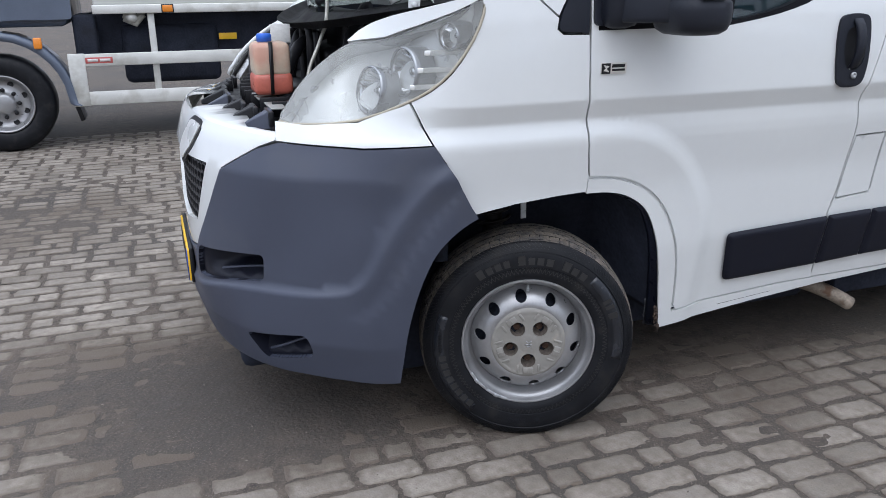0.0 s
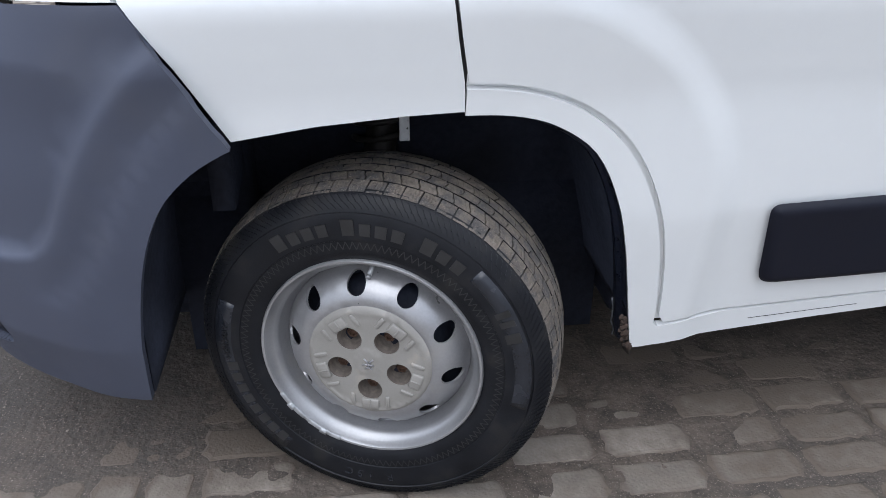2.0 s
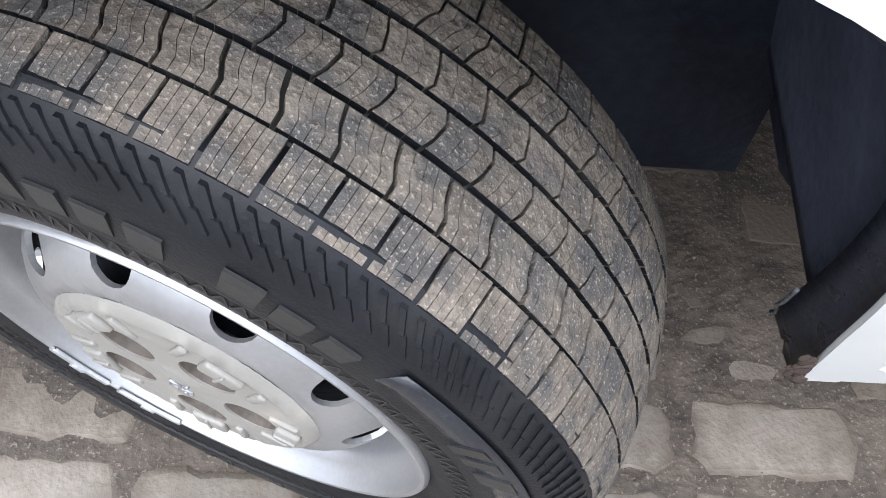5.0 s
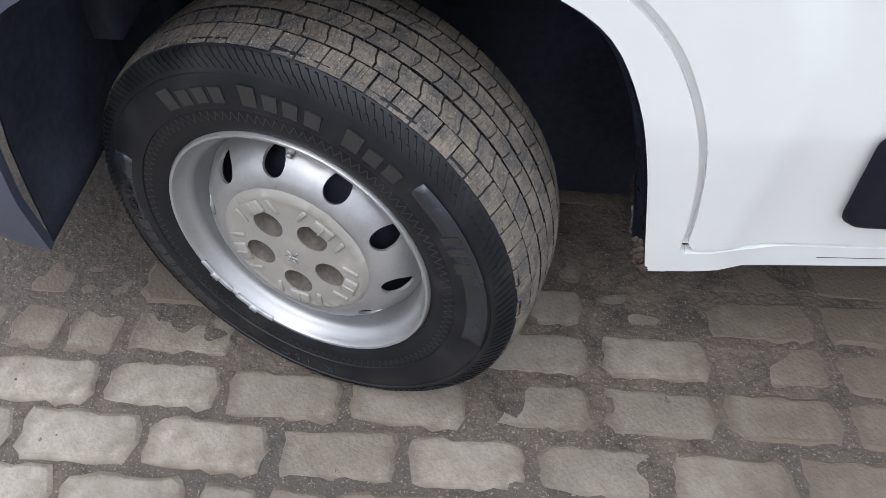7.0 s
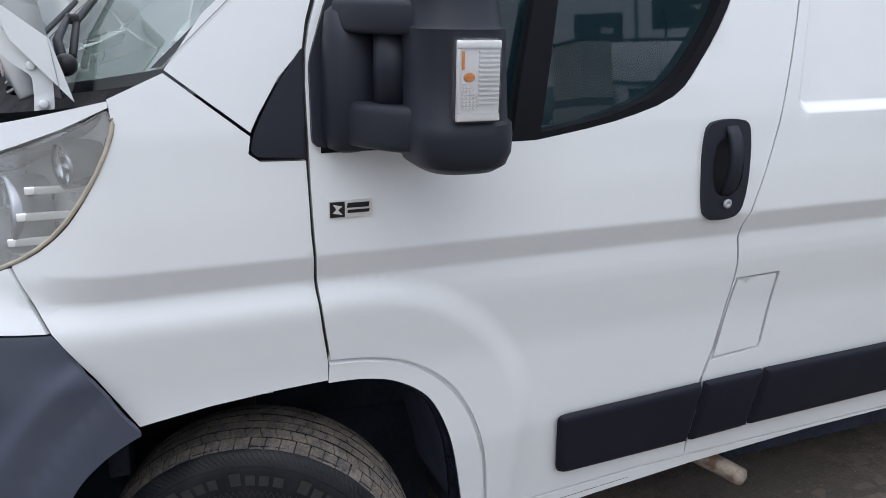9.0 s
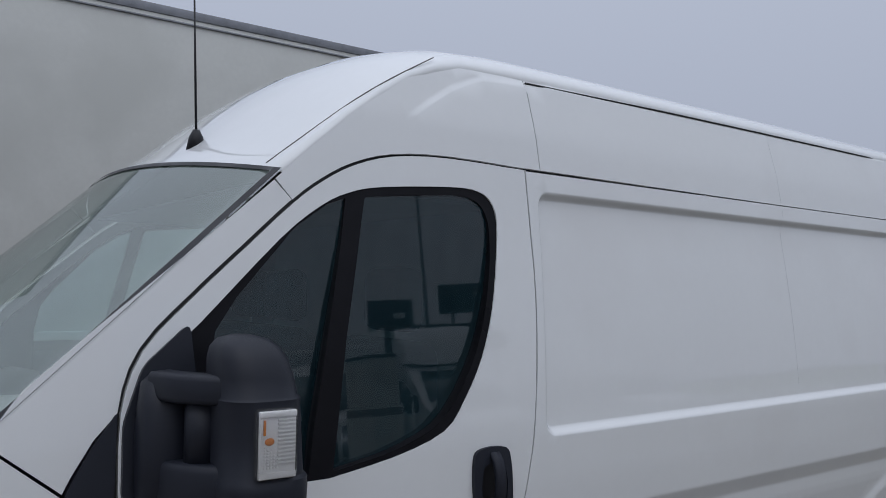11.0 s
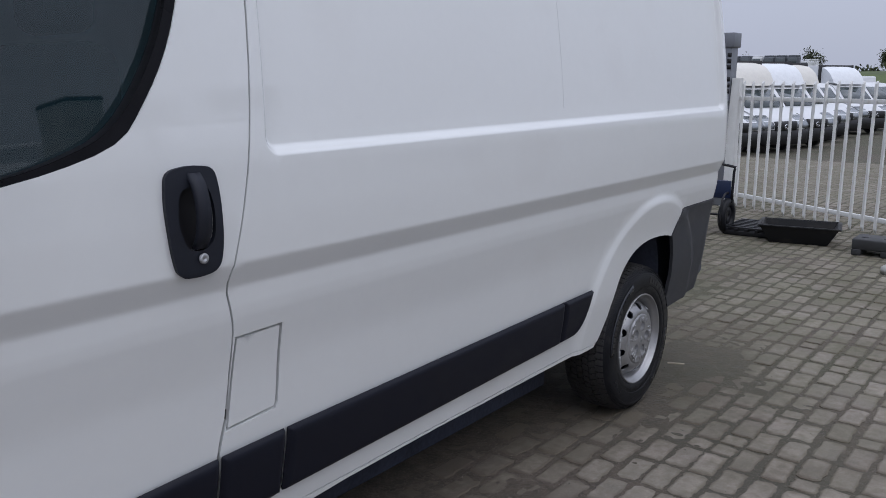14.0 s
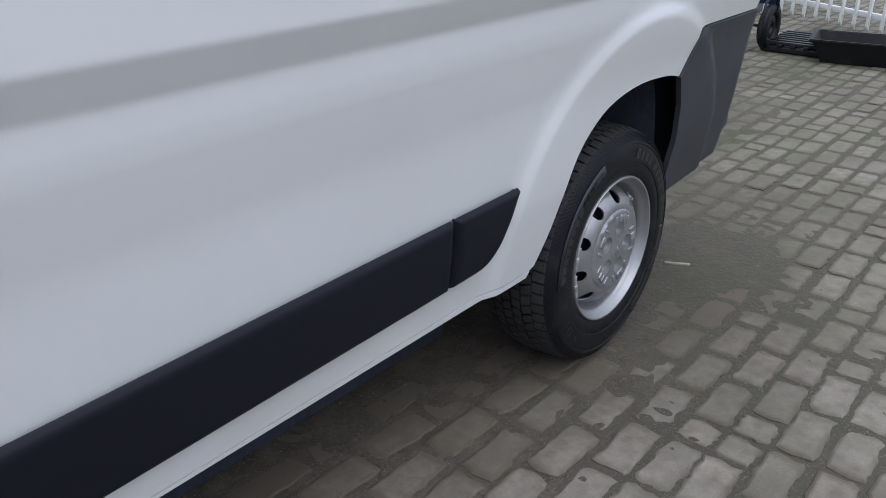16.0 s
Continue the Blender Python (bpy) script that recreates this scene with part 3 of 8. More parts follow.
# black corner panel before the mirror, and the pillar
body_panel("corner_trim", rounded([(0.03, 1.30), (0.128, 1.294), (0.133, 1.485), (0.085, 1.42), (0.045, 1.35)], [0.025, 0.006, 0.006, 0.02, 0.02]), MIRROR_PLASTIC, off=0.004)
pillar_outline = [(-0.098, 1.450), (0.036, 1.342), (0.05, 1.37), (0.09, 1.435)] + [(u - 0.004, z + 0.003) for u, z in DOOR_FRONT[15:28]] + [(0.485, 1.985), (0.35, 1.868), (0.10, 1.655), (-0.03, 1.54)]
body_panel("windscreen_pillar", pillar_outline, WHITE, off=-0.001)
# cargo flank
cargo_outline = [(u + G, z) for u, z in DOOR_REAR[:I_FLAP + 1]] + [(1.170, 0.735), (1.15, 0.655), (1.155, 0.41), (2.9, 0.434), (3.045, 0.434), (3.06, 0.44)] + smoothed([(3.075, 0.47), (3.10, 0.53), (3.122, 0.61), (3.16, 0.70), (3.22, 0.762), (3.30, 0.80), (3.42, 0.818), (3.56, 0.812), (3.64, 0.797)], False, 3) + [(3.72, 0.913), (4.25, 0.915), (4.25, 2.072), (2.6, 2.077), (1.278, 2.083)]
fuel = [(1.191, 0.930), (1.328, 0.934), (1.322, 0.73), (1.315, 0.715), (1.166, 0.703)]
body_panel("cargo_side", cargo_outline, WHITE, "white cargo side pressing", step=0.035, holes=[fuel], lines=CREASES + [[(3.45 + r * math.cos(radians(a)), 0.44 + r * math.sin(radians(a))) for a in range(-4, 185, 3)] for r in (0.525, 0.54, 0.555, 0.57)] + [offset_ring(RECESS, d) for d in (-0.004, 0.001, 0.007, 0.013, 0.019, 0.024)])
fuel_flap = body_panel("fuel_flap", shrink(fuel, 0.0072), WHITE, off=-0.0015)
body_panel("flap_recess", shrink(fuel, -0.012), BLACK, off=-0.022, thick=0.003, parent=fuel_flap)
upper_outline = [(u - 0.002, z + 0.003) for u, z in DOOR_FRONT[27:]] + [(1.277, 2.092), (1.335, 2.0915), (1.328, 2.375), (1.10, 2.375), (0.90, 2.31), (0.70, 2.175), (0.537, 2.035), (0.488, 1.988)]
ARCH_CREASE = smoothed([(0.86, 2.17), (0.946, 2.232), (1.04, 2.292), (1.164, 2.344), (1.34, 2.352)], False, 4)
body_panel("cab_cheek", upper_outline, WHITE, "white high-roof side over the cab", step=0.035, thick=0.008, lines=[shifted(ARCH_CREASE, d) for d in (0.006, 0.0, -0.006, -0.012, -0.018)])
rear_upper = [(1.338, 2.0915), (2.6, 2.081), (4.25, 2.076), (4.22, 2.36), (2.6, 2.372), (1.331, 2.375)]
body_panel("upper_side", rear_upper, WHITE, "white high-roof side", step=0.05, thick=0.008)
SEAM = material("panel_seam", (0.52, 0.53, 0.54), 0.6, vary=0.1)
bm = bmesh.new()
tube(bm, [Vector(skin(2.60 + 0.012 * (z - 1.3), z)) + Vector((0, 0.0002, 0)) for z in np.arange(1.40, 2.06, 0.03)], 0.0009, 5)
part("panel_seam", bm, SEAM, van)
bm = bmesh.new()
tube(bm, [Vector(skin(2.61, z)) + Vector((0, 0.0002, 0)) for z in np.arange(2.09, 2.365, 0.03)], 0.0009, 5)
part("panel_seam", bm, SEAM, van)
bm = bmesh.new()
tube(bm, [Vector(skin(0.76 + 0.028 * q, 0.354 + 0.0025 * q + 0.001 * math.sin(q * 3.1))) + Vector((0, -0.0001, 0)) for q in range(9)], 0.0007, 5)
part("scratch", bm, RUBBER_SEAL, van, "dark scratch on the sill")
# mouldings
def rolled(outline, height, width):
    """The skin raised inside an outline, with a quarter-round edge."""
    a = np.array(outline)
    b = np.roll(a, -1, 0)

    def surf(u, z):
        p = np.array((u, z))
        t = np.clip(((p - a) * (b - a)).sum(1) / np.maximum(1e-9, ((b - a) ** 2).sum(1)), 0, 1)
        d = math.sqrt(((a + (b - a) * t[:, None] - p) ** 2).sum(1).min())
        if not inside((u, z), outline):
            d = 0.0
        s = min(1.0, d / width)
        x, y, zz = skin(u, z)
        return (x, y - 0.010 - height * math.sqrt(max(0.0, 1 - (1 - s) ** 2)), zz)

    return surf


for outline in (
    rounded([(0.722, 0.632), (1.138, 0.65), (1.135, 0.466), (0.745, 0.452)], [0.02, 0.006, 0.006, 0.03]),
    rounded([(1.146, 0.651), (1.336, 0.657), (1.333, 0.476), (1.143, 0.466)], 0.006),
    rounded([(1.344, 0.657), (2.70, 0.682), (2.715, 0.514), (1.341, 0.477)], 0.006),
    rounded([(2.708, 0.682), (2.93, 0.686), (2.885, 0.56), (2.84, 0.52), (2.722, 0.515)], [0.006, 0.01, 0.03, 0.03, 0.006]),
):
    body_panel("side_moulding", outline, TRIM_DARK, "dark grey plastic side moulding", thick=0.014, step=0.014, surf=rolled(outline, 0.015, 0.020), lines=[offset_ring(outline, d) for d in (0.006, 0.011, 0.017, 0.023)])
# rear bumper corner
rear_bumper_outline = [(3.643, 0.795), (3.718, 0.909), (4.25, 0.912), (4.26, 0.70), (4.24, 0.50), (4.16, 0.455), (3.76, 0.43), (3.72, 0.45), (3.71, 0.60), (3.685, 0.71)]
REAR_GREY = material("weathered_plastic", (0.046, 0.048, 0.054), 0.6, vary=0.15, scale=6, fine=900, bump=0.0004, spots=(0.065, 0.066, 0.07), spot_scale=4, spec=0.35)
body_panel("rear_bumper", rear_bumper_outline, REAR_GREY, "grey plastic rear bumper corner", off=0.006)
# front bumper
bumper_outline = [(-0.319, 1.0), (-0.254, 0.909)] + smoothed([(-0.189, 0.791), (-0.25, 0.752), (-0.305, 0.69), (-0.347, 0.59), (-0.377, 0.46), (-0.39, 0.36), (-0.40, 0.27)], False, 4) + [(-0.72, 0.275), (-0.92, 0.265), (-1.33, 0.265), (U_NOSE - 2 * NOSE_LEN + 1.33, 0.265), (U_NOSE - 2 * NOSE_LEN + 1.33, 0.56), (-1.44, 0.56), (-1.225, 0.60), (-1.01, 0.90), (-0.86, 0.975), (-0.78, 0.998), (-0.51, 0.988)]
vent_hole = rounded([(-1.19, 0.623), (-0.845, 0.658), (-0.852, 0.574), (-1.25, 0.505)], 0.022)
fog_hole = rounded([(-0.96, 0.385), (-0.70, 0.425), (-0.685, 0.35), (-0.90, 0.30)], 0.03)
body_panel("front_bumper", bumper_outline, GREY_PLASTIC, "dark grey unpainted front bumper", off=0.004, holes=[vent_hole, fog_hole], surf=bumper_skin, step=0.022, lines=[shifted(LEDGE, d) for d in (-0.004, 0.004, 0.010, 0.016, 0.024)] + [shifted([p for p in LEDGE if p[0] > -0.54], d) for d in (0.036, -0.064, -0.074, -0.082, -0.090, -0.100)])
body_panel("headlight_surround", [(-0.812, 1.052), (-0.79, 1.002), (-0.51, 0.993), (-0.324, 1.003), (-0.382, 1.114), (-0.40, 1.106), (-0.53, 1.056), (-0.70, 1.046)], WHITE, off=0.006)
front_outline = [(-0.795, 1.004), (-0.86, 0.982), (-1.015, 0.905), (-1.23, 0.606), (-1.44, 0.566), (U_NOSE - 2 * NOSE_LEN + 1.33, 0.566), (U_NOSE - 2 * NOSE_LEN + 1.0, 0.9), (U_NOSE - 2 * NOSE_LEN + 0.8, 1.0), (U_NOSE - 2 * NOSE_LEN + 0.886, 1.015), (U_NOSE - 2 * NOSE_LEN + 1.036, 1.02), (U_NOSE - 2 * NOSE_LEN + 1.24, 1.025), (-1.45, 1.03), (-1.24, 1.025), (-1.036, 1.02), (-0.886, 1.015), (-0.80, 1.012)]
grille_hole = [(-1.11, 0.905), (-1.25, 0.69), (-1.45, 0.66), (U_NOSE - 2 * NOSE_LEN + 1.25, 0.69), (U_NOSE - 2 * NOSE_LEN + 1.11, 0.905), (-1.40, 0.90)]
body_panel("front_panel", front_outline, WHITE, "white nose panel round the grille", off=0.002, holes=[grille_hole])
headlight_outline = smoothed([(-0.802, 1.055), (-0.79, 1.103), (-0.747, 1.172), (-0.667, 1.233), (-0.588, 1.266), (-0.51, 1.274), (-0.445, 1.282), (-0.35, 1.316), (-0.264, 1.352), (-0.219, 1.374), (-0.193, 1.388), (-0.186, 1.375), (-0.188, 1.35), (-0.217, 1.285), (-0.272, 1.204), (-0.328, 1.152), (-0.40, 1.112), (-0.53, 1.064), (-0.70, 1.05)], True, 2)
EYELID = [(-0.60, 1.272), (-0.55, 1.300), (-0.491, 1.322), (-0.42, 1.343), (-0.353, 1.360), (-0.276, 1.381), (-0.19, 1.402), (-0.189, 1.392), (-0.219, 1.378), (-0.264, 1.356), (-0.35, 1.320), (-0.445, 1.286), (-0.51, 1.278), (-0.588, 1.270)]
body_panel("wing_lip", EYELID, WHITE, off=0.003, thick=0.03)
body_panel("wing_lip", EYELID, WHITE, off=0.003, thick=0.03, surf=skin_far)
lens = body_panel("headlight", headlight_outline, CLEAR, "clear plastic headlight, slightly hazed")
# ---- the van: far side, roof, glass ----
body_panel("front_door_far", door_outline, WHITE, surf=skin_far, step=0.08, holes=[shrink(window_s, 0.004)]).name = "passenger_door"
body_panel("front_wing", fender_outline, WHITE, surf=skin_far, step=0.06)
body_panel("windscreen_pillar", pillar_outline, WHITE, surf=skin_far, step=0.06)
body_panel("cargo_side", cargo_outline, WHITE, surf=skin_far, step=0.12)
body_panel("cab_cheek", upper_outline, WHITE, surf=skin_far, step=0.12)
body_panel("upper_side", rear_upper, WHITE, surf=skin_far, step=0.12)
body_panel("headlight", headlight_outline, CLEAR, surf=skin_far, step=0.08)


def cross(row, boxy, n=15):
    """A row over the car from the left edge to the right: edge x, y, z, then middle x, z."""
    xe, ye, ze, xc, zc = row
    out = []
    for k in range(2 * n + 1):
        s = k / n if k <= n else 2 - k / n
        s = s ** (1 + 0.6 * boxy)
        f = (1 - boxy) * (1 - (1 - s) ** 2) + boxy * max(0.0, 1 - (1 - s) ** 3) ** 0.6
        g = 1 - (1 - s) ** 2
        y = ye + (MID - ye) * s
        out.append(Vector((xe + (xc - xe) * g, y if k <= n else 2 * MID - y, ze + (zc - ze) * f)))
    if boxy > 0.0:
        tuck = Vector((0, 0.006, -0.014))
        out = [out[0] + tuck] + out + [out[-1] + Vector((0, -0.006, -0.014))]
    else:
        out = [out[0]] + out + [out[-1]]
    return out


def loft(rows):
    bm = bmesh.new()
    vs = [[bm.verts.new(p) for p in r] for r in rows]
    for a, b in zip(vs, vs[1:]):
        for k in range(len(a) - 1):
            bm.faces.new((a[k], a[k + 1], b[k + 1], b[k]))
    return bm


def edge_row(x, z, xc, zc):
    return (x, skin(x, z)[1], z, xc, zc)


ROOF = [(0.505, 2.005, 0.36, 2.085), (0.545, 2.045, 0.42, 2.118), (0.60, 2.092, 0.49, 2.168), (0.70, 2.175, 0.60, 2.262), (0.80, 2.245, 0.71, 2.348), (0.90, 2.308, 0.81, 2.418), (1.0, 2.350, 0.92, 2.472),
        (1.10, 2.372, 1.05, 2.508), (1.29, 2.376, 1.27, 2.534), (1.6, 2.375, 1.6, 2.536), (2.6, 2.373, 2.6, 2.532), (3.6, 2.367, 3.6, 2.526), (4.0, 2.363, 4.0, 2.512), (4.12, 2.361, 4.13, 2.495), (4.20, 2.356, 4.22, 2.46), (4.235, 2.32, 4.27, 2.40)]
roof = part("roof", loft([cross(edge_row(*r), ramp(r[0], 0.5, 0.82)) for r in ROOF]), WHITE, van, "white high roof pressed into a dome over the cab")
# raised spoiler bulge in the roof's middle, over the cab
rows = []
for xe, zc in ((0.46, 2.128), (0.55, 2.210), (0.70, 2.330), (0.85, 2.430), (1.0, 2.490), (1.2, 2.522)):
    rows.append([Vector((xe + 0.10 * abs(s) ** 2, MID + 0.55 * s, zc + 0.022 * (1 - s ** 4) - 0.045 * s * s - 0.01)) for s in (k / 8 for k in range(-8, 9))])
part("roof_bulge", loft(rows), WHITE, roof)
SCREEN_ROWS = [(-0.10 + 0.605 * t, 1.452 + 0.56 * t, -0.43 + 0.79 * t, 1.355 + 0.73 * t) for t in (0, 0.15, 0.3, 0.45, 0.6, 0.75, 0.9, 1.0)]
windscreen = part("windscreen", loft([cross(edge_row(*r), 0.0) for r in SCREEN_ROWS]), SCREEN, van, "tinted windscreen with black edge band")
windscreen.visible_shadow = False
bm = bmesh.new()
for side in (0, 1):
    a, b = [], []
    for r in SCREEN_ROWS:
        c = cross(edge_row(*r), 0.0, 30)
        pts_ = c[:3] if not side else c[-3:][::-1]
        a.append(pts_[0] + Vector((-0.002, 0, 0.003)))
        b.append(pts_[0].lerp(pts_[2], 0.75) + Vector((-0.002, 0, 0.003)))
    va, vb = [bm.verts.new(p) for p in a], [bm.verts.new(p) for p in b]
    for k in range(len(a) - 1):
        bm.faces.new((va[k], va[k + 1], vb[k + 1], vb[k]))
c0, c1 = cross(edge_row(*SCREEN_ROWS[-1]), 0.0), cross(edge_row(*SCREEN_ROWS[-2]), 0.0)
va, vb = [bm.verts.new(p + Vector((-0.002, 0, 0.003))) for p in c0], [bm.verts.new(p.lerp(q, 0.16) + Vector((-0.002, 0, 0.003))) for p, q in zip(c0, c1)]
for k in range(len(c0) - 1):
    bm.faces.new((va[k], va[k + 1], vb[k + 1], vb[k]))
part("edge_band", bm, BLACK, windscreen, "black ceramic band")
# rubber slot between roof cap and cheek
bm = bmesh.new()
seam = [Vector(p) for p in ((0.500, 0.0850, 2.0345), (0.576, 0.0786, 2.0975), (0.721, 0.0676, 2.2134), (0.849, 0.0790, 2.2990), (1.006, 0.1100, 2.3900))]
tube(bm, smoothed(seam, False, 3), 0.0018, 6)
part("roof_seam", bm, material("roof_sealant", (0.16, 0.15, 0.14), 0.7, vary=0.2), roof)
bm = bmesh.new()
tube(bm, [Vector(skin(u, z)) + Vector((0, -0.0024, 0)) for u, z in ((1.335, 2.366), (2.0, 2.370), (2.6, 2.369), (3.4, 2.365), (4.22, 2.357))], 0.0030, 6)
part("gutter", bm, RUBBER_SEAL, roof)
# rear end, floor, bulkhead
bm = bmesh.new()
box(bm, (4.235, 0.11, 0.50), (4.30, 1.78, 2.38), 0.03)
part("rear_doors", bm, WHITE, van)
bm = bmesh.new()
box(bm, (4.20, 0.06, 0.47), (4.33, 1.83, 0.78), 0.03)
part("rear_step", bm, GREY_PLASTIC, van)
bm = bmesh.new()
box(bm, (4.232, 0.066, 0.95), (4.275, 0.12, 1.55), 0.012)
part("rear_lamp", bm, material("red_lens", (0.30, 0.02, 0.015), 0.2, vary=0.1), van, "narrow red rear lamp")
bm = bmesh.new()
box(bm, (0.53, 0.10, 0.40), (4.2, 1.79, 0.46))
box(bm, (-0.90, 0.625, 0.30), (0.54, 1.265, 0.40))
box(bm, (-0.22, 0.16, 0.86), (0.56, 1.73, 0.90))
box(bm, (1.33, 0.09, 0.45), (1.36, 1.80, 2.36))
box(bm, (-0.24, 0.30, 0.45), (-0.21, 1.60, 1.30))
part("floor_pan", bm, CAVITY, van, "dark underbody")
# unseen boxes added under the floor to keep light off the ground below
for name_, lo_, hi_, round_ in (
    ("frame_rail", (1.46, 0.20, 0.22), (2.95, 0.55, 0.40), 0.01), ("frame_rail", (1.0, 1.49, 0.22), (2.9, 1.61, 0.40), 0.01),
    ("gearbox", (-0.30, 0.60, 0.20), (0.50, 1.29, 0.31), 0.03), ("exhaust_silencer", (1.5, 0.58, 0.20), (2.4, 1.1, 0.40), 0.05),
    ("sump_guard", (-0.85, 0.42, 0.19), (-0.28, 1.47, 0.30), 0.03), ("fuel_tank", (0.58, 0.32, 0.17), (1.44, 0.95, 0.40), 0.04),
    ("spare_wheel_tray", (2.5, 0.58, 0.22), (3.2, 1.40, 0.40), 0.04), ("tow_frame", (3.7, 0.45, 0.24), (4.2, 1.45, 0.42), 0.04),
):
    bm = bmesh.new()
    box(bm, lo_, hi_, round_)
    part(name_, bm, CAVITY, van)
bm = bmesh.new()
tube(bm, [(3.45, 0.15, 0.335), (3.45, 1.74, 0.335)], 0.045, 12)
part("rear_axle", bm, CAVITY, van)
bm = bmesh.new()
tube(bm, [(-0.1, 1.2, 0.24), (1.2, 1.15, 0.22), (2.6, 1.15, 0.24), (3.9, 1.2, 0.3)], 0.032, 10)
part("exhaust_pipe", bm, CAVITY, van)


bm = bmesh.new()
tube(bm, smoothed([(1.15, 0.42, 0.30), (1.30, 0.24, 0.29), (1.38, 0.15, 0.262), (1.46, 0.115, 0.215)], False, 4), 0.028, 14)
part("exhaust_pipe", bm, material("exhaust_steel", (0.30, 0.25, 0.20), 0.7, metal=0.3, vary=0.3, scale=25, spots=(0.14, 0.08, 0.05), spot_scale=20), van, "rusty pale exhaust tail pipe")


# ---- glazing of the doors ----
def glazing(surf, parent):
    def flat(u, z, deeper=0.0):
        """The panes stand more upright than the body round them."""
        x, y, zz = surf(u, z)
        y_in = -0.050 + 0.088 * (z - 1.31) + deeper
        return (x, y_in if y < MID else 2 * MID - y_in, zz)

    a = shrink(window_s, 0.002)
    pane_front = [(0.335, 1.64), (0.385, 1.713), (0.532, 1.876), (0.62, 1.937), (0.673, 1.957), (0.652, 1.844), (0.603, 1.616), (0.563, 1.42), (0.548, 1.315), (0.42, 1.306), (0.32, 1.318), (0.318, 1.55)]
    pane_rear = rounded([(0.728, 1.966), (1.00, 1.992), (1.055, 1.990), (1.10, 1.973), (1.124, 1.924), (1.116, 1.82), (1.087, 1.684), (1.043, 1.567), (0.981, 1.467), (0.911, 1.392), (0.776, 1.343), (0.609, 1.315), (0.654, 1.614), (0.694, 1.807)], [0.012, 0.03, 0.03, 0.03, 0.04, 0.05, 0.06, 0.05, 0.05, 0.05, 0.06, 0.012, 0.012, 0.012], 4)
    frame_ = body_panel("window_frame", a, FRAME_BLACK, "black rubber and gloss window frame", parent=parent, off=-0.004, thick=0.02, holes=[pane_front, pane_rear], surf=surf, step=0.05)
    for n_, o_ in (("quarter_pane", pane_front), ("window_pane", pane_rear)):
        g_ = body_panel(n_, shrink(o_, -0.006), GLASS, "tinted side glass", parent=frame_, off=0.0, thick=0.003, surf=flat, step=0.06)
        g_.visible_shadow = False
        bm = bmesh.new()
        edge_ = dense(o_, 0.02)
        rings_ = [[bm.verts.new(surf(u, z)) for u, z in edge_], [bm.verts.new(flat(u, z, 0.006)) for u, z in shrink(edge_, -0.003)]]
        for v in rings_[0]:
            v.co.y += 0.006 if v.co.y < MID else -0.006
        for k in range(len(edge_)):
            bm.faces.new((rings_[0][k], rings_[0][(k + 1) % len(edge_)], rings_[1][(k + 1) % len(edge_)], rings_[1][k]))
        part("window_reveal", bm, FRAME_BLACK, frame_)
    return frame_


glazing(skin, front_door)
glazing(skin_far, van)

# door handle
handle = body_panel("door_handle", handle_o, MIRROR_PLASTIC, "black recessed door handle", parent=front_door, off=0.010, thick=0.012, holes=[cup_o], step=0.02)
body_panel("handle_cup", shrink(cup_o, -0.003), BLACK, parent=handle, off=-0.012, thick=0.004, step=0.02)
bm = bmesh.new()
grip = []
for k in range(9):
    t = k / 8
    z = 1.313 - 0.155 * t
    u = 1.080 + 0.004 * t
    p, nrm = on_body(skin, u, z)
    grip.append((p + nrm * (0.006 + 0.026 * math.sin(math.pi * min(1, t * 1.02)) ** 0.6), nrm))
prev = None
for p, nrm in grip:
    ring_ = [bm.verts.new(p + Vector((dx, 0, 0)) + nrm * dn) for dx, dn in ((-0.017, -0.002), (-0.013, 0.009), (0.013, 0.009), (0.017, -0.002), (0.013, -0.008), (-0.013, -0.008))]
    if prev:
        for k in range(6):
            bm.faces.new((prev[k], prev[(k + 1) % 6], ring_[(k + 1) % 6], ring_[k]))
    else:
        bm.faces.new(ring_)
    prev = ring_
bm.faces.new(prev[::-1])
part("grip", bm, MIRROR_PLASTIC, handle)
bm = bmesh.new()
revolve(bm, [(0.011, 0.0), (0.011, -0.004), (0.009, -0.006), (0.0035, -0.006), (0.003, -0.004), (0.0005, -0.004)], 20, closed=False)
p, nrm = on_body(skin, 1.089, 1.137)
bmesh.ops.translate(bm, verts=bm.verts, vec=p + nrm * 0.012)
part("lock", bm, LEAD, handle, "round metal key lock")

# badge with a dark square, a pale mark and two bars for its lettering
BADGE_SILVER = material("badge_silver", (0.62, 0.60, 0.56), 0.35, metal=0.3, vary=0.05)
badge = body_panel("badge", rounded([(0.170, 1.2100), (0.252, 1.2100), (0.252, 1.1780), (0.170, 1.1780)], 0.002), BADGE_SILVER, "small silver badge with a dark square", parent=front_door, off=0.004, thick=0.004, step=0.02)
body_panel("badge_square", [(0.171, 1.2085), (0.199, 1.2085), (0.199, 1.1795), (0.171, 1.1795)], BLACK, parent=badge, off=0.0055, thick=0.002, step=0.02)
body_panel("badge_mark", [(0.176, 1.2045), (0.194, 1.2000), (0.186, 1.1940), (0.195, 1.1840), (0.176, 1.1880), (0.183, 1.1950)], BADGE_SILVER, parent=badge, off=0.0065, thick=0.001, step=0.02)
body_panel("badge_bar", [(0.205, 1.2055), (0.247, 1.2055), (0.245, 1.1965), (0.203, 1.1965)], BLACK, parent=badge, off=0.0055, thick=0.001, step=0.02)
body_panel("badge_bar", [(0.205, 1.1925), (0.247, 1.1925), (0.246, 1.1865), (0.204, 1.1865)], BLACK, parent=badge, off=0.0055, thick=0.001, step=0.02)

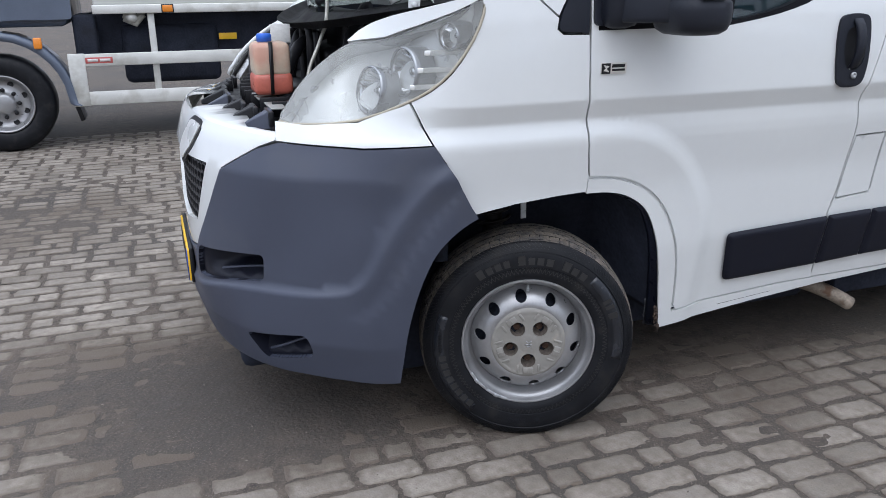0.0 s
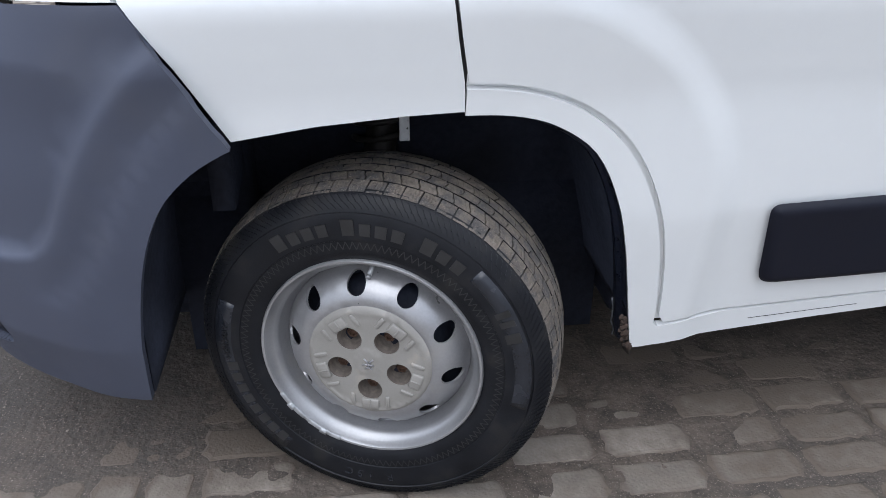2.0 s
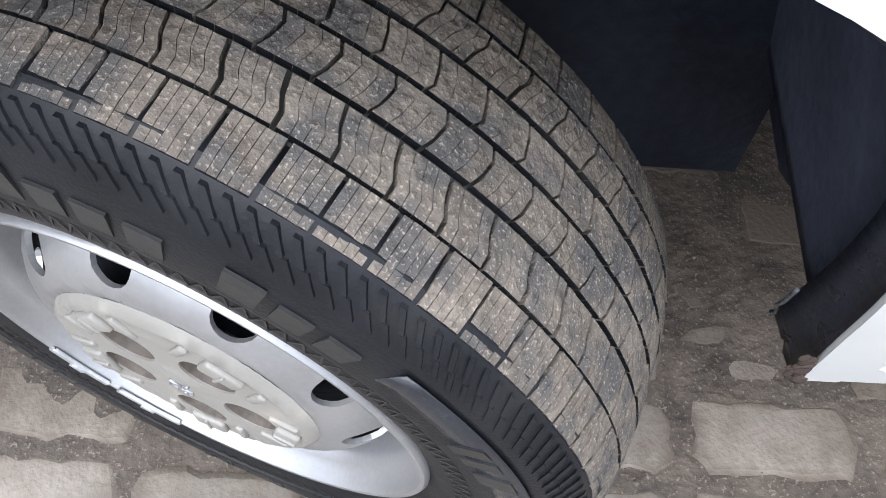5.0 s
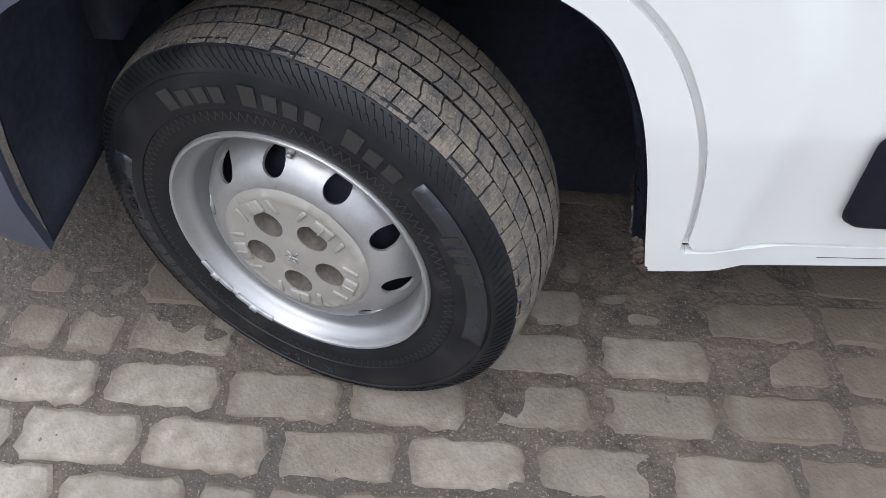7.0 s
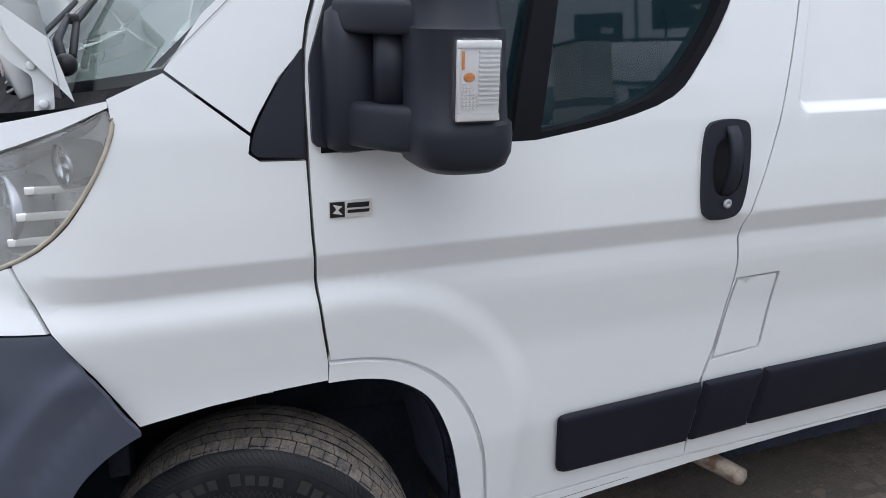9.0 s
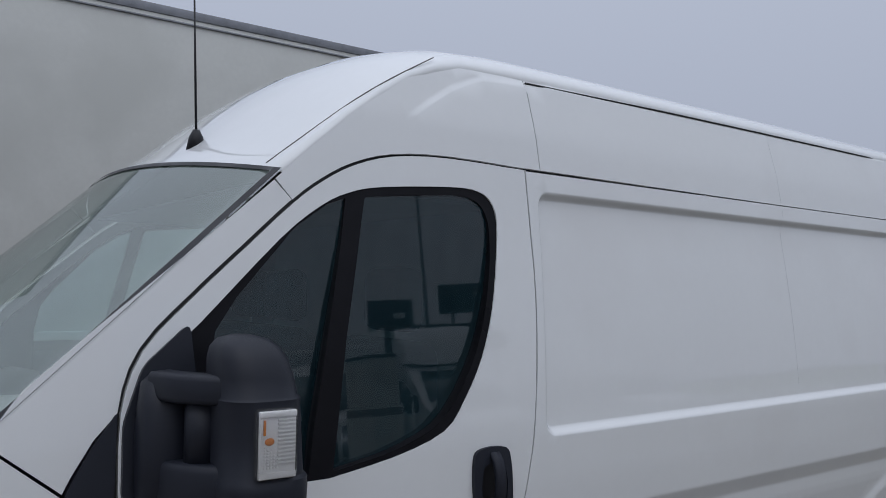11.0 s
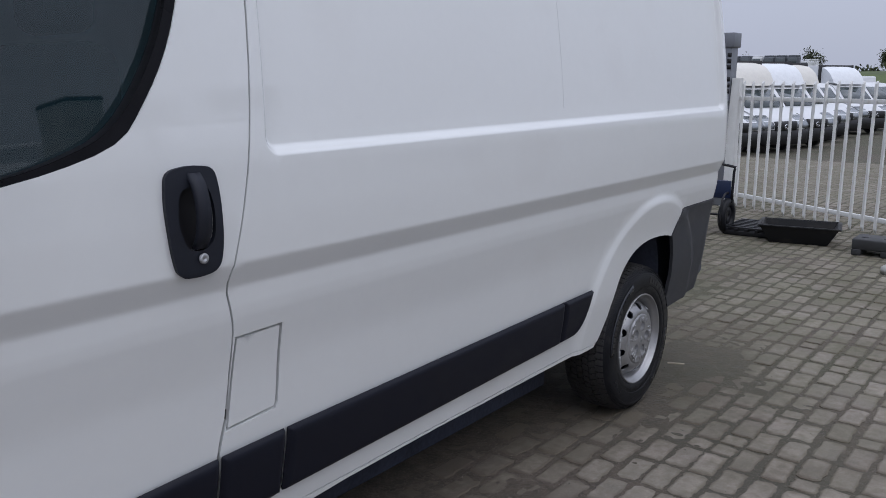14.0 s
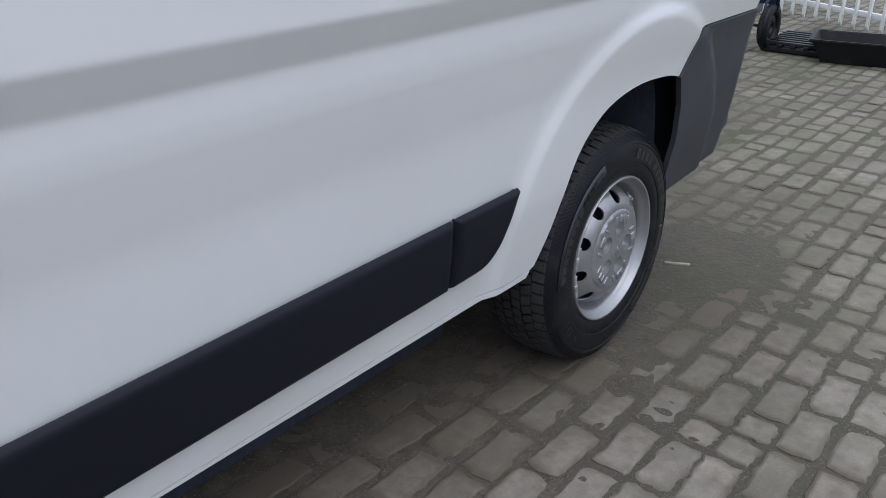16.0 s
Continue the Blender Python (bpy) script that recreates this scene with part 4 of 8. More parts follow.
# ---- door mirror ----
mirror = new("door_mirror")
mirror.parent = van
mirror["label"] = "large black plastic door mirror on two arms"
sail_o = rounded([(0.141, 1.311), (0.321, 1.313), (0.351, 1.343), (0.291, 1.513), (0.276, 1.658), (0.181, 1.573), (0.143, 1.463)], 0.02, 3)
body_panel("sail_panel", sail_o, MIRROR_PLASTIC, parent=mirror, off=0.012, thick=0.014, step=0.03)


def lofted_shell(levels, n=28, power=2.8):
    bm = bmesh.new()
    rings = []
    for z, cx, cy, a, b in levels:
        ring_ = []
        for k in range(n):
            t = 2 * math.pi * k / n
            c, s = math.cos(t), math.sin(t)
            ring_.append(bm.verts.new((cx + a * math.copysign(abs(c) ** (2 / power), c), cy + b * math.copysign(abs(s) ** (2 / power), s), z)))
        rings.append(ring_)
    for a, b in zip(rings, rings[1:]):
        for k in range(n):
            bm.faces.new((a[k], a[(k + 1) % n], b[(k + 1) % n], b[k]))
    bm.faces.new(rings[0][::-1])
    bm.faces.new(rings[-1])
    return bm


# foot on the door from which the two arms grow
bm = lofted_shell([(1.305, 0.205, -0.105, 0.020, 0.020), (1.312, 0.210, -0.108, 0.042, 0.034), (1.34, 0.214, -0.112, 0.056, 0.044), (1.42, 0.216, -0.114, 0.058, 0.048), (1.50, 0.216, -0.112, 0.054, 0.046), (1.545, 0.214, -0.104, 0.044, 0.038), (1.562, 0.212, -0.096, 0.022, 0.020)], 24, 2.6)
part("mirror_foot", bm, MIRROR_PLASTIC, mirror)
# housing: a domed cap over a wider lower body
bm = lofted_shell([(1.289, 0.357, -0.232, 0.040, 0.052), (1.292, 0.357, -0.232, 0.062, 0.076), (1.304, 0.357, -0.232, 0.080, 0.094), (1.325, 0.356, -0.232, 0.089, 0.102), (1.355, 0.355, -0.232, 0.091, 0.104), (1.374, 0.354, -0.232, 0.090, 0.103), (1.380, 0.352, -0.231, 0.085, 0.099),
                   (1.45, 0.349, -0.231, 0.083, 0.098), (1.515, 0.346, -0.230, 0.082, 0.097), (1.524, 0.345, -0.230, 0.083, 0.098), (1.530, 0.344, -0.230, 0.078, 0.093), (1.565, 0.340, -0.228, 0.076, 0.089), (1.598, 0.335, -0.225, 0.070, 0.082), (1.620, 0.330, -0.223, 0.061, 0.071), (1.636, 0.326, -0.221, 0.044, 0.052), (1.643, 0.323, -0.220, 0.018, 0.026)], 36)
sharpen(bm, 38)
housing = part("housing", bm, MIRROR_PLASTIC, mirror)
for z0, z1, reach in ((1.512, 1.568, 0.0), (1.322, 1.400, 0.004)):
    bm = bmesh.new()
    pr = None
    for x, y, w in ((0.205, -0.105, 0.030), (0.218, -0.148, 0.030), (0.236, -0.185, 0.031), (0.262, -0.218, 0.033), (0.296, -0.246, 0.034), (0.335, -0.262, 0.034)):
        d = Vector((0.75, -0.66, 0)) if y < -0.21 else Vector((0.4, -0.92, 0))
        n_ = Vector((-d.y, d.x, 0))
        x += reach
        rg = [bm.verts.new(Vector((x, y, 0)) + n_ * s * w * f + Vector((0, 0, z0 + (z1 - z0) * h))) for s, f, h in ((-1, 0.72, 0), (-1, 0.93, 0.07), (-1, 1, 0.2), (-1, 1, 0.8), (-1, 0.93, 0.93), (-1, 0.72, 1), (1, 0.72, 1), (1, 0.93, 0.93), (1, 1, 0.8), (1, 1, 0.2), (1, 0.93, 0.07), (1, 0.72, 0))]
        if pr:
            for k in range(12):
                bm.faces.new((pr[k], pr[(k + 1) % 12], rg[(k + 1) % 12], rg[k]))
        else:
            bm.faces.new(rg)
        pr = rg
    bm.faces.new(pr[::-1])
    sharpen(bm, 45)
    part("arm", bm, MIRROR_PLASTIC, mirror)
bm = bmesh.new()
tube(bm, [(0.262, -0.190, 1.39), (0.262, -0.190, 1.53)], 0.034, 18)
part("pivot", bm, MIRROR_PLASTIC, mirror)
# turn signal let into the housing's outer face
SIGNAL = Matrix.Translation((0.351, -0.343, 1.4465))
bm = bmesh.new()
box(bm, (-0.041, -0.003, -0.066), (0.041, 0.030, 0.066), 0.010, 3)
bm.transform(SIGNAL)
lamp = part("turn_signal", bm, SIGNAL_LENS, mirror, "clear turn signal with amber bulb")
lamp.visible_shadow = False
SILVERED = material("reflector", (0.80, 0.80, 0.78), 0.3, metal=0.35, vary=0.06)
AMBER = material("amber_bulb", (0.75, 0.24, 0.03), 0.25, vary=0.1)
bm = bmesh.new()
box(bm, (-0.037, 0.0035, -0.062), (0.037, 0.0065, 0.062), 0.001)
for k in range(12):
    z = -0.036 + k * 0.0072
    box(bm, (0.000, 0.000, z), (0.036, 0.005, z + 0.0040), 0.001)
for z0 in (-0.062, 0.050):
    box(bm, (-0.037, -0.0015, z0), (0.037, 0.005, z0 + 0.012), 0.002)
box(bm, (-0.037, -0.001, -0.05), (-0.031, 0.005, 0.05), 0.002)
for k in range(9):
    for j in range(5):
        if j + k < 8 and 0.010 * j < 0.05:
            box(bm, (-0.027 + 0.006 * j, 0.0015, -0.044 + 0.0055 * k), (-0.0225 + 0.006 * j, 0.005, -0.0395 + 0.0055 * k), 0.001)
bm.transform(SIGNAL)
part("reflector", bm, material("signal_reflector", (0.80, 0.80, 0.79), 0.3, vary=0.05), lamp)
bm = bmesh.new()
bmesh.ops.create_icosphere(bm, subdivisions=2, radius=0.0055, matrix=Matrix.Translation((-0.016, 0.0025, 0.006)) @ Matrix.Diagonal((1.8, 0.5, 1.3, 1)))
box(bm, (-0.029, 0.0015, 0.018), (-0.024, 0.003, 0.046), 0.001)
bm.transform(SIGNAL)
part("bulb", bm, AMBER, lamp)
bm = bmesh.new()
box(bm, (0.400, -0.275, 1.38), (0.422, -0.185, 1.50), 0.004)
part("mirror_glass", bm, CHROME, mirror)

# ---- front lamp interior, grille, plate, badge on the nose ----
lens.visible_shadow = False
body_panel("lamp_backing", shrink(headlight_outline, 0.006), material("lamp_bowl", (0.60, 0.61, 0.61), 0.30, metal=0.5, vary=0.08, scale=10, spots=(0.44, 0.44, 0.42), spot_scale=9), parent=lens, off=-0.055, thick=0.004, step=0.05)
for surf_ in (skin, skin_far):
    lp = dense(shrink(headlight_outline, 0.004), 0.03)
    bm = bmesh.new()
    a_, b_ = [], []
    for u, z in lp:
        p, nrm = on_body(surf_, u, z)
        a_.append(bm.verts.new(p - nrm * 0.004))
        b_.append(bm.verts.new(p - nrm * 0.058))
    for k in range(len(lp)):
        bm.faces.new((a_[k], a_[(k + 1) % len(lp)], b_[(k + 1) % len(lp)], b_[k]))
    part("lamp_wall", bm, bpy.data.materials["lamp_bowl"], lens)
body_panel("lamp_backing", shrink(headlight_outline, 0.006), bpy.data.materials["lamp_bowl"], parent=lens, off=-0.055, thick=0.004, step=0.06, surf=skin_far)
bm = bmesh.new()
tube(bm, [Vector(skin_far(u, z)) for u, z in headlight_outline[:22]], 0.010, 8)
part("wing_edge", bm, WHITE, van)
bm = bmesh.new()
tube(bm, [Vector(skin_far(u, z)) + Vector((0.02, -0.018, -0.006)) for u, z in headlight_outline[:22]], 0.009, 8)
part("bonnet_seal", bm, RUBBER_SEAL, van)
RING = material("lamp_ring_grey", (0.34, 0.35, 0.36), 0.3, metal=0.6, vary=0.08)
bm = bmesh.new()
seam = headlight_outline[22:] + headlight_outline[:1]
tube(bm, [on_body(skin, u, z)[0] + on_body(skin, u, z)[1] * 0.0005 for u, z in seam], 0.0042, 6)
part("lens_seal", bm, material("yellowed_seal", (0.40, 0.36, 0.28), 0.5, vary=0.15, scale=20), lens, "yellowed rim of the headlight")
for u, z, r in ((-0.495, 1.160, 0.064), (-0.395, 1.207, 0.064), (-0.268, 1.297, 0.036)):
    p, nrm = on_body(skin, u, z)
    fwd = (nrm + Vector((-1.3, 0, -0.15))).normalized()
    bm = bmesh.new()
    revolve(bm, [(r, -0.03), (r * 0.96, -0.032), (r * 0.9, -0.022), (r * 0.6, 0.008), (r * 0.25, 0.018), (r * 0.22, -0.004), (r * 0.12, -0.008), (0.0005, -0.008)], 28, closed=False)
    revolve(bm, [(r, -0.03), (r * 1.03, -0.01), (r * 1.02, 0.03), (r * 0.8, 0.035)], 28, closed=False)
    rot = Vector((0, -1, 0)).rotation_difference(fwd).to_matrix().to_4x4()
    bmesh.ops.transform(bm, matrix=Matrix.Translation(p - nrm * 0.048) @ rot, verts=bm.verts)
    reflector = part("lamp_reflector", bm, CHROME, lens, "chrome lamp reflector")
    bm = bmesh.new()
    revolve(bm, [(r * 1.00, -0.036), (r * 1.07, -0.036), (r * 1.09, -0.030), (r * 1.09, 0.03), (r * 1.02, 0.03)], 28, closed=False)
    bmesh.ops.transform(bm, matrix=Matrix.Translation(p - nrm * 0.048) @ rot, verts=bm.verts)
    part("reflector_ring", bm, RING, reflector)
bm = bmesh.new()
for k in range(3):
    p, nrm = on_body(skin, -0.33 + 0.02 * k, 1.165 + 0.045 * k)
    box(bm, p - nrm * 0.04 + Vector((-0.07, -0.002, -0.008)), p - nrm * 0.04 + Vector((0.09, 0.004, 0.006)), 0.002)
part("lamp_fins", bm, SILVERED, lens)
MESH_BLACK = material("grille_plastic", (0.02, 0.02, 0.023), 0.4, vary=0.2)
bm = bmesh.new()
for i in range(-2, 16):
    for j in range(0, 9):
        u, z = -1.08 - 0.036 * i - (0.018 if j % 2 else 0), 0.66 + 0.031 * j
        if not inside((u, z), grille_hole):
            continue
        p, nrm = on_body(skin, u, z)
        side = Vector((0, 0, 1)).cross(nrm).normalized()
        up = nrm.cross(side)
        a_, b_ = [], []
        for k in range(6):
            t = math.pi / 6 + k * math.pi / 3
            a_.append((p + side * 0.0215 * math.cos(t) + up * 0.0205 * math.sin(t)))
            b_.append((p + side * 0.0155 * math.cos(t) + up * 0.0145 * math.sin(t)))
        o1 = [bm.verts.new(q - nrm * 0.012) for q in a_]
        i1 = [bm.verts.new(q - nrm * 0.010) for q in b_]
        i2 = [bm.verts.new(q - nrm * 0.040) for q in b_]
        for k in range(6):
            bm.faces.new((o1[k], o1[(k + 1) % 6], i1[(k + 1) % 6], i1[k]))
            bm.faces.new((i1[k], i1[(k + 1) % 6], i2[(k + 1) % 6], i2[k]))
grille = part("grille", bm, MESH_BLACK, van, "black honeycomb grille", smooth=False)
body_panel("grille_backing", shrink(grille_hole, -0.01), BLACK, parent=grille, off=-0.045, thick=0.003, step=0.08)


def pocket_depth(hole, u, z):
    """Scoops in the bumper: shallow at the front and the lower lip, deep at the rear top."""
    if hole is vent_hole:
        lo_, hi_ = np.interp(u, (-1.25, -0.852), (0.505, 0.574)), np.interp(u, (-1.19, -0.845), (0.623, 0.658))
        s = (z - lo_) / (hi_ - lo_)
        return 0.012 + 0.15 * ramp(u, -1.21, -0.93) * ramp(s, 0.0, 0.5)
    lo_, hi_ = np.interp(u, (-0.90, -0.685), (0.30, 0.35)), np.interp(u, (-0.96, -0.70), (0.385, 0.425))
    s = (z - lo_) / (hi_ - lo_)
    return 0.016 + 0.120 * ramp(s, 0.05, 0.6) * (0.35 + 0.65 * ramp(u, -0.95, -0.78))


for hole in (vent_hole, fog_hole):
    def floor_of(u, z, hole=hole):
        p, nrm = on_body(bumper_skin, u, z)
        return tuple(p - nrm * float(pocket_depth(hole, u, z)))

    # floor and walls take the darker plastic to paint in the pocket's self-shade
    body_panel("vent_recess", hole, TRIM_DARK, "bumper vent pocket, coloured dark for its own shade", thick=0.003, step=0.016, surf=floor_of)
    lp = dense(hole, 0.016)
    bm = bmesh.new()
    a_, b_ = [], []
    for u, z in lp:
        p, nrm = on_body(bumper_skin, u, z)
        a_.append(bm.verts.new(p + nrm * 0.003))
        b_.append(bm.verts.new(p - nrm * float(pocket_depth(hole, u, z) + 0.004)))
    for k in range(len(lp)):
        bm.faces.new((a_[k], a_[(k + 1) % len(lp)], b_[(k + 1) % len(lp)], b_[k]))
    part("vent_wall", bm, TRIM_DARK, van)
for hole, ends in ((vent_hole, ((-1.10, 0.555), (-0.858, 0.592))), (fog_hole, ((-0.895, 0.318), (-0.69, 0.378)))):
    bm = bmesh.new()
    way = []
    for k in range(6):
        u, z = [ends[0][i] + (ends[1][i] - ends[0][i]) * k / 5 for i in (0, 1)]
        p, nrm = on_body(bumper_skin, u, z)
        way.append(p - nrm * float(pocket_depth(hole, u, z) - 0.002))
    tube(bm, way, 0.005, 6)
    part("vent_bar", bm, GREY_PLASTIC, van)
# number plate: yellow with plain dark bars and a blue strip
PLATE = material("plate_yellow", (0.80, 0.47, 0.02), 0.4, vary=0.05)
BLUE = material("plate_blue", (0.02, 0.07, 0.40), 0.4, vary=0.05)
px0 = U_NOSE - NOSE - 0.009
bm = bmesh.new()
box(bm, (px0 - 0.010, 0.70, 0.435), (px0 + 0.002, 1.19, 0.55), 0.004)
plate = part("number_plate", bm, PLATE, van, "yellow number plate with plain dark bars")
bm = bmesh.new()
box(bm, (px0 - 0.003, 0.694, 0.428), (px0 + 0.012, 1.196, 0.557), 0.005)
part("plate_holder", bm, BLACK, plate)
bm = bmesh.new()
box(bm, (px0 - 0.0125, 0.703, 0.438), (px0 - 0.009, 0.735, 0.547))
part("plate_strip", bm, BLUE, plate)
bm = bmesh.new()
for y0, y1 in ((0.755, 0.86), (0.885, 1.0), (1.03, 1.15)):
    box(bm, (px0 - 0.0125, y0, 0.46), (px0 - 0.009, y1, 0.525))
part("plate_bar", bm, BLACK, plate)
# nose emblem, a plain chrome oval shield
em = rounded([(-1.21, 1.005), (-1.34, 1.01), (-1.44, 0.93), (-1.43, 0.865), (-1.35, 0.885), (-1.27, 0.935)], 0.03, 3)
sheet_part("nose_emblem", sheet(em, skin, 0.025, 0.010, 0.008), SILVERED, van, "chrome emblem, plain shield shape")
sheet_part("emblem_surround", sheet(shrink(em, -0.014), skin, 0.03, 0.008, 0.004), BLACK, van)

# ---- bonnet and engine bay ----
rows_o, rows_i = [], []
for k in range(9):
    t = k / 8
    row = []
    for j in range(17):
        s = j / 8 - 1
        wy = 0.80 - 0.12 * t ** 2
        y = MID + wy * s
        xh = -0.265 - 0.17 * (1 - s * s)
        L = 0.74 * t * (1 - 0.10 * s * s)
        bow = 0.05 * math.sin(math.pi * t) + 0.05 * (1 - s * s) * t
        ang = radians(71)
        row.append(Vector((xh - L * math.cos(ang) + bow * math.sin(ang), y, 1.383 + L * math.sin(ang) + bow * math.cos(ang) * 0.6)))
    rows_o.append(row)
bm = loft(rows_o)
bmesh.ops.solidify(bm, geom=bm.faces[:], thickness=0.012)
bonnet = part("bonnet", bm, WHITE, van, "white bonnet raised upright")
bm = bmesh.new()
for a_, b_ in (((0, 1), (8, 2)), ((0, 15), (8, 14)), ((1, 2), (7, 8)), ((1, 14), (7, 8)), ((8, 2), (8, 14)), ((1, 2), (1, 14))):
    p, q = rows_o[a_[0]][a_[1]], rows_o[b_[0]][b_[1]]
    tube(bm, [p.lerp(q, k / 6) + Vector((-0.022, 0, -0.004)) for k in range(7)], 0.020, 6)
part("bonnet_frame", bm, WHITE, bonnet)
for y in (0.17, 1.72):
    bm = bmesh.new()
    strip = smoothed([(-0.37, 1.505), (-0.335, 1.463), (-0.300, 1.432), (-0.296, 1.39), (-0.300, 1.335), (-0.285, 1.29)], False, 4)
    pr = None
    for k, (x, z) in enumerate(strip):
        a_, b_ = Vector(strip[max(0, k - 1)]), Vector(strip[min(len(strip) - 1, k + 1)])
        d_ = (b_ - a_).normalized()
        n_ = Vector((-d_.y, d_.x)) * 0.017
        rg = [bm.verts.new((x + s * n_.x, y + dy, z + s * n_.y)) for s, dy in ((-1, 0), (1, 0), (1, 0.006), (-1, 0.006))]
        if pr:
            for q in range(4):
                bm.faces.new((pr[q], pr[(q + 1) % 4], rg[(q + 1) % 4], rg[q]))
        else:
            bm.faces.new(rg)
        pr = rg
    bm.faces.new(pr[::-1])
    hinge = part("hinge", bm, WHITE, bonnet, smooth=False)
    for x, z in ((-0.312, 1.442), (-0.298, 1.372)):
        bm = bmesh.new()
        revolve(bm, [(0.009, 0.0), (0.009, -0.004), (0.006, -0.006), (0.001, -0.006)], 12, closed=False)
        bmesh.ops.translate(bm, verts=bm.verts, vec=(x, y - 0.001, z))
        part("hinge_bolt", bm, WHITE, hinge)
    # pointed corner of the bonnet's inner stiffening
    bm = bmesh.new()
    tri = [(-0.245, 1.375), (-0.275, 1.49), (-0.36, 1.56), (-0.34, 1.49)]
    ta, tb = [bm.verts.new((x, y - 0.02, z)) for x, z in tri], [bm.verts.new((x, y - 0.012, z)) for x, z in tri]
    bm.faces.new(ta)
    bm.faces.new(tb[::-1])
    for k in range(4):
        bm.faces.new((ta[k], ta[(k + 1) % 4], tb[(k + 1) % 4], tb[k]))
    part("bonnet_corner", bm, WHITE, bonnet, smooth=False)
COWL = material("cowl_plastic", (0.018, 0.018, 0.020), 0.6, vary=0.3, scale=12, fine=200, bump=0.001)
rows_c = []
for t in (0, 0.35, 0.7, 1.0):
    base_ = cross(edge_row(*SCREEN_ROWS[0]), 0.0)
    rows_c.append([p + Vector((-0.13 * t * (1 - 0.35 * abs((p.y - MID) / 0.9) ** 3), 0, -0.02 - 0.055 * math.sin(math.pi * t * 0.8))) for p in base_])
bm = loft(rows_c)
bmesh.ops.solidify(bm, geom=bm.faces[:], thickness=0.01)
cowl = part("cowl", bm, COWL, van, "black plastic scuttle below the windscreen")
off_ = Vector((-0.8, 0, 0.6))
for pivot, mid_, tip in (((-0.235, 0.205, 1.425), (-0.216, 0.43, 1.500), (-0.140, 0.615, 1.600)), ((-0.40, 0.90, 1.36), (-0.33, 1.12, 1.44), (-0.24, 1.33, 1.54))):
    pivot, mid_, tip = Vector(pivot), Vector(mid_), Vector(tip)
    bm = bmesh.new()
    tube(bm, [pivot + off_ * 0.03, pivot.lerp(mid_, 0.35) + off_ * 0.050, mid_ + off_ * 0.040], 0.011, 8, r2=0.007)
    bmesh.ops.create_icosphere(bm, subdivisions=2, radius=0.022, matrix=Matrix.Translation(pivot + off_ * 0.025))
    wiper = part("wiper", bm, BLACK, van, "black wiper arm and blade")
    bm = bmesh.new()
    tube(bm, [pivot.lerp(mid_, 0.25) + off_ * 0.016, mid_ + off_ * 0.022, tip + off_ * 0.014], 0.008, 6)
    box(bm, mid_ + off_ * 0.03 - Vector((0.012, 0.02, 0.010)), mid_ + off_ * 0.03 + Vector((0.012, 0.02, 0.010)), 0.004)
    part("wiper_blade", bm, RUBBER_SEAL, wiper)
bm = bmesh.new()
box(bm, (-0.66, 0.42, 0.55), (-0.22, 1.47, 0.60))
box(bm, (-0.26, 0.12, 0.60), (-0.22, 1.77, 1.36))
box(bm, (-0.50, 0.26, 0.60), (-0.25, 0.28, 1.10))
box(bm, (-0.50, 1.60, 0.60), (-0.25, 1.62, 1.10))
part("engine_bay", bm, CAVITY, van, "dark engine bay")
bm = bmesh.new()
for a_, b_, bv in (((-0.58, 0.62, 0.72), (-0.30, 1.25, 1.10), 0.03), ((-0.50, 0.36, 0.80), (-0.30, 0.58, 1.16), 0.02), ((-0.46, 0.75, 1.08), (-0.27, 1.45, 1.22), 0.03), ((-0.62, 1.30, 0.9), (-0.35, 1.58, 1.17), 0.02), ((-0.40, 0.66, 1.18), (-0.28, 0.95, 1.34), 0.03)):
    box(bm, a_, b_, bv)
for pts_ in ([(-0.62, 0.70, 1.08), (-0.52, 0.85, 1.22), (-0.40, 1.0, 1.25), (-0.3, 1.15, 1.30)], [(-0.55, 0.95, 1.05), (-0.48, 1.05, 1.25), (-0.33, 1.1, 1.32)], [(-0.66, 1.2, 1.0), (-0.5, 1.3, 1.22), (-0.3, 1.4, 1.28)], [(-0.45, 0.4, 1.15), (-0.40, 0.55, 1.26), (-0.3, 0.7, 1.36)]):
    tube(bm, smoothed(pts_, False, 4), 0.022, 8)
part("engine", bm, BLACK, van, "black engine covers and hoses")
# radiator support: a shallow tray with upright ribs, and pointed brackets that lap onto the white nose
bm = bmesh.new()
box(bm, (-0.60, 0.36, 0.985), (-0.56, 1.54, 1.018), 0.004)
slam = part("slam_panel", bm, BLACK, van, "black plastic radiator support")
for k in range(10):
    y = 0.36 + 0.118 * k
    bm = bmesh.new()
    d_ = 0.10 * ((y + 0.059 - MID) / 0.6) ** 2
    box(bm, (-0.78 + d_, y, 0.985), (-0.56 + 0.3 * d_, y + 0.1185, 1.020), 0.004)
    box(bm, (-0.785 + d_, y, 1.015), (-0.770 + d_, y + 0.1185, 1.062), 0.003)
    box(bm, (-0.72 + d_, y + 0.05, 1.015), (-0.62 + d_, y + 0.062, 1.070), 0.003)
    box(bm, (-0.64 + 0.5 * d_, y, 1.015), (-0.625 + 0.5 * d_, y + 0.1185, 1.055), 0.003)
    part("tray_section", bm, BLACK, slam)
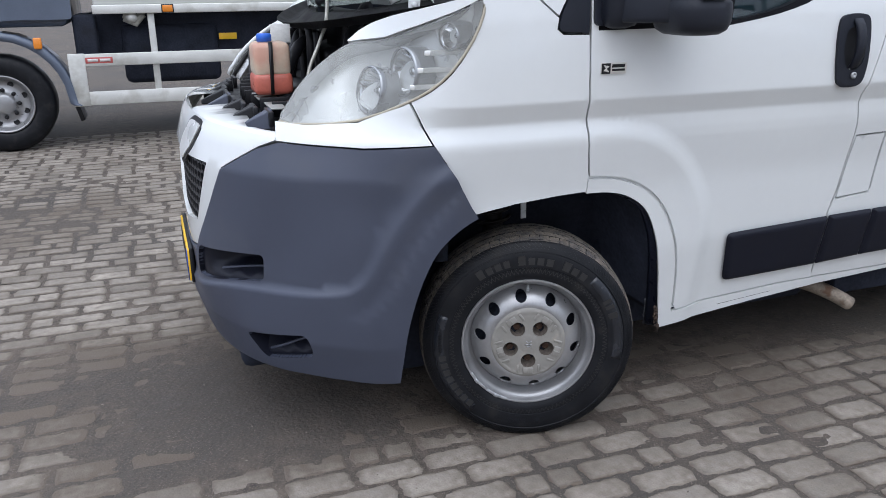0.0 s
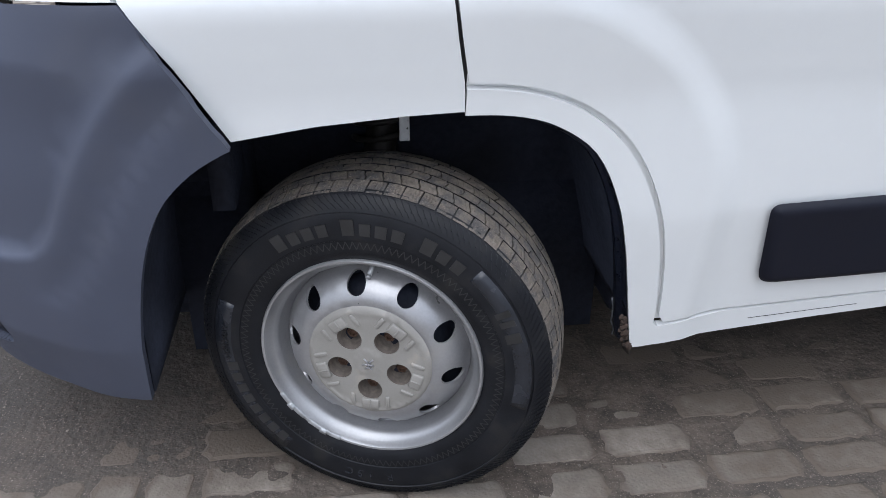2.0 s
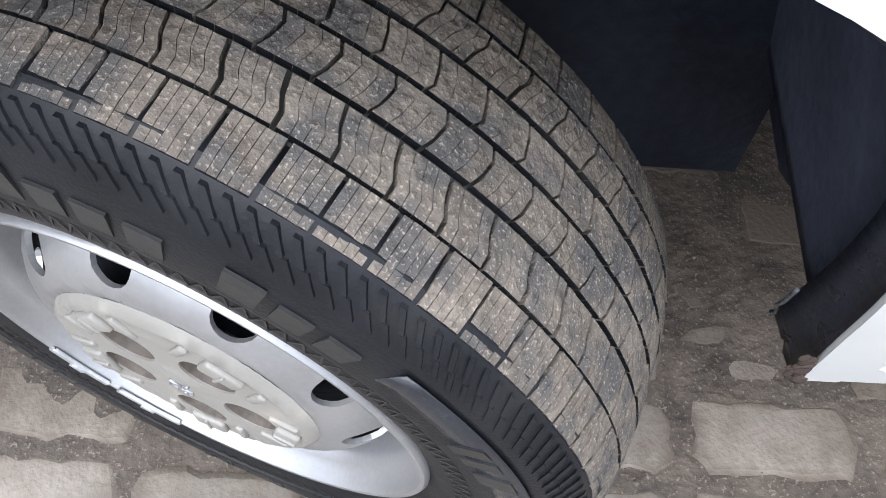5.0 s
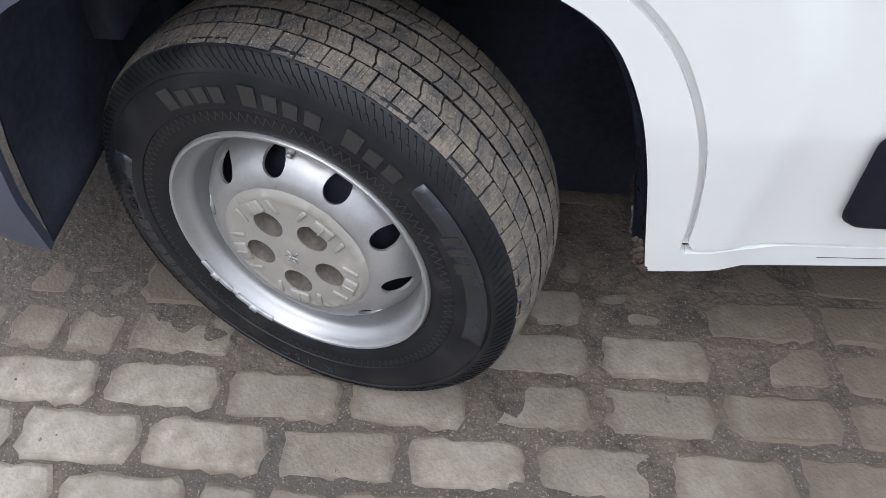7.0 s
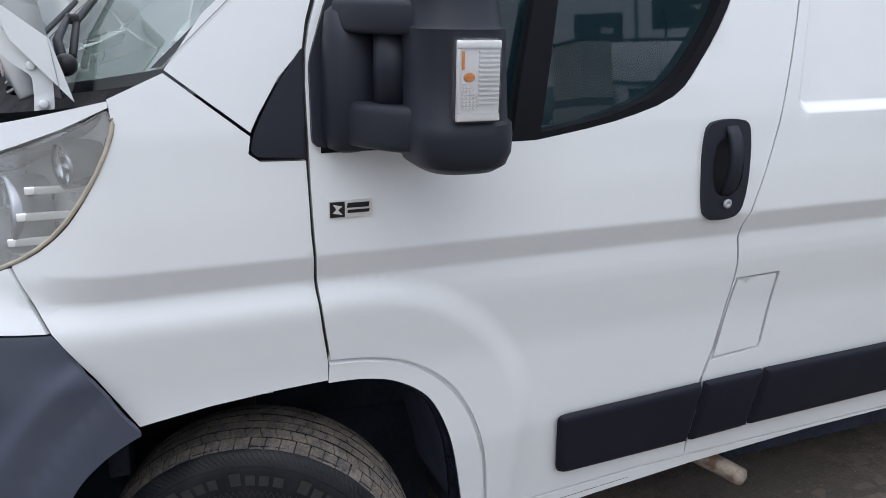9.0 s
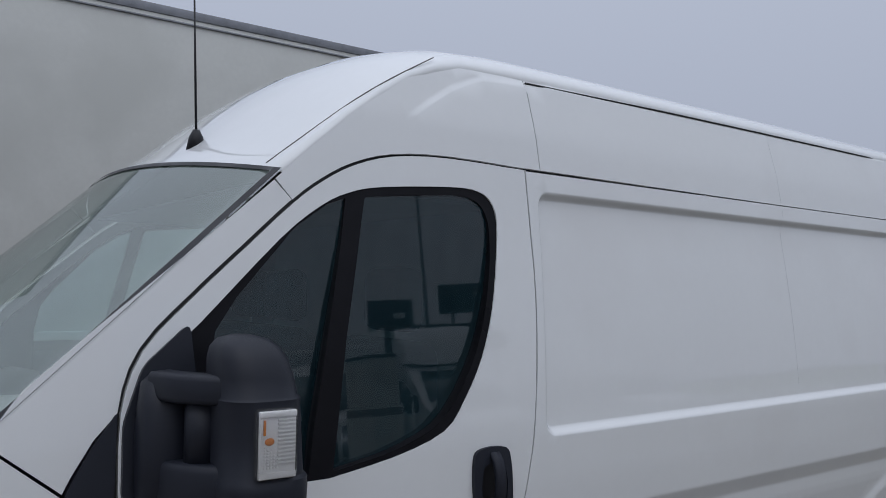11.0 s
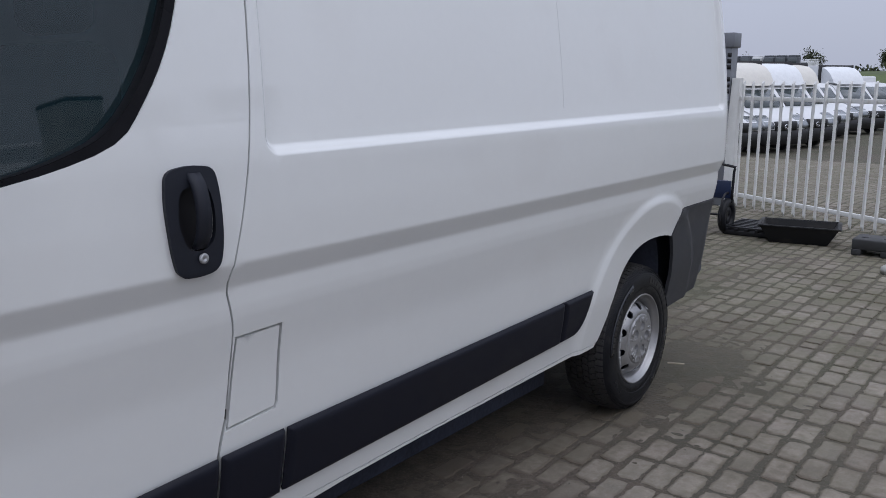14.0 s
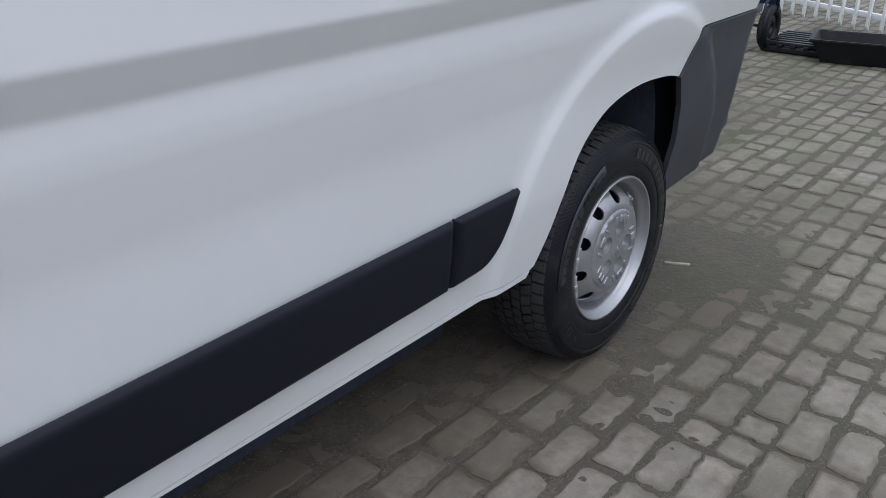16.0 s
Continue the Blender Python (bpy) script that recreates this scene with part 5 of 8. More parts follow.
for y in (0.415, 0.545, 0.70, 0.88, 1.06, 1.24, 1.40):
    d_ = 0.10 * ((y - MID) / 0.6) ** 2
    bm = bmesh.new()
    foot = [(-0.772 + d_, -0.040), (-0.772 + d_, 0.045), (-0.862 + d_, 0.020), (-0.868 + d_, -0.006)]
    lo_ = [bm.verts.new((x, y + w_, 1.006)) for x, w_ in foot]
    hi_ = [bm.verts.new((x, y + w_ * 0.8, 1.066 if k < 2 else 1.022)) for k, (x, w_) in enumerate(foot)]
    bm.faces.new(lo_[::-1])
    bm.faces.new(hi_)
    for k in range(4):
        bm.faces.new((lo_[k], lo_[(k + 1) % 4], hi_[(k + 1) % 4], hi_[k]))
    bmesh.ops.bevel(bm, geom=bm.edges[:], offset=0.003, segments=1, affect="EDGES")
    part("bracket", bm, GREY_PLASTIC if y in (0.415, 0.88) else BLACK, slam, smooth=False)
PALE_METAL = material("dusty_zinc", (0.36, 0.36, 0.34), 0.5, metal=0.4, vary=0.2, scale=14)
for lo_, hi_ in (((-0.69, 0.44, 1.056), (-0.64, 0.60, 1.062)), ((-0.70, 0.66, 1.060), (-0.63, 0.84, 1.066)), ((-0.61, 0.40, 1.040), (-0.57, 0.52, 1.047))):
    bm = bmesh.new()
    box(bm, lo_, hi_, 0.002)
    part("cross_plate", bm, PALE_METAL, slam)
bm = bmesh.new()
tube(bm, smoothed([(-0.66, 0.40, 1.03), (-0.60, 0.47, 1.085), (-0.55, 0.60, 1.09), (-0.52, 0.78, 1.10)], False, 4), 0.012, 8)
part("hose", bm, BLACK, slam)
# air duct standing behind the tank
bm = bmesh.new()
tube(bm, smoothed([(-0.50, 0.74, 1.07), (-0.50, 0.735, 1.24), (-0.50, 0.76, 1.285), (-0.49, 0.90, 1.285), (-0.49, 0.93, 1.24), (-0.49, 0.93, 1.07)], False, 4), 0.013, 8)
box(bm, (-0.48, 0.74, 1.06), (-0.46, 0.93, 1.28), 0.01)
part("air_duct", bm, BLACK, van, "black moulded air duct")
TANK = material("milky_plastic", (0.60, 0.50, 0.38), 0.4, vary=0.12, scale=10, spots=(0.55, 0.30, 0.22), spot_scale=8, spot_at=(0.45, 0.7))
FLUID = material("pink_coolant", (0.50, 0.13, 0.09), 0.35, vary=0.12, scale=12)
bm = bmesh.new()
box(bm, (-0.705, 0.655, 1.135), (-0.582, 0.785, 1.248), 0.020, 3)
tank = part("coolant_tank", bm, TANK, van, "milky coolant tank with blue cap")
bm = bmesh.new()
box(bm, (-0.709, 0.651, 1.075), (-0.578, 0.789, 1.150), 0.020, 3)
part("tank_base", bm, FLUID, tank, "pink coolant showing through")
bm = bmesh.new()
revolve(bm, [(0.001, 0.026), (0.022, 0.026), (0.025, 0.02), (0.025, 0.0), (0.001, 0.0)], 20, closed=False)
bmesh.ops.transform(bm, matrix=Matrix.Translation((-0.660, 0.71, 1.25)) @ Matrix.Rotation(radians(90), 4, "X"), verts=bm.verts)
part("tank_cap", bm, material("blue_cap", (0.02, 0.12, 0.55), 0.35), tank, "blue screw cap")
bm = bmesh.new()
tube(bm, [(-0.652, 0.642, 1.08), (-0.650, 0.642, 1.17), (-0.648, 0.650, 1.25)], 0.007, 6)
part("strap", bm, BLACK, tank)
bm = bmesh.new()
box(bm, (-0.62, 0.83, 1.235), (-0.55, 0.834, 1.30), 0.001)
part("sticker", bm, material("sticker_white", (0.7, 0.7, 0.68), 0.5), van)
bm = bmesh.new()
tube(bm, smoothed([(-0.535, 0.64, 1.10), (-0.52, 0.66, 1.16), (-0.47, 0.68, 1.26), (-0.44, 0.70, 1.36), (-0.42, 0.72, 1.75)], False, 4), 0.0065, 8)
part("bonnet_prop", bm, material("prop_rod", (0.55, 0.54, 0.48), 0.4, metal=0.3), van, "pale bonnet prop rod")

# ---- cab interior ----
DASH = material("dashboard", (0.15, 0.155, 0.16), 0.7, vary=0.15, scale=8, fine=500, bump=0.0005)
SEAT = material("seat_cloth", (0.03, 0.032, 0.037), 0.9, vary=0.2, scale=20, fine=600, bump=0.001)
rows_d = []
base_ = cross((-0.06, 0.16, 1.40, -0.36, 1.345), 0.0)
for dx, dz in ((0, 0), (0.12, 0.015), (0.28, 0.03), (0.36, 0.01), (0.40, -0.06), (0.40, -0.35)):
    rows_d.append([p + Vector((dx, 0, dz - 0.02)) for p in base_])
dash = part("dashboard", loft(rows_d), DASH, van, "grey plastic dashboard")
bm = bmesh.new()
for k in range(10):
    box(bm, (-0.04, 0.42 + k * 0.018, 1.392), (0.06, 0.430 + k * 0.018, 1.399))
part("air_vent", bm, BLACK, dash)
for y in (0.42, 1.2, 1.55):
    bm = bmesh.new()
    box(bm, (0.55, y - 0.24, 0.80), (1.05, y + 0.24, 0.98), 0.05, 3)
    box(bm, (0.98, y - 0.23, 0.95), (1.13, y + 0.23, 1.58), 0.06, 3)
    box(bm, (1.04, y - 0.13, 1.60), (1.13, y + 0.13, 1.80), 0.04, 3)
    part("seat", bm, SEAT, van, "dark cloth seat")
bm = bmesh.new()
ang = Matrix.Translation((0.36, 0.42, 1.28)) @ Matrix.Rotation(radians(-30), 4, "Y")
tube(bm, [ang @ Vector((0.06 * 0, 0.2 * math.cos(t), 0.2 * math.sin(t))) for t in (2 * math.pi * k / 28 for k in range(28))], 0.016, 8, closed=True)
tube(bm, [ang @ Vector((0, -0.19, 0)), ang @ Vector((-0.03, 0, 0)), ang @ Vector((0, 0.19, 0))], 0.016, 6)
part("steering_wheel", bm, BLACK, van)
bm = bmesh.new()
box(bm, (1.30, 0.10, 0.9), (1.325, 1.79, 2.34), 0.005)
part("bulkhead", bm, material("bulkhead_grey", (0.34, 0.345, 0.35), 0.7, vary=0.1), van)
bm = bmesh.new()
box(bm, (-0.05, 0.48, 1.425), (0.15, 0.75, 1.428))
part("paper", bm, material("paper", (0.75, 0.76, 0.77), 0.6, vary=0.04), van)

LINING = material("cab_lining", (0.20, 0.205, 0.20), 0.85, vary=0.06, scale=10, fine=300, bump=0.0005)
bm = bmesh.new()
box(bm, (0.50, 0.16, 1.985), (1.31, 1.73, 1.995))
part("headlining", bm, LINING, van, "pale cloth headlining")
# ---- wheel housings ----
def housing_tunnel(path, y0, y1, name):
    bm = bmesh.new()
    a_ = [bm.verts.new((x, y0, z)) for x, z in path]
    b_ = [bm.verts.new((x, y1, z)) for x, z in path]
    for k in range(len(path) - 1):
        bm.faces.new((a_[k], a_[k + 1], b_[k + 1], b_[k]))
    bm.faces.new(b_)
    bmesh.ops.recalc_face_normals(bm, faces=bm.faces[:])
    bmesh.ops.solidify(bm, geom=bm.faces[:], thickness=0.004)
    return part(name, bm, CAVITY, van, "dark wheel housing")


front_path = smoothed([(-0.405, 0.26), (-0.40, 0.46), (-0.37, 0.60), (-0.32, 0.715), (-0.22, 0.79), (-0.05, 0.84), (0.10, 0.855), (0.25, 0.85), (0.35, 0.80), (0.43, 0.72), (0.475, 0.60), (0.50, 0.50), (0.525, 0.40), (0.54, 0.32)], False, 3)
housing_tunnel(front_path, 0.05, 0.42, "wheel_housing")
bm = bmesh.new()
# inner wall, carried lower so its dark face stands in for shaded ground behind
box(bm, (-0.40, 0.415, 0.10), (0.57, 0.425, 0.50))
part("splash_shield", bm, CAVITY, van, "dark inner wheel housing shield")
bm = bmesh.new()
# block added behind the bumper to keep the rear arch's inside dark
box(bm, (3.745, 0.09, 0.36), (4.19, 0.62, 0.88), 0.02)
part("bumper_filler", bm, CAVITY, van)
rear_path = smoothed([(3.06, 0.40), (3.10, 0.53), (3.13, 0.65), (3.19, 0.76), (3.30, 0.825), (3.45, 0.845), (3.58, 0.835), (3.66, 0.79), (3.70, 0.70), (3.72, 0.58), (3.73, 0.42)], False, 3)
housing_tunnel(rear_path, 0.05, 0.60, "wheel_housing")
bm = bmesh.new()
tube(bm, [(0.02, 0.30, 0.34), (0.06, 0.42, 0.62), (0.08, 0.5, 0.84)], 0.035, 10)
tube(bm, [(0.0, 0.12, 0.335), (0.0, 0.6, 0.335)], 0.04, 10)
tube(bm, [(0.05, 0.20, 0.28), (0.35, 0.50, 0.30)], 0.03, 8)
for k in range(5):
    tube(bm, [Vector((0.06, 0.42, 0.60 + k * 0.035)) + Vector((0.06 * math.cos(t), 0.06 * math.sin(t), 0.004 * j)) for j, t in ((j, 2 * math.pi * j / 12) for j in range(12))], 0.007, 5)
part("suspension", bm, material("suspension_steel", (0.03, 0.026, 0.024), 0.6, metal=0.5, vary=0.3, scale=20), van)
bm = bmesh.new()
box(bm, (0.088, 0.245, 0.672), (0.108, 0.252, 0.80), 0.002)
part("wing_bracket", bm, material("chipped_white", (0.62, 0.62, 0.60), 0.5, vary=0.1, scale=40, spots=(0.05, 0.045, 0.04), spot_scale=90, spot_at=(0.6, 0.66)), van, "chipped white bracket in the wheel housing")
# liner lining the rear edge of the arch, deeper towards the sill, with a scuffed inner bead
LINER = material("liner_plastic", (0.021, 0.026, 0.044), 0.33, vary=0.25, scale=14, fine=90, bump=0.002, spots=(0.030, 0.033, 0.042), spot_scale=30, spot_at=(0.60, 0.72), spec=0.4)
rows_l, bead = [], []
for u, z in FRONT_ARCH[18:]:
    x, y, zz = skin(u, z)
    d = float(np.interp(z, (0.27, 0.36, 0.45, 0.60, 0.72, 0.80), (0.080, 0.070, 0.058, 0.042, 0.030, 0.018)))
    rows_l.append([Vector((x - 0.001, y + 0.004, zz)), Vector((x - 0.004, y + 0.012, zz - 0.001)), Vector((x - 0.0055, y + 0.5 * d, zz - 0.006 * d / 0.08)), Vector((x - 0.0095, y + 0.56 * d, zz - 0.008 * d / 0.08)), Vector((x - 0.010, y + 0.93 * d, zz - 0.015 * d / 0.08)), Vector((x - 0.006, y + d, zz - 0.018 * d / 0.08)), Vector((x + 0.012, y + d + 0.004, zz - 0.012 * d / 0.08))])
    bead.append(rows_l[-1][4])
bm = loft(rows_l)
bmesh.ops.solidify(bm, geom=bm.faces[:], thickness=0.003)
part("arch_liner", bm, LINER, van, "dark plastic arch liner with a scuffed edge")
bm = bmesh.new()
low = [p for p in bead if p.z < 0.40]
tube(bm, [p + Vector((-0.002 + 0.002 * math.sin(k * 1.7), 0.001 * math.sin(k * 2.3), 0)) for k, p in enumerate(low)], 0.0022, 6)
part("scuffed_edge", bm, material("scuffed_plastic", (0.16, 0.17, 0.19), 0.6, vary=0.6, scale=60, spots=(0.02, 0.022, 0.03), spot_scale=60, spot_at=(0.45, 0.55)), van, "pale scuffed edge of the liner")
bm = bmesh.new()
tip = rows_l[0] if rows_l[0][0].z < rows_l[-1][0].z else rows_l[-1]
lower = [p + Vector((0.004, 0, -0.022 if k < 3 else -0.004)) for k, p in enumerate(tip[:6])]
for k in range(5):
    bm.faces.new([bm.verts.new(p) for p in (tip[k], tip[k + 1], lower[k + 1], lower[k])])
bmesh.ops.remove_doubles(bm, verts=bm.verts, dist=0.0005)
bmesh.ops.solidify(bm, geom=bm.faces[:], thickness=0.003)
part("sill_end", bm, material("rusty_sill_end", (0.030, 0.022, 0.018), 0.85, vary=0.5, scale=70, bump=0.002, spots=(0.010, 0.010, 0.012), spot_scale=40), van, "rusty end of the sill")
bm = bmesh.new()
for k in range(26):
    a = random.random()
    z = 0.308 + 0.11 * a * a
    x0 = 0.511 - 0.03 * a
    p = Vector(skin(x0 + random.uniform(0.0, 0.012), z)) + Vector((0, -0.0015, 0))
    bmesh.ops.create_icosphere(bm, subdivisions=1, radius=random.uniform(0.003, 0.008), matrix=Matrix.Translation(p) @ Matrix.Diagonal((1, 0.12, 1.3, 1)))
part("rust_chip", bm, material("rust_patch", (0.05, 0.032, 0.024), 0.9, vary=0.4, scale=80), van, "rusty chipped edge of the arch")["kind"] = "stuff"

# ---- roof aerial ----
bm = bmesh.new()
revolve(bm, [(0.001, 0.035), (0.010, 0.033), (0.020, 0.012), (0.028, -0.03), (0.001, -0.03)], 16, closed=False)
bmesh.ops.transform(bm, matrix=Matrix.Translation((0.49, 0.56, 2.150)) @ Matrix.Rotation(radians(90), 4, "X"), verts=bm.verts)
aerial = part("aerial_base", bm, BLACK, roof, "black roof aerial")
bm = bmesh.new()
tube(bm, [(0.49, 0.56, 2.17), (0.47, 0.56, 2.62)], 0.004, 6, r2=0.0025)
part("aerial_whip", bm, BLACK, aerial)

# shelf behind the nose panel's upper edge
edge_ = [(-0.80, 1.012), (-0.886, 1.015), (-1.036, 1.02), (-1.24, 1.025), (-1.45, 1.03)]
edge_ = [p for a_, b_ in zip(edge_, edge_[1:]) for p in strung(a_, b_, 0.03)] + [edge_[-1]]
for far_ in (False, True):
    bm = bmesh.new()
    rows_s = []
    for u, z in edge_:
        p = Vector((skin_far if far_ else skin)(u, z))
        back = max(p.x + 0.03, -0.757)
        notch = 0.022 if math.sin(p.y * 21.0) > 0.45 and back < -0.75 else 0.0
        rows_s.append([p + Vector((-0.003, 0, -0.006)), p + Vector((0.006, 0, 0.003)), p + Vector((0.020, 0, 0.007)), Vector((back - notch, p.y, p.z + 0.010)), Vector((back - notch + 0.004, p.y, p.z - 0.05))])
    vs = [[bm.verts.new(q) for q in r] for r in rows_s]
    for a_, b_ in zip(vs, vs[1:]):
        for k in range(4):
            bm.faces.new((a_[k], a_[k + 1], b_[k + 1], b_[k]))
    part("nose_shelf", bm, WHITE, van)
# ---- wheels ----
R_TYRE, W_TYRE, PITCHES = 0.350, 0.222, 68
# axes of a wheel: y = 0 at the cover's face, +y towards the van's middle


def crown(w):
    """Radius of the tread across its width w (0 outer, 1 inner edge)."""
    return R_TYRE - 0.013 * abs(2 * w - 1) ** 3.0


def tread_mesh(fill):
    """Blocks of the tread; fill is how much of each pitch they cover."""
    bm = bmesh.new()
    P = 2 * math.pi / PITCHES
    TW, Y0 = 0.197, 0.022

    def slab(edges_a, edges_b, ws, depth, lift):
        top = [[None] * len(ws), [None] * len(ws)]
        low = [[None] * len(ws), [None] * len(ws)]
        for j, es in enumerate((edges_a, edges_b)):
            for i, (w, s) in enumerate(zip(ws, es)):
                r = crown(w) + lift - (0.004 if (i == 0 and w < 0.01) or (i == len(ws) - 1 and w > 0.99) else 0)
                y = Y0 + TW * w
                top[j][i] = bm.verts.new((r * math.cos(s), y, r * math.sin(s)))
                low[j][i] = bm.verts.new(((r - depth) * math.cos(s), y, (r - depth) * math.sin(s)))
        for i in range(len(ws) - 1):
            bm.faces.new((top[0][i], top[0][i + 1], top[1][i + 1], top[1][i]))
            bm.faces.new((top[0][i], low[0][i], low[0][i + 1], top[0][i + 1]))
            bm.faces.new((top[1][i], top[1][i + 1], low[1][i + 1], low[1][i]))
        for i in (0, len(ws) - 1):
            bm.faces.new((top[0][i], top[1][i], low[1][i], low[0][i])).material_index = 1

    # rows: widths across, left and right edges (fractions of a pitch), sipes, phase
    rows_ = [
        ((0.012, 0.07, 0.175), (0.06, 0.04, 0.0), (0.96, 0.95, 0.91), 5, 0.0),
        ((0.186, 0.23, 0.275, 0.336), (0.02, 0.02, 0.16, 0.24), (0.93, 0.93, 1.07, 1.15), 4, 0.32),
        ((0.358, 0.395, 0.46, 0.496), (0.10, 0.0, -0.08, 0.02), (1.03, 0.93, 0.85, 0.95), 3, 0.12),
        ((0.514, 0.54, 0.605, 0.646), (0.08, -0.02, 0.06, 0.16), (1.01, 0.91, 0.99, 1.09), 3, 0.55),
        ((0.668, 0.725, 0.77, 0.814), (0.26, 0.16, 0.02, 0.02), (1.19, 1.09, 0.95, 0.95), 4, 0.02),
        ((0.830, 0.94, 0.99), (0.0, 0.04, 0.06), (0.92, 0.96, 0.97), 5, 0.4),
    ]
    rnd = random.Random(4)
    for ws, ea, eb, n, ph in rows_:
        for k in range(PITCHES):
            lift = rnd.uniform(-0.0006, 0.0006)
            size = fill + 0.015 * math.sin(k * 1.9)
            for j in range(n):
                gap = 0.0065
                f0, f1 = j / n + (gap if j else 0), (j + 1) / n - (gap if j < n - 1 else 0)
                a = [(k + ph + x0 + (x1 - x0) * f0 * size) * P for x0, x1 in zip(ea, eb)]
                b = [(k + ph + x0 + (x1 - x0) * f1 * size) * P for x0, x1 in zip(ea, eb)]
                slab(a, b, ws, 0.0085, lift + rnd.uniform(-0.0003, 0.0003))
    return bm


def letters(text, radius, size, centre_deg, material_, parent, y):
    """Raised letters set round the sidewall."""
    cu = bpy.data.curves.new("lettering", "FONT")
    step = 0
    bm = bmesh.new()
    for i, ch in enumerate(text):
        if ch == " ":
            continue
        cu.body, cu.size, cu.extrude = ch, size, 0.0008
        tmp = bpy.data.objects.new("lettering_tmp", cu)
        me = bpy.data.meshes.new_from_object(tmp)
        bpy.data.objects.remove(tmp)
        ang = radians(centre_deg) - (i - (len(text) - 1) / 2) * size * 0.78 / radius
        # letters stand on the circle, tops outward, read from outside (-y)
        m = Matrix.Rotation(-(ang - math.pi / 2), 4, "Y") @ Matrix.Translation((-size * 0.33, y, radius)) @ Matrix.Rotation(radians(90), 4, "X")
        me.transform(m)
        bm.from_mesh(me)
        bpy.data.meshes.remove(me)
    bpy.data.curves.remove(cu)
    ob = part("lettering", bm, material_, parent, smooth=False)
    ob["kind"] = "stuff"
    return ob


def arc_block(bm, a0, a1, r0, r1, y, h, n=3):
    """A raised bar on the sidewall between two angles (degrees, 0 at the rear, 90 up) and radii."""
    prev = None
    for k in range(n + 1):
        t = radians(a0 + (a1 - a0) * k / n)
        c, s = math.cos(t), math.sin(t)
        ring_ = [bm.verts.new((r * c, yy, r * s)) for r, yy in ((r0, y), (r0, y - h), (r1, y - h), (r1, y))]
        if prev:
            for q in range(3):
                bm.faces.new((prev[q], prev[q + 1], ring_[q + 1], ring_[q]))
        else:
            bm.faces.new(ring_)
        prev = ring_
    bm.faces.new(prev[::-1])


# bolt wells: rust brown, with the shade of their depth put into the colour
WELL_SHADE = material("shaded_rusty_well", (0.10, 0.082, 0.068), 0.7, vary=0.3, scale=60)


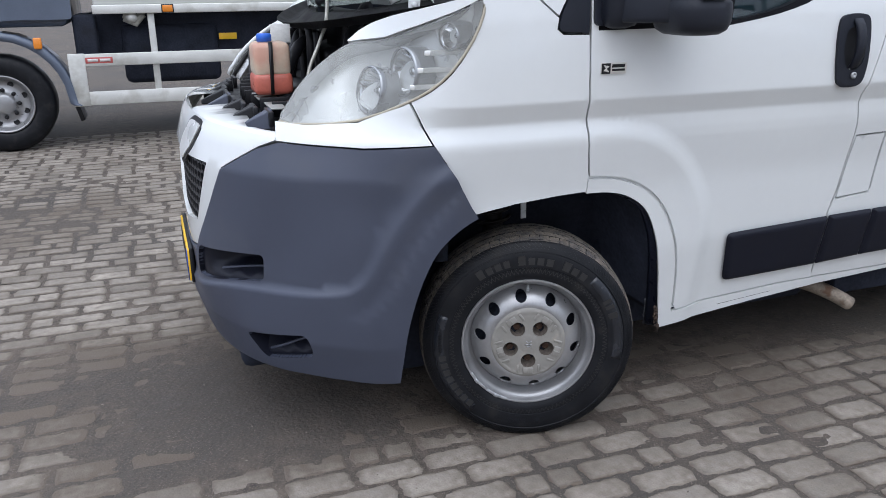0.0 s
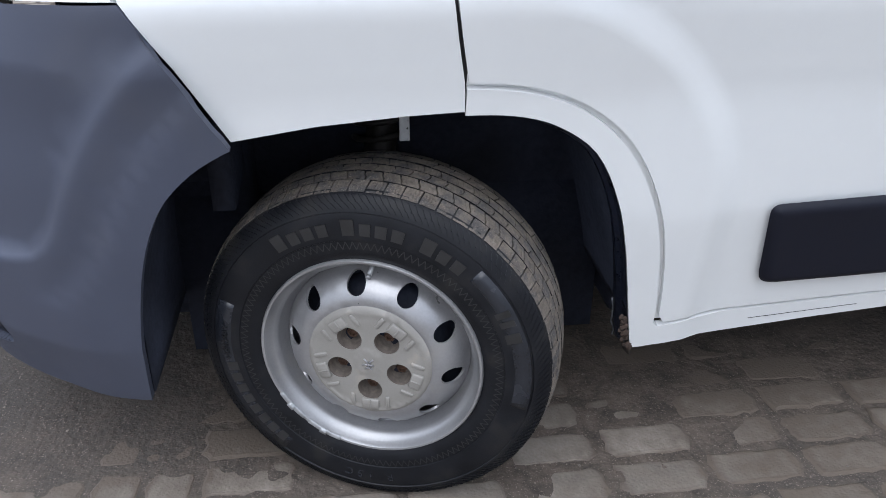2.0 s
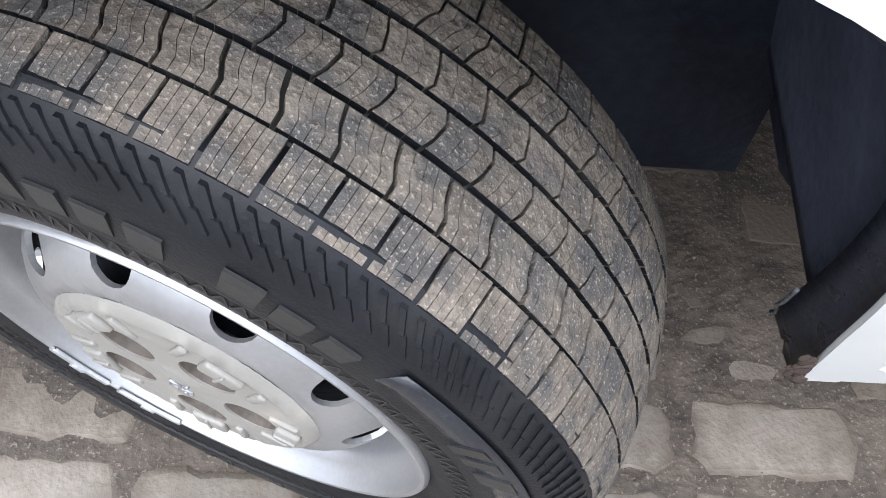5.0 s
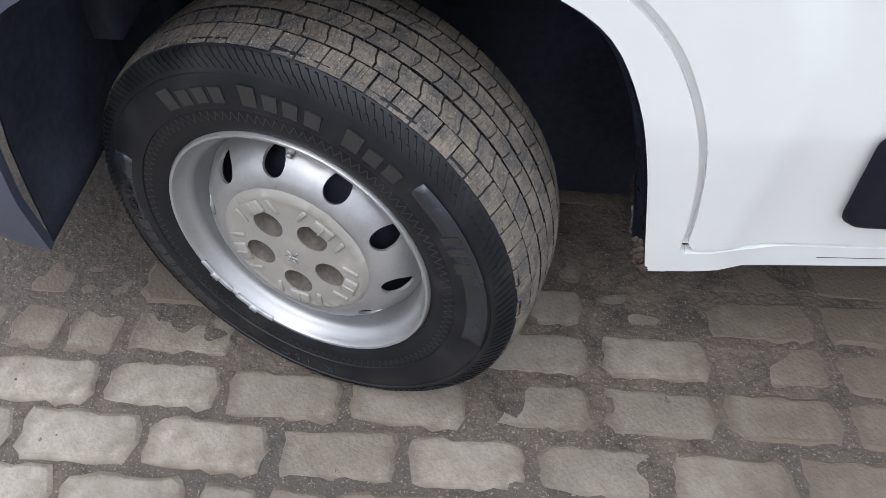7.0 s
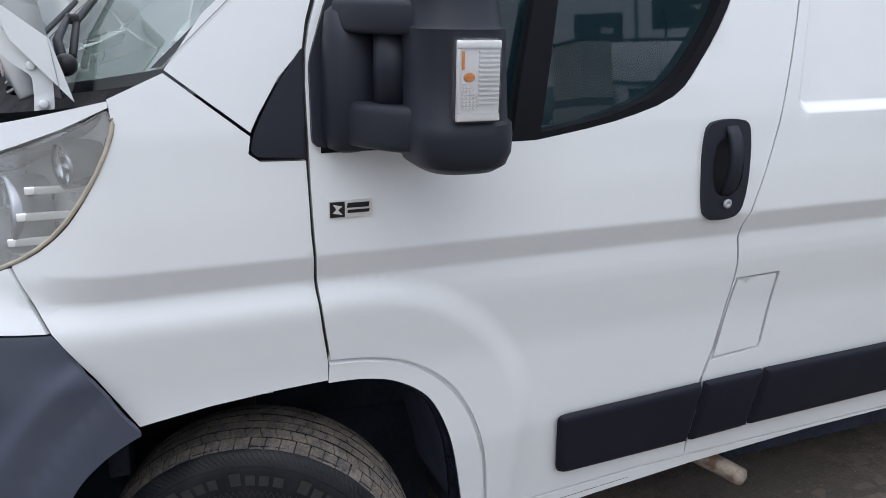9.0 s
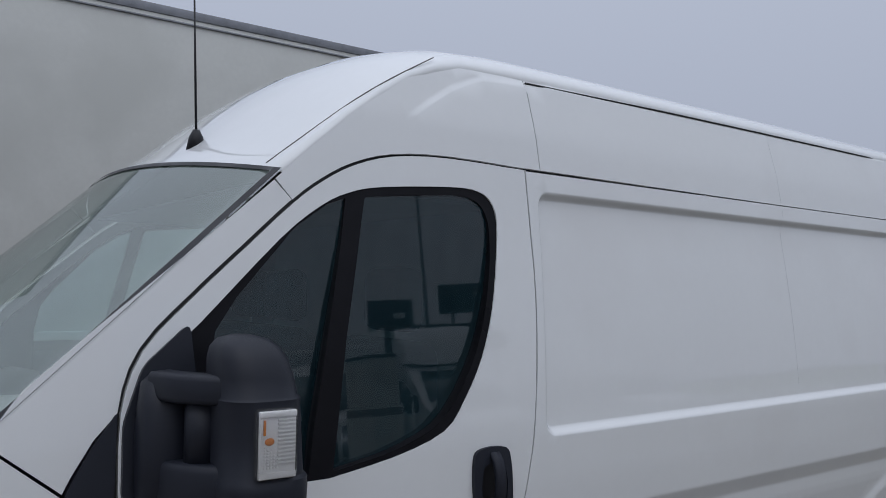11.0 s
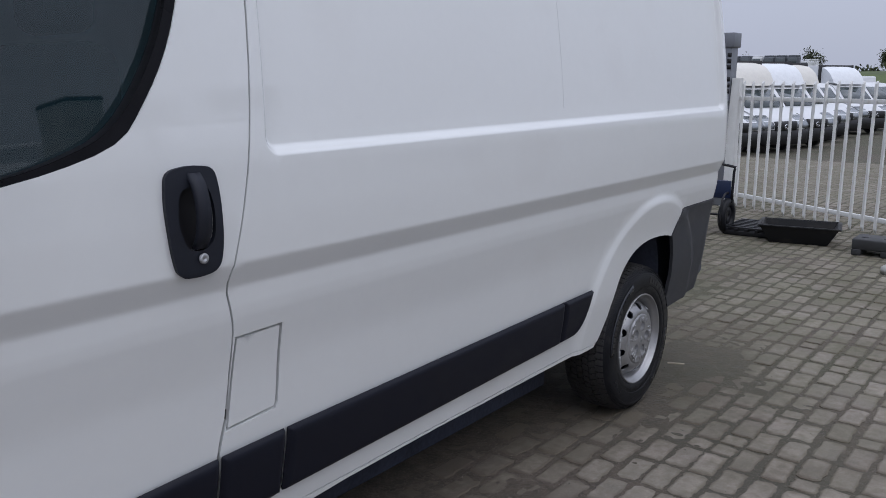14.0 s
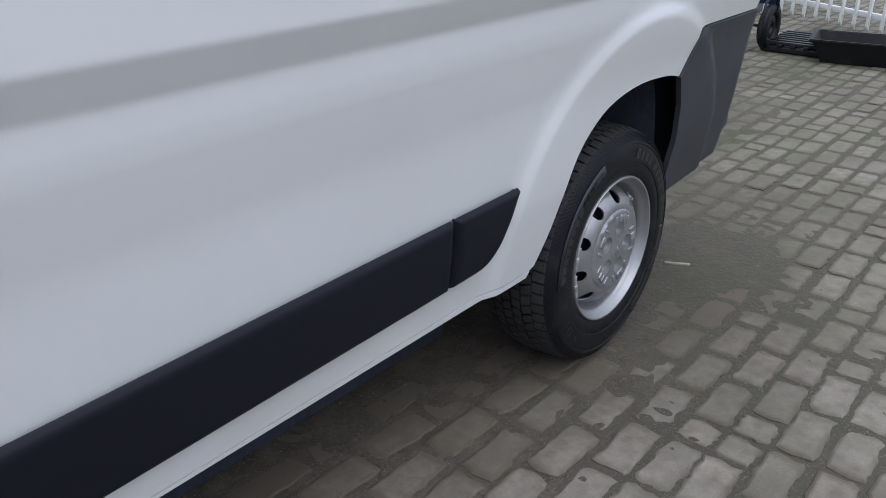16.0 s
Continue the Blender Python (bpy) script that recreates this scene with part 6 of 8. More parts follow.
def wheel(label, tread_material, bolt_material, bolt_label, cap_material):
    w = thing("wheel", label, "wheel", group="wheels of the van")
    bm = bmesh.new()
    revolve(bm, [(0.205, 0.020), (0.214, 0.013), (0.225, 0.007), (0.240, 0.004), (0.2545, 0.0045), (0.2555, 0.0025), (0.262, 0.0015), (0.298, 0.0045), (0.306, 0.0075), (0.3075, 0.0055), (0.311, 0.0065), (0.320, 0.011), (0.329, 0.0165),
                 (0.335, 0.022), (0.3405, 0.032), (0.3405, 0.201), (0.335, 0.215), (0.318, 0.229), (0.28, 0.236), (0.24, 0.232), (0.205, 0.212), (0.200, 0.11)], 112)
    sharpen(bm, 28)
    tyre = part("tyre", bm, TYRE, w, "black van tyre")
    sharp = tread_mesh(1.0 if tread_material is TREAD else 0.86)
    part("tread", sharp, [tread_material, TYRE], tyre, "blocky tread with fine sipes", smooth=False)
    if tread_material is TREAD:
        bm = bmesh.new()
        revolve(bm, [(crown(w_) - 0.0058, 0.022 + 0.197 * w_) for w_ in np.linspace(0.07, 0.93, 13)], 112, closed=False)
        part("groove_floor", bm, TREAD_BASE, tyre)
    # zigzag ring, shoulder ribs
    bm = bmesh.new()
    for k in range(120):
        a = k * 3.0
        for d, q in ((1, 0), (-1, 1.5)):
            t0, t1 = radians(a + q), radians(a + q + 1.5 * 1.0)
            r0, r1 = (0.238, 0.2525) if d > 0 else (0.2525, 0.238)
            p0, p1 = Vector((r0 * math.cos(t0), 0.0035, r0 * math.sin(t0))), Vector((r1 * math.cos(t1), 0.0035, r1 * math.sin(t1)))
            n_ = (p1 - p0).cross(Vector((0, 1, 0))).normalized() * 0.0008
            v = [bm.verts.new(x) for x in (p0 - n_, p0 + n_, p1 + n_, p1 - n_)] + [bm.verts.new(x + Vector((0, -0.0003, 0))) for x in (p0 - n_, p0 + n_, p1 + n_, p1 - n_)]
            bm.faces.new(v[4:])
            for i in range(4):
                bm.faces.new((v[i], v[(i + 1) % 4], v[4 + (i + 1) % 4], v[4 + i]))
    part("zigzag_band", bm, LETTER, tyre, smooth=False)["kind"] = "stuff"
    bm = bmesh.new()
    for k in range(168):
        t = 2 * math.pi * k / 168
        lean = 0.03
        for r0, r1, y0, y1 in ((0.314, 0.3235, 0.0085, 0.0135), (0.3245, 0.335, 0.0135, 0.0215)):
            v = []
            for r, y, s in ((r0, y0, t), (r0, y0, t + 0.012), (r1, y1, t + 0.012 + lean), (r1, y1, t + lean)):
                v.append(bm.verts.new((r * math.cos(s), y - 0.0022, r * math.sin(s))))
            u_ = [bm.verts.new(x.co + Vector((0, 0.004, 0))) for x in v]
            bm.faces.new(v)
            for i in range(4):
                bm.faces.new((v[i], v[(i + 1) % 4], u_[(i + 1) % 4], u_[i]))
    part("shoulder_rib", bm, TYRE, tyre, smooth=False)["kind"] = "stuff"
    # glossy fields with plain raised bars where the maker's words stand
    for a0, a1 in ((-12, 47), (160, 232)):
        bm = bmesh.new()
        arc_block(bm, a0, a1, 0.262, 0.303, 0.004, 0.0016, 24)
        part("glossy_band", bm, TYRE_GLOSS, tyre, "smooth glossy sidewall field")
    bm = bmesh.new()
    for a, wd, tall in ((123.5, 4.6, 1), (117.2, 4.2, 0), (111.2, 4.2, 0), (105.4, 4.0, 0), (95.5, 4.6, 1), (89.2, 4.0, 0), (83.4, 4.2, 0), (77.2, 4.4, 0), (66, 4.8, 1), (59.6, 4.4, 0), (53.4, 4.4, 0)):
        arc_block(bm, a - wd / 2, a + wd / 2, 0.2655, 0.2955 if tall else 0.2885, 0.0035, 0.0022, 4)
    for k in range(8):
        a = 190 + 5.4 * k
        arc_block(bm, a - 2.0, a + 1.8, 0.268, 0.290, 0.0035, 0.0024)
    for a0, a1 in ((24, 26.5), (28, 30.5), (17, 21)):
        arc_block(bm, a0, a1, 0.268, 0.296, 0.0035, 0.0024)
    part("raised_bar", bm, LETTER, tyre, "plain raised bars in place of lettering", smooth=False)["kind"] = "stuff"
    letters("NORWAY", 0.278, 0.017, 178, TYRE, tyre, 0.0)
    letters("R 15C", 0.272, 0.026, 268, TYRE_GLOSS, tyre, 0.003)

    # rim: barrel and pierced disc
    bm = bmesh.new()
    revolve(bm, [(0.2145, 0.016), (0.2150, 0.010), (0.2125, 0.0065), (0.2085, 0.007), (0.2055, 0.012), (0.2035, 0.020), (0.197, 0.027), (0.192, 0.032), (0.1895, 0.040), (0.1885, 0.056), (0.182, 0.066), (0.1795, 0.075), (0.178, 0.16), (0.20, 0.19), (0.205, 0.20), (0.207, 0.10)], 96)
    sharpen(bm, 45)
    rim = part("rim", bm, SILVER, w, "silver painted steel rim")

    def dish(r):
        return float(np.interp(r, (0.10, 0.118, 0.122, 0.128, 0.136, 0.150, 0.164, 0.174, 0.181), (0.012, 0.012, 0.010, 0.0105, 0.013, 0.021, 0.035, 0.053, 0.068)))

    circ = lambda r, n, cx=0, cz=0: [(cx + r * math.cos(2 * math.pi * k / n), cz + r * math.sin(2 * math.pi * k / n)) for k in range(n)]
    outer = circ(0.181, 72)
    holes = [circ(0.0182, 20, 0.1555 * math.cos(2 * math.pi * (k + 0.75) / 10), 0.1555 * math.sin(2 * math.pi * (k + 0.75) / 10)) for k in range(10)] + [circ(0.10, 48)]
    data = sheet(outer, lambda u, z: (u, dish(math.hypot(u, z)), z), 0.012, 0.005, 0.0, holes)
    verts, polys, normals = data
    disc = sheet_part("disc", data, SILVER, w, "silver steel wheel disc with ten round holes")
    bm = bmesh.new()
    revolve(bm, [(0.1, 0.10), (0.181, 0.10)], 40, closed=False)
    revolve(bm, [(0.05, 0.03), (0.13, 0.06), (0.14, 0.10)], 40, closed=False)
    part("brake_drum", bm, CAVITY, w)
    # cover with five bolt wells
    wells = [circ(0.0240, 22, 0.0605 * math.cos(math.radians(-90 + 72 * k)), 0.0605 * math.sin(math.radians(-90 + 72 * k))) for k in range(5)]

    def cap_y(r):
        return float(np.interp(r, (0, 0.026, 0.0275, 0.030, 0.09, 0.104, 0.107, 0.112, 0.1175, 0.119), (0.0, 0.0, 0.0016, 0.002, 0.003, 0.0045, 0.0025, 0.0025, 0.006, 0.011)))

    cap = sheet_part("wheel_cover", sheet(circ(0.119, 72), lambda u, z: (u, cap_y(math.hypot(u, z)), z), 0.009, 0.02, 0.0, wells), cap_material, w, "silver-grey plastic wheel centre cover")
    for k in range(5):
        a = math.radians(-90 + 72 * k)
        c, s = math.cos(a), math.sin(a)
        bm = bmesh.new()
        revolve(bm, [(0.0240, 0.004), (0.0205, 0.036), (0.0130, 0.038), (0.0001, 0.038)], 22, closed=False)
        bmesh.ops.translate(bm, verts=bm.verts, vec=(0.0605 * c, 0, 0.0605 * s))
        part("bolt_well", bm, WELL_SHADE if bolt_material is RUST else cap_material, cap)
        bm = bmesh.new()
        revolve(bm, [(0.0120, 0.038), (0.0120, 0.027), (0.0100, 0.023), (0.0068, 0.0225), (0.006, 0.027), (0.0001, 0.027)], 6, closed=False)
        bmesh.ops.translate(bm, verts=bm.verts, vec=(0.0605 * c, 0, 0.0605 * s))
        part("wheel_bolt", bm, bolt_material, cap, bolt_label, smooth=False)
        # raised tongue beside each well, two thin ribs
        rot = Matrix.Rotation(-a, 4, "Y")
        bm = bmesh.new()
        box(bm, (0.083, -0.0015, -0.017), (0.1055, 0.006, 0.017), 0.003)
        box(bm, (0.084, -0.0035, -0.0016), (0.104, 0.002, 0.0016), 0.001)
        for q in (-1, 1):
            box(bm, (0.074, 0.0, q * 0.034 - 0.004), (0.100, 0.006, q * 0.034 + 0.004), 0.002)
        bmesh.ops.transform(bm, matrix=rot, verts=bm.verts)
        part("cover_tongue", bm, cap_material, cap)
    bm = bmesh.new()
    for pts_ in ([(-0.008, 0.010), (-0.002, 0.004), (0.0, -0.008)], [(0.009, 0.010), (0.003, 0.004), (0.004, -0.010)], [(-0.012, -0.004), (-0.004, -0.002), (0.010, -0.003)], [(-0.006, -0.012), (0.0, -0.008), (0.008, -0.012)]):
        tube(bm, [(x, -0.0008, z) for x, z in pts_], 0.0017, 6)
    part("cover_emblem", bm, SILVER, cap, "plain raised emblem")
    bm = bmesh.new()
    tube(bm, [(0.0, 0.060, 0.190), (0.0, 0.050, 0.178), (-0.002, 0.036, 0.170)], 0.0048, 10)
    tube(bm, [(-0.002, 0.036, 0.170), (-0.0025, 0.030, 0.167)], 0.0040, 10)
    part("valve", bm, LEAD, w, "tyre valve")
    for a0, a1 in ((209, 228), (231, 251)):
        bm = bmesh.new()
        arc_block(bm, a0, a1, 0.2035, 0.2135, 0.0085, 0.004, 10)
        bmesh.ops.bevel(bm, geom=bm.edges[:], offset=0.001, segments=1, affect="EDGES")
        part("balance_weight", bm, LEAD, w, "clip-on balance weight")
        bm = bmesh.new()
        am = (a0 + a1) / 2
        arc_block(bm, am - 2, am + 2, 0.2045, 0.2155, 0.0085, 0.0055, 3)
        part("weight_clip", bm, LEAD, w)
    return w


front_wheel = wheel("steel wheel, steered, sandy tyre, silver cover with rusty bolts", TREAD, RUST, "rusty wheel bolt", CAP)
rear_wheel = wheel("steel wheel with clean black tyre and silver cover", TREAD_CLEAN, LEAD, "grey wheel bolt", SILVER)
front_pose = pose(0.004, -0.010, 0.334, 0, 0, -18.4)
front_wheel.matrix_basis = front_pose
rear_wheel.matrix_basis = pose(3.45, -0.002, 0.338) @ Matrix.Rotation(radians(50), 4, "Y") @ Matrix.Scale(0.970, 4)
copy_thing(rear_wheel, pose(0.0, 2 * MID, 0.336, 0, 0, 180 - 18.7))
copy_thing(rear_wheel, pose(3.45, 2 * MID, 0.336, 0, 0, 180))

# ---- ground: sand sheet with pavers ----
def lattice(n, seed):
    return np.random.RandomState(seed).rand(n, n)


def soft_noise(x, y, cell, seed):
    g = lattice(257, seed)
    fx, fy = x / cell + 1000.0, y / cell + 1000.0
    ix, iy = np.floor(fx).astype(int), np.floor(fy).astype(int)
    tx, ty = fx - ix, fy - iy
    tx, ty = tx * tx * (3 - 2 * tx), ty * ty * (3 - 2 * ty)
    a, b, c, d = g[ix % 257, iy % 257], g[(ix + 1) % 257, iy % 257], g[ix % 257, (iy + 1) % 257], g[(ix + 1) % 257, (iy + 1) % 257]
    return (a * (1 - tx) + b * tx) * (1 - ty) + (c * (1 - tx) + d * tx) * ty - 0.5


def blob(x, y, cx, cy, rx, ry):
    return np.exp(-(((x - cx) / rx) ** 2 + ((y - cy) / ry) ** 2))


def sand_height(x, y):
    h = -0.0041 + 0.0034 * soft_noise(x, y, 0.55, 1) + 0.0025 * soft_noise(x, y, 0.17, 2) + 0.0030 * soft_noise(x, y, 0.060, 3) + 0.0022 * soft_noise(x, y, 0.026, 4)
    for cx, cy, rx, ry, amount in PATCHES:
        h = h + 0.0125 * amount * blob(x, y, cx, cy, rx, ry)
    return h


def spaced(stops):
    out = []
    for (a, b, st) in stops:
        out += list(np.arange(a, b, st))
    return out


far = [12.5, 14, 17, 22, 26, 30, 45, 70, 120, 220, 450, 1000, 3000]
gx = np.array([-v for v in far[::-1]] + spaced([(-11, -2.2, 0.09), (-2.2, 5.0, 0.0105), (5.0, 12.0, 0.06)]) + far)
gy = np.array([-v for v in far[::-1]] + spaced([(-11, -1.7, 0.12), (-1.7, -1.3, 0.0155), (-1.3, 0.6, 0.0105), (0.6, 1.0, 0.0155), (1.0, 8.0, 0.07), (8.0, 12.0, 0.4)]) + far)
X, Y = np.meshgrid(gx, gy, indexing="ij")
Z = sand_height(X, Y)
Z[(np.abs(X) > 11.8) | (np.abs(Y) > 11.8)] = -0.004
Z -= 0.058 * np.clip(X - 11.0, 0, 15)
nx_, ny_ = len(gx), len(gy)
me = bpy.data.meshes.new("ground")
ii = np.arange(nx_ * ny_).reshape(nx_, ny_)
quads = np.stack([ii[:-1, :-1], ii[1:, :-1], ii[1:, 1:], ii[:-1, 1:]], -1).reshape(-1, 4)
me.vertices.add(nx_ * ny_)
me.vertices.foreach_set("co", np.stack([X, Y, Z], -1).ravel().astype(np.float32))
me.loops.add(quads.size)
me.loops.foreach_set("vertex_index", quads.ravel().astype(np.int32))
me.polygons.add(len(quads))
me.polygons.foreach_set("loop_start", np.arange(0, quads.size, 4, dtype=np.int32))
me.update(calc_edges=True)
me.shade_smooth()
me.materials.append(SAND)
ground = tagged(new("ground", me), "sandy yard ground with worn pavers, brown and damp", "ground", kind="structure")


def paver_shape(rnd, lx=0.200, ly=0.094, simple=False):
    """One worn paver: outline with chipped corners, rounded top edge."""
    n_ = 3 if simple else 8
    pts_ = []
    for (x0, y0), (x1, y1), m in (((-1, -1), (1, -1), n_), ((1, -1), (1, 1), n_ // 2), ((1, 1), (-1, 1), n_), ((-1, 1), (-1, -1), n_ // 2)):
        for k in range(m):
            t = k / m
            cut = 0.93 if k == 0 else 1.0
            pts_.append(((x0 + (x1 - x0) * t) * lx / 2 * cut + rnd.uniform(-1, 1) * 0.0060, (y0 + (y1 - y0) * t) * ly / 2 * cut + rnd.uniform(-1, 1) * 0.0058))
    return pts_


def paver_geometry(pts_, top=0.0):
    inner_ = [(x * (1 - 0.008 / 0.1), y * (1 - 0.008 / 0.05)) for x, y in pts_]
    n_ = len(pts_)
    v = [(x, y, top + 0.0) for x, y in inner_] + [(x, y, top - 0.0035) for x, y in pts_] + [(x, y, top - 0.04) for x, y in pts_]
    f = [list(range(n_))]
    for k in range(n_):
        f.append([k + n_, (k + 1) % n_ + n_, (k + 1) % n_, k])
        f.append([k + 2 * n_, (k + 1) % n_ + 2 * n_, (k + 1) % n_ + n_, k + n_])
    return v, f


def local_uv(mesh, pts_, half_x, half_y=0.047):
    """Each paver's own coordinates, -1 to 1 from edge to edge."""
    lay = mesh.uv_layers.new(name="UVMap")
    idx_ = np.empty(len(mesh.loops), np.int32)
    mesh.loops.foreach_get("vertex_index", idx_)
    co_ = np.array([(p[0], p[1]) for p in pts_], np.float32) / np.array((half_x, half_y), np.float32)
    lay.data.foreach_set("uv", co_[idx_].ravel())


rnd = random.Random(11)
PX, PY = 0.2175, 0.1120
near_shapes = []
for k in range(6):
    v, f = paver_geometry(paver_shape(rnd, 0.093 if k == 5 else 0.200))
    m_ = bpy.data.meshes.new("paver")
    m_.from_pydata(v, [], f)
    local_uv(m_, v, 0.0465 if k == 5 else 0.1)
    m_.materials.append(PAVER)
    near_shapes.append(m_)
field_v, field_f, field_l, near_count = [], [], [], 0
for r in range(-66, 84):
    y = 0.0725 - 0.0005 + r * PY
    shift = 0.1087 * (r % 2) + rnd.uniform(-0.012, 0.012) + 0.045
    x = -5.2 + shift
    while x < (26.0 if y > 1.2 else 19.0 if y > -2.0 else 11.5):
        half = rnd.random() < 0.13
        step_ = PX / 2 if half else PX
        cx = x + step_ / 2
        x += step_
        if y > 6.8 and cx < 17.0:
            continue
        yy = y + 0.02 * math.sin(cx * 0.6 + 0.3) + 0.006 * math.sin(cx * 2.3 + r) + rnd.uniform(-0.005, 0.005)
        tilt = pose(cx, yy, rnd.uniform(-0.0022, 0.0022) - 0.058 * min(15.0, max(0.0, cx - 11.0)), rnd.uniform(-1.2, 1.2), rnd.uniform(-0.8, 0.8), rnd.uniform(-2.3, 2.3))
        if -1.45 < cx < 1.75 and -1.15 < yy < 0.55 and near_count < 300:
            near_count += 1
            ob = new("paver", near_shapes[5] if half else near_shapes[rnd.randrange(5)])
            ob.parent = ground
            ob.matrix_basis = tilt
            continue
        close = -2.5 < cx < 6.5 and -2.2 < yy < 2.2
        v, f = paver_geometry(paver_shape(rnd, 0.093 if half else 0.200, simple=not close))
        k = len(field_v)
        field_v += [tilt @ Vector(p) for p in v]
        field_l += [(p[0] / (0.0465 if half else 0.1), p[1] / 0.047) for p in v]
        n_ = len(v) // 3
        field_f += [[i + k for i in q] for q in (f if close else f[:1] + f[1::2])]
me = bpy.data.meshes.new("paver_field")
me.from_pydata([tuple(p) for p in field_v], [], field_f)
local_uv(me, field_l, 1.0, 1.0)
PAVER_FIELD = material("concrete_paver_field", (0.246, 0.217, 0.184), 0.90, vary=0.22, scale=9, fine=130, bump=0.004, spots=(0.185, 0.158, 0.130), spot_scale=22, spot_at=(0.44, 0.74), random_tint=0.24, island=True, dust=(0.100, 0.078, 0.059), moss=(0.082, 0.078, 0.044))
me.materials.append(PAVER_FIELD)
fld = tagged(new("paver_field", me), "field of worn grey concrete pavers", kind="stuff")
fld.parent = ground

# ---- the truck behind ----
CREAM = material("truck_box_paint", (0.55, 0.56, 0.53), 0.55, vary=0.04, scale=1.0, fine=20, spots=(0.49, 0.50, 0.47), spot_scale=0.7)
ALU = material("aluminium_rail", (0.60, 0.60, 0.57), 0.45, metal=0.35, vary=0.08, scale=6, spots=(0.45, 0.44, 0.40), spot_scale=5)
SLATE = material("slate_cab_paint", (0.085, 0.105, 0.145), 0.35, vary=0.1, scale=4, coat=0.3)
TY = 6.10
truck = thing("box_truck", "box truck with cream body, slate cab and aluminium side guard", "truck", (-0.045, 0, 0))
bm = bmesh.new()
box(bm, (-1.40, TY, 1.28), (6.4, TY + 2.5, 4.38), 0.02)
tbox = part("cargo_box", bm, CREAM, truck, "cream cargo box")
bm = bmesh.new()
box(bm, (-1.43, TY - 0.012, 4.32), (6.43, TY + 0.04, 4.41), 0.008)
box(bm, (-1.43, TY - 0.020, 4.26), (6.43, TY + 0.02, 4.278), 0.004)
part("roof_rail", bm, material("roof_rail_grey", (0.22, 0.23, 0.25), 0.5, metal=0.4), tbox)
bm = bmesh.new()
box(bm, (-1.41, TY - 0.02, 1.205), (6.4, TY + 0.06, 1.285), 0.008)
part("bottom_rail", bm, ALU, truck)
bm = bmesh.new()
box(bm, (-1.5, TY + 0.3, 0.75), (6.2, TY + 2.2, 1.20), 0.02)
part("chassis_frame", bm, CAVITY, truck, "dark chassis frame")
for nm, lo, hi, bv in (("fuel_tank", (-1.2, TY + 0.25, 0.55), (-0.3, TY + 0.8, 1.1), 0.06), ("battery_box", (0.2, TY + 0.25, 0.5), (1.3, TY + 0.8, 1.1), 0.04), ("tool_box", (2.2, TY + 0.25, 0.6), (3.2, TY + 0.8, 1.1), 0.04), ("cab_step", (-1.60, TY + 0.1, 0.75), (-1.4, TY + 0.9, 1.2), 0.03)):
    bm = bmesh.new()
    box(bm, lo, hi, bv)
    part(nm, bm, CAVITY, truck)
bm = bmesh.new()
for z in (1.19, 1.16):
    tube(bm, [(-1.15, TY + 0.12, z), (-1.05, TY + 0.10, z - 0.05), (-0.98, TY + 0.12, z + 0.03)], 0.03, 8)
bmesh.ops.create_icosphere(bm, subdivisions=2, radius=0.05, matrix=Matrix.Translation((-1.08, TY + 0.05, 1.17)))
part("air_coupling", bm, ALU, truck)
guard = new("side_guard")
guard.parent = truck
for nm, lo, hi in (("guard_rail", (-1.64, TY, 0.745), (4.6, TY + 0.03, 0.857)), ("guard_rail", (-1.64, TY, 0.39), (4.6, TY + 0.03, 0.515)), ("guard_post", (-1.672, TY - 0.006, 0.385), (-1.53, TY + 0.028, 0.862)), ("guard_post", (-0.945, TY + 0.03, 0.51), (-0.885, TY + 0.06, 1.205)), ("guard_post", (1.5, TY + 0.03, 0.51), (1.56, TY + 0.06, 1.205)), ("guard_post", (3.6, TY + 0.03, 0.51), (3.66, TY + 0.06, 1.205))):
    bm = bmesh.new()
    box(bm, lo, hi, 0.006)
    part(nm, bm, ALU, guard)
bm = bmesh.new()
box(bm, (-1.525, TY - 0.004, 0.772), (-1.29, TY + 0.004, 0.826), 0.002)
sign = part("maker_sign", bm, material("sign_red", (0.45, 0.10, 0.09), 0.5, vary=0.06), truck, "red maker's sign with plain pale bars")
bm = bmesh.new()
box(bm, (-1.505, TY - 0.0062, 0.786), (-1.415, TY - 0.003, 0.812))
box(bm, (-1.402, TY - 0.0062, 0.786), (-1.31, TY - 0.003, 0.812))
part("sign_bar", bm, material("sign_pale", (0.65, 0.60, 0.58), 0.5), sign)
for x, z in ((-0.76, 1.245),):
    bm = bmesh.new()
    box(bm, (x - 0.045, TY - 0.035, z - 0.03), (x + 0.045, TY - 0.018, z + 0.03), 0.006)
    mk = part("side_marker", bm, AMBER, truck, "amber side marker lamp")
    bm = bmesh.new()
    box(bm, (x - 0.055, TY - 0.026, z - 0.038), (x + 0.055, TY - 0.019, z + 0.038), 0.004)
    part("marker_base", bm, BLACK, mk)
bm = bmesh.new()
box(bm, (-0.30, TY + 0.22, 0.94), (-0.13, TY + 0.24, 1.0), 0.003)
part("warning_label", bm, PLATE, truck, "yellow label")
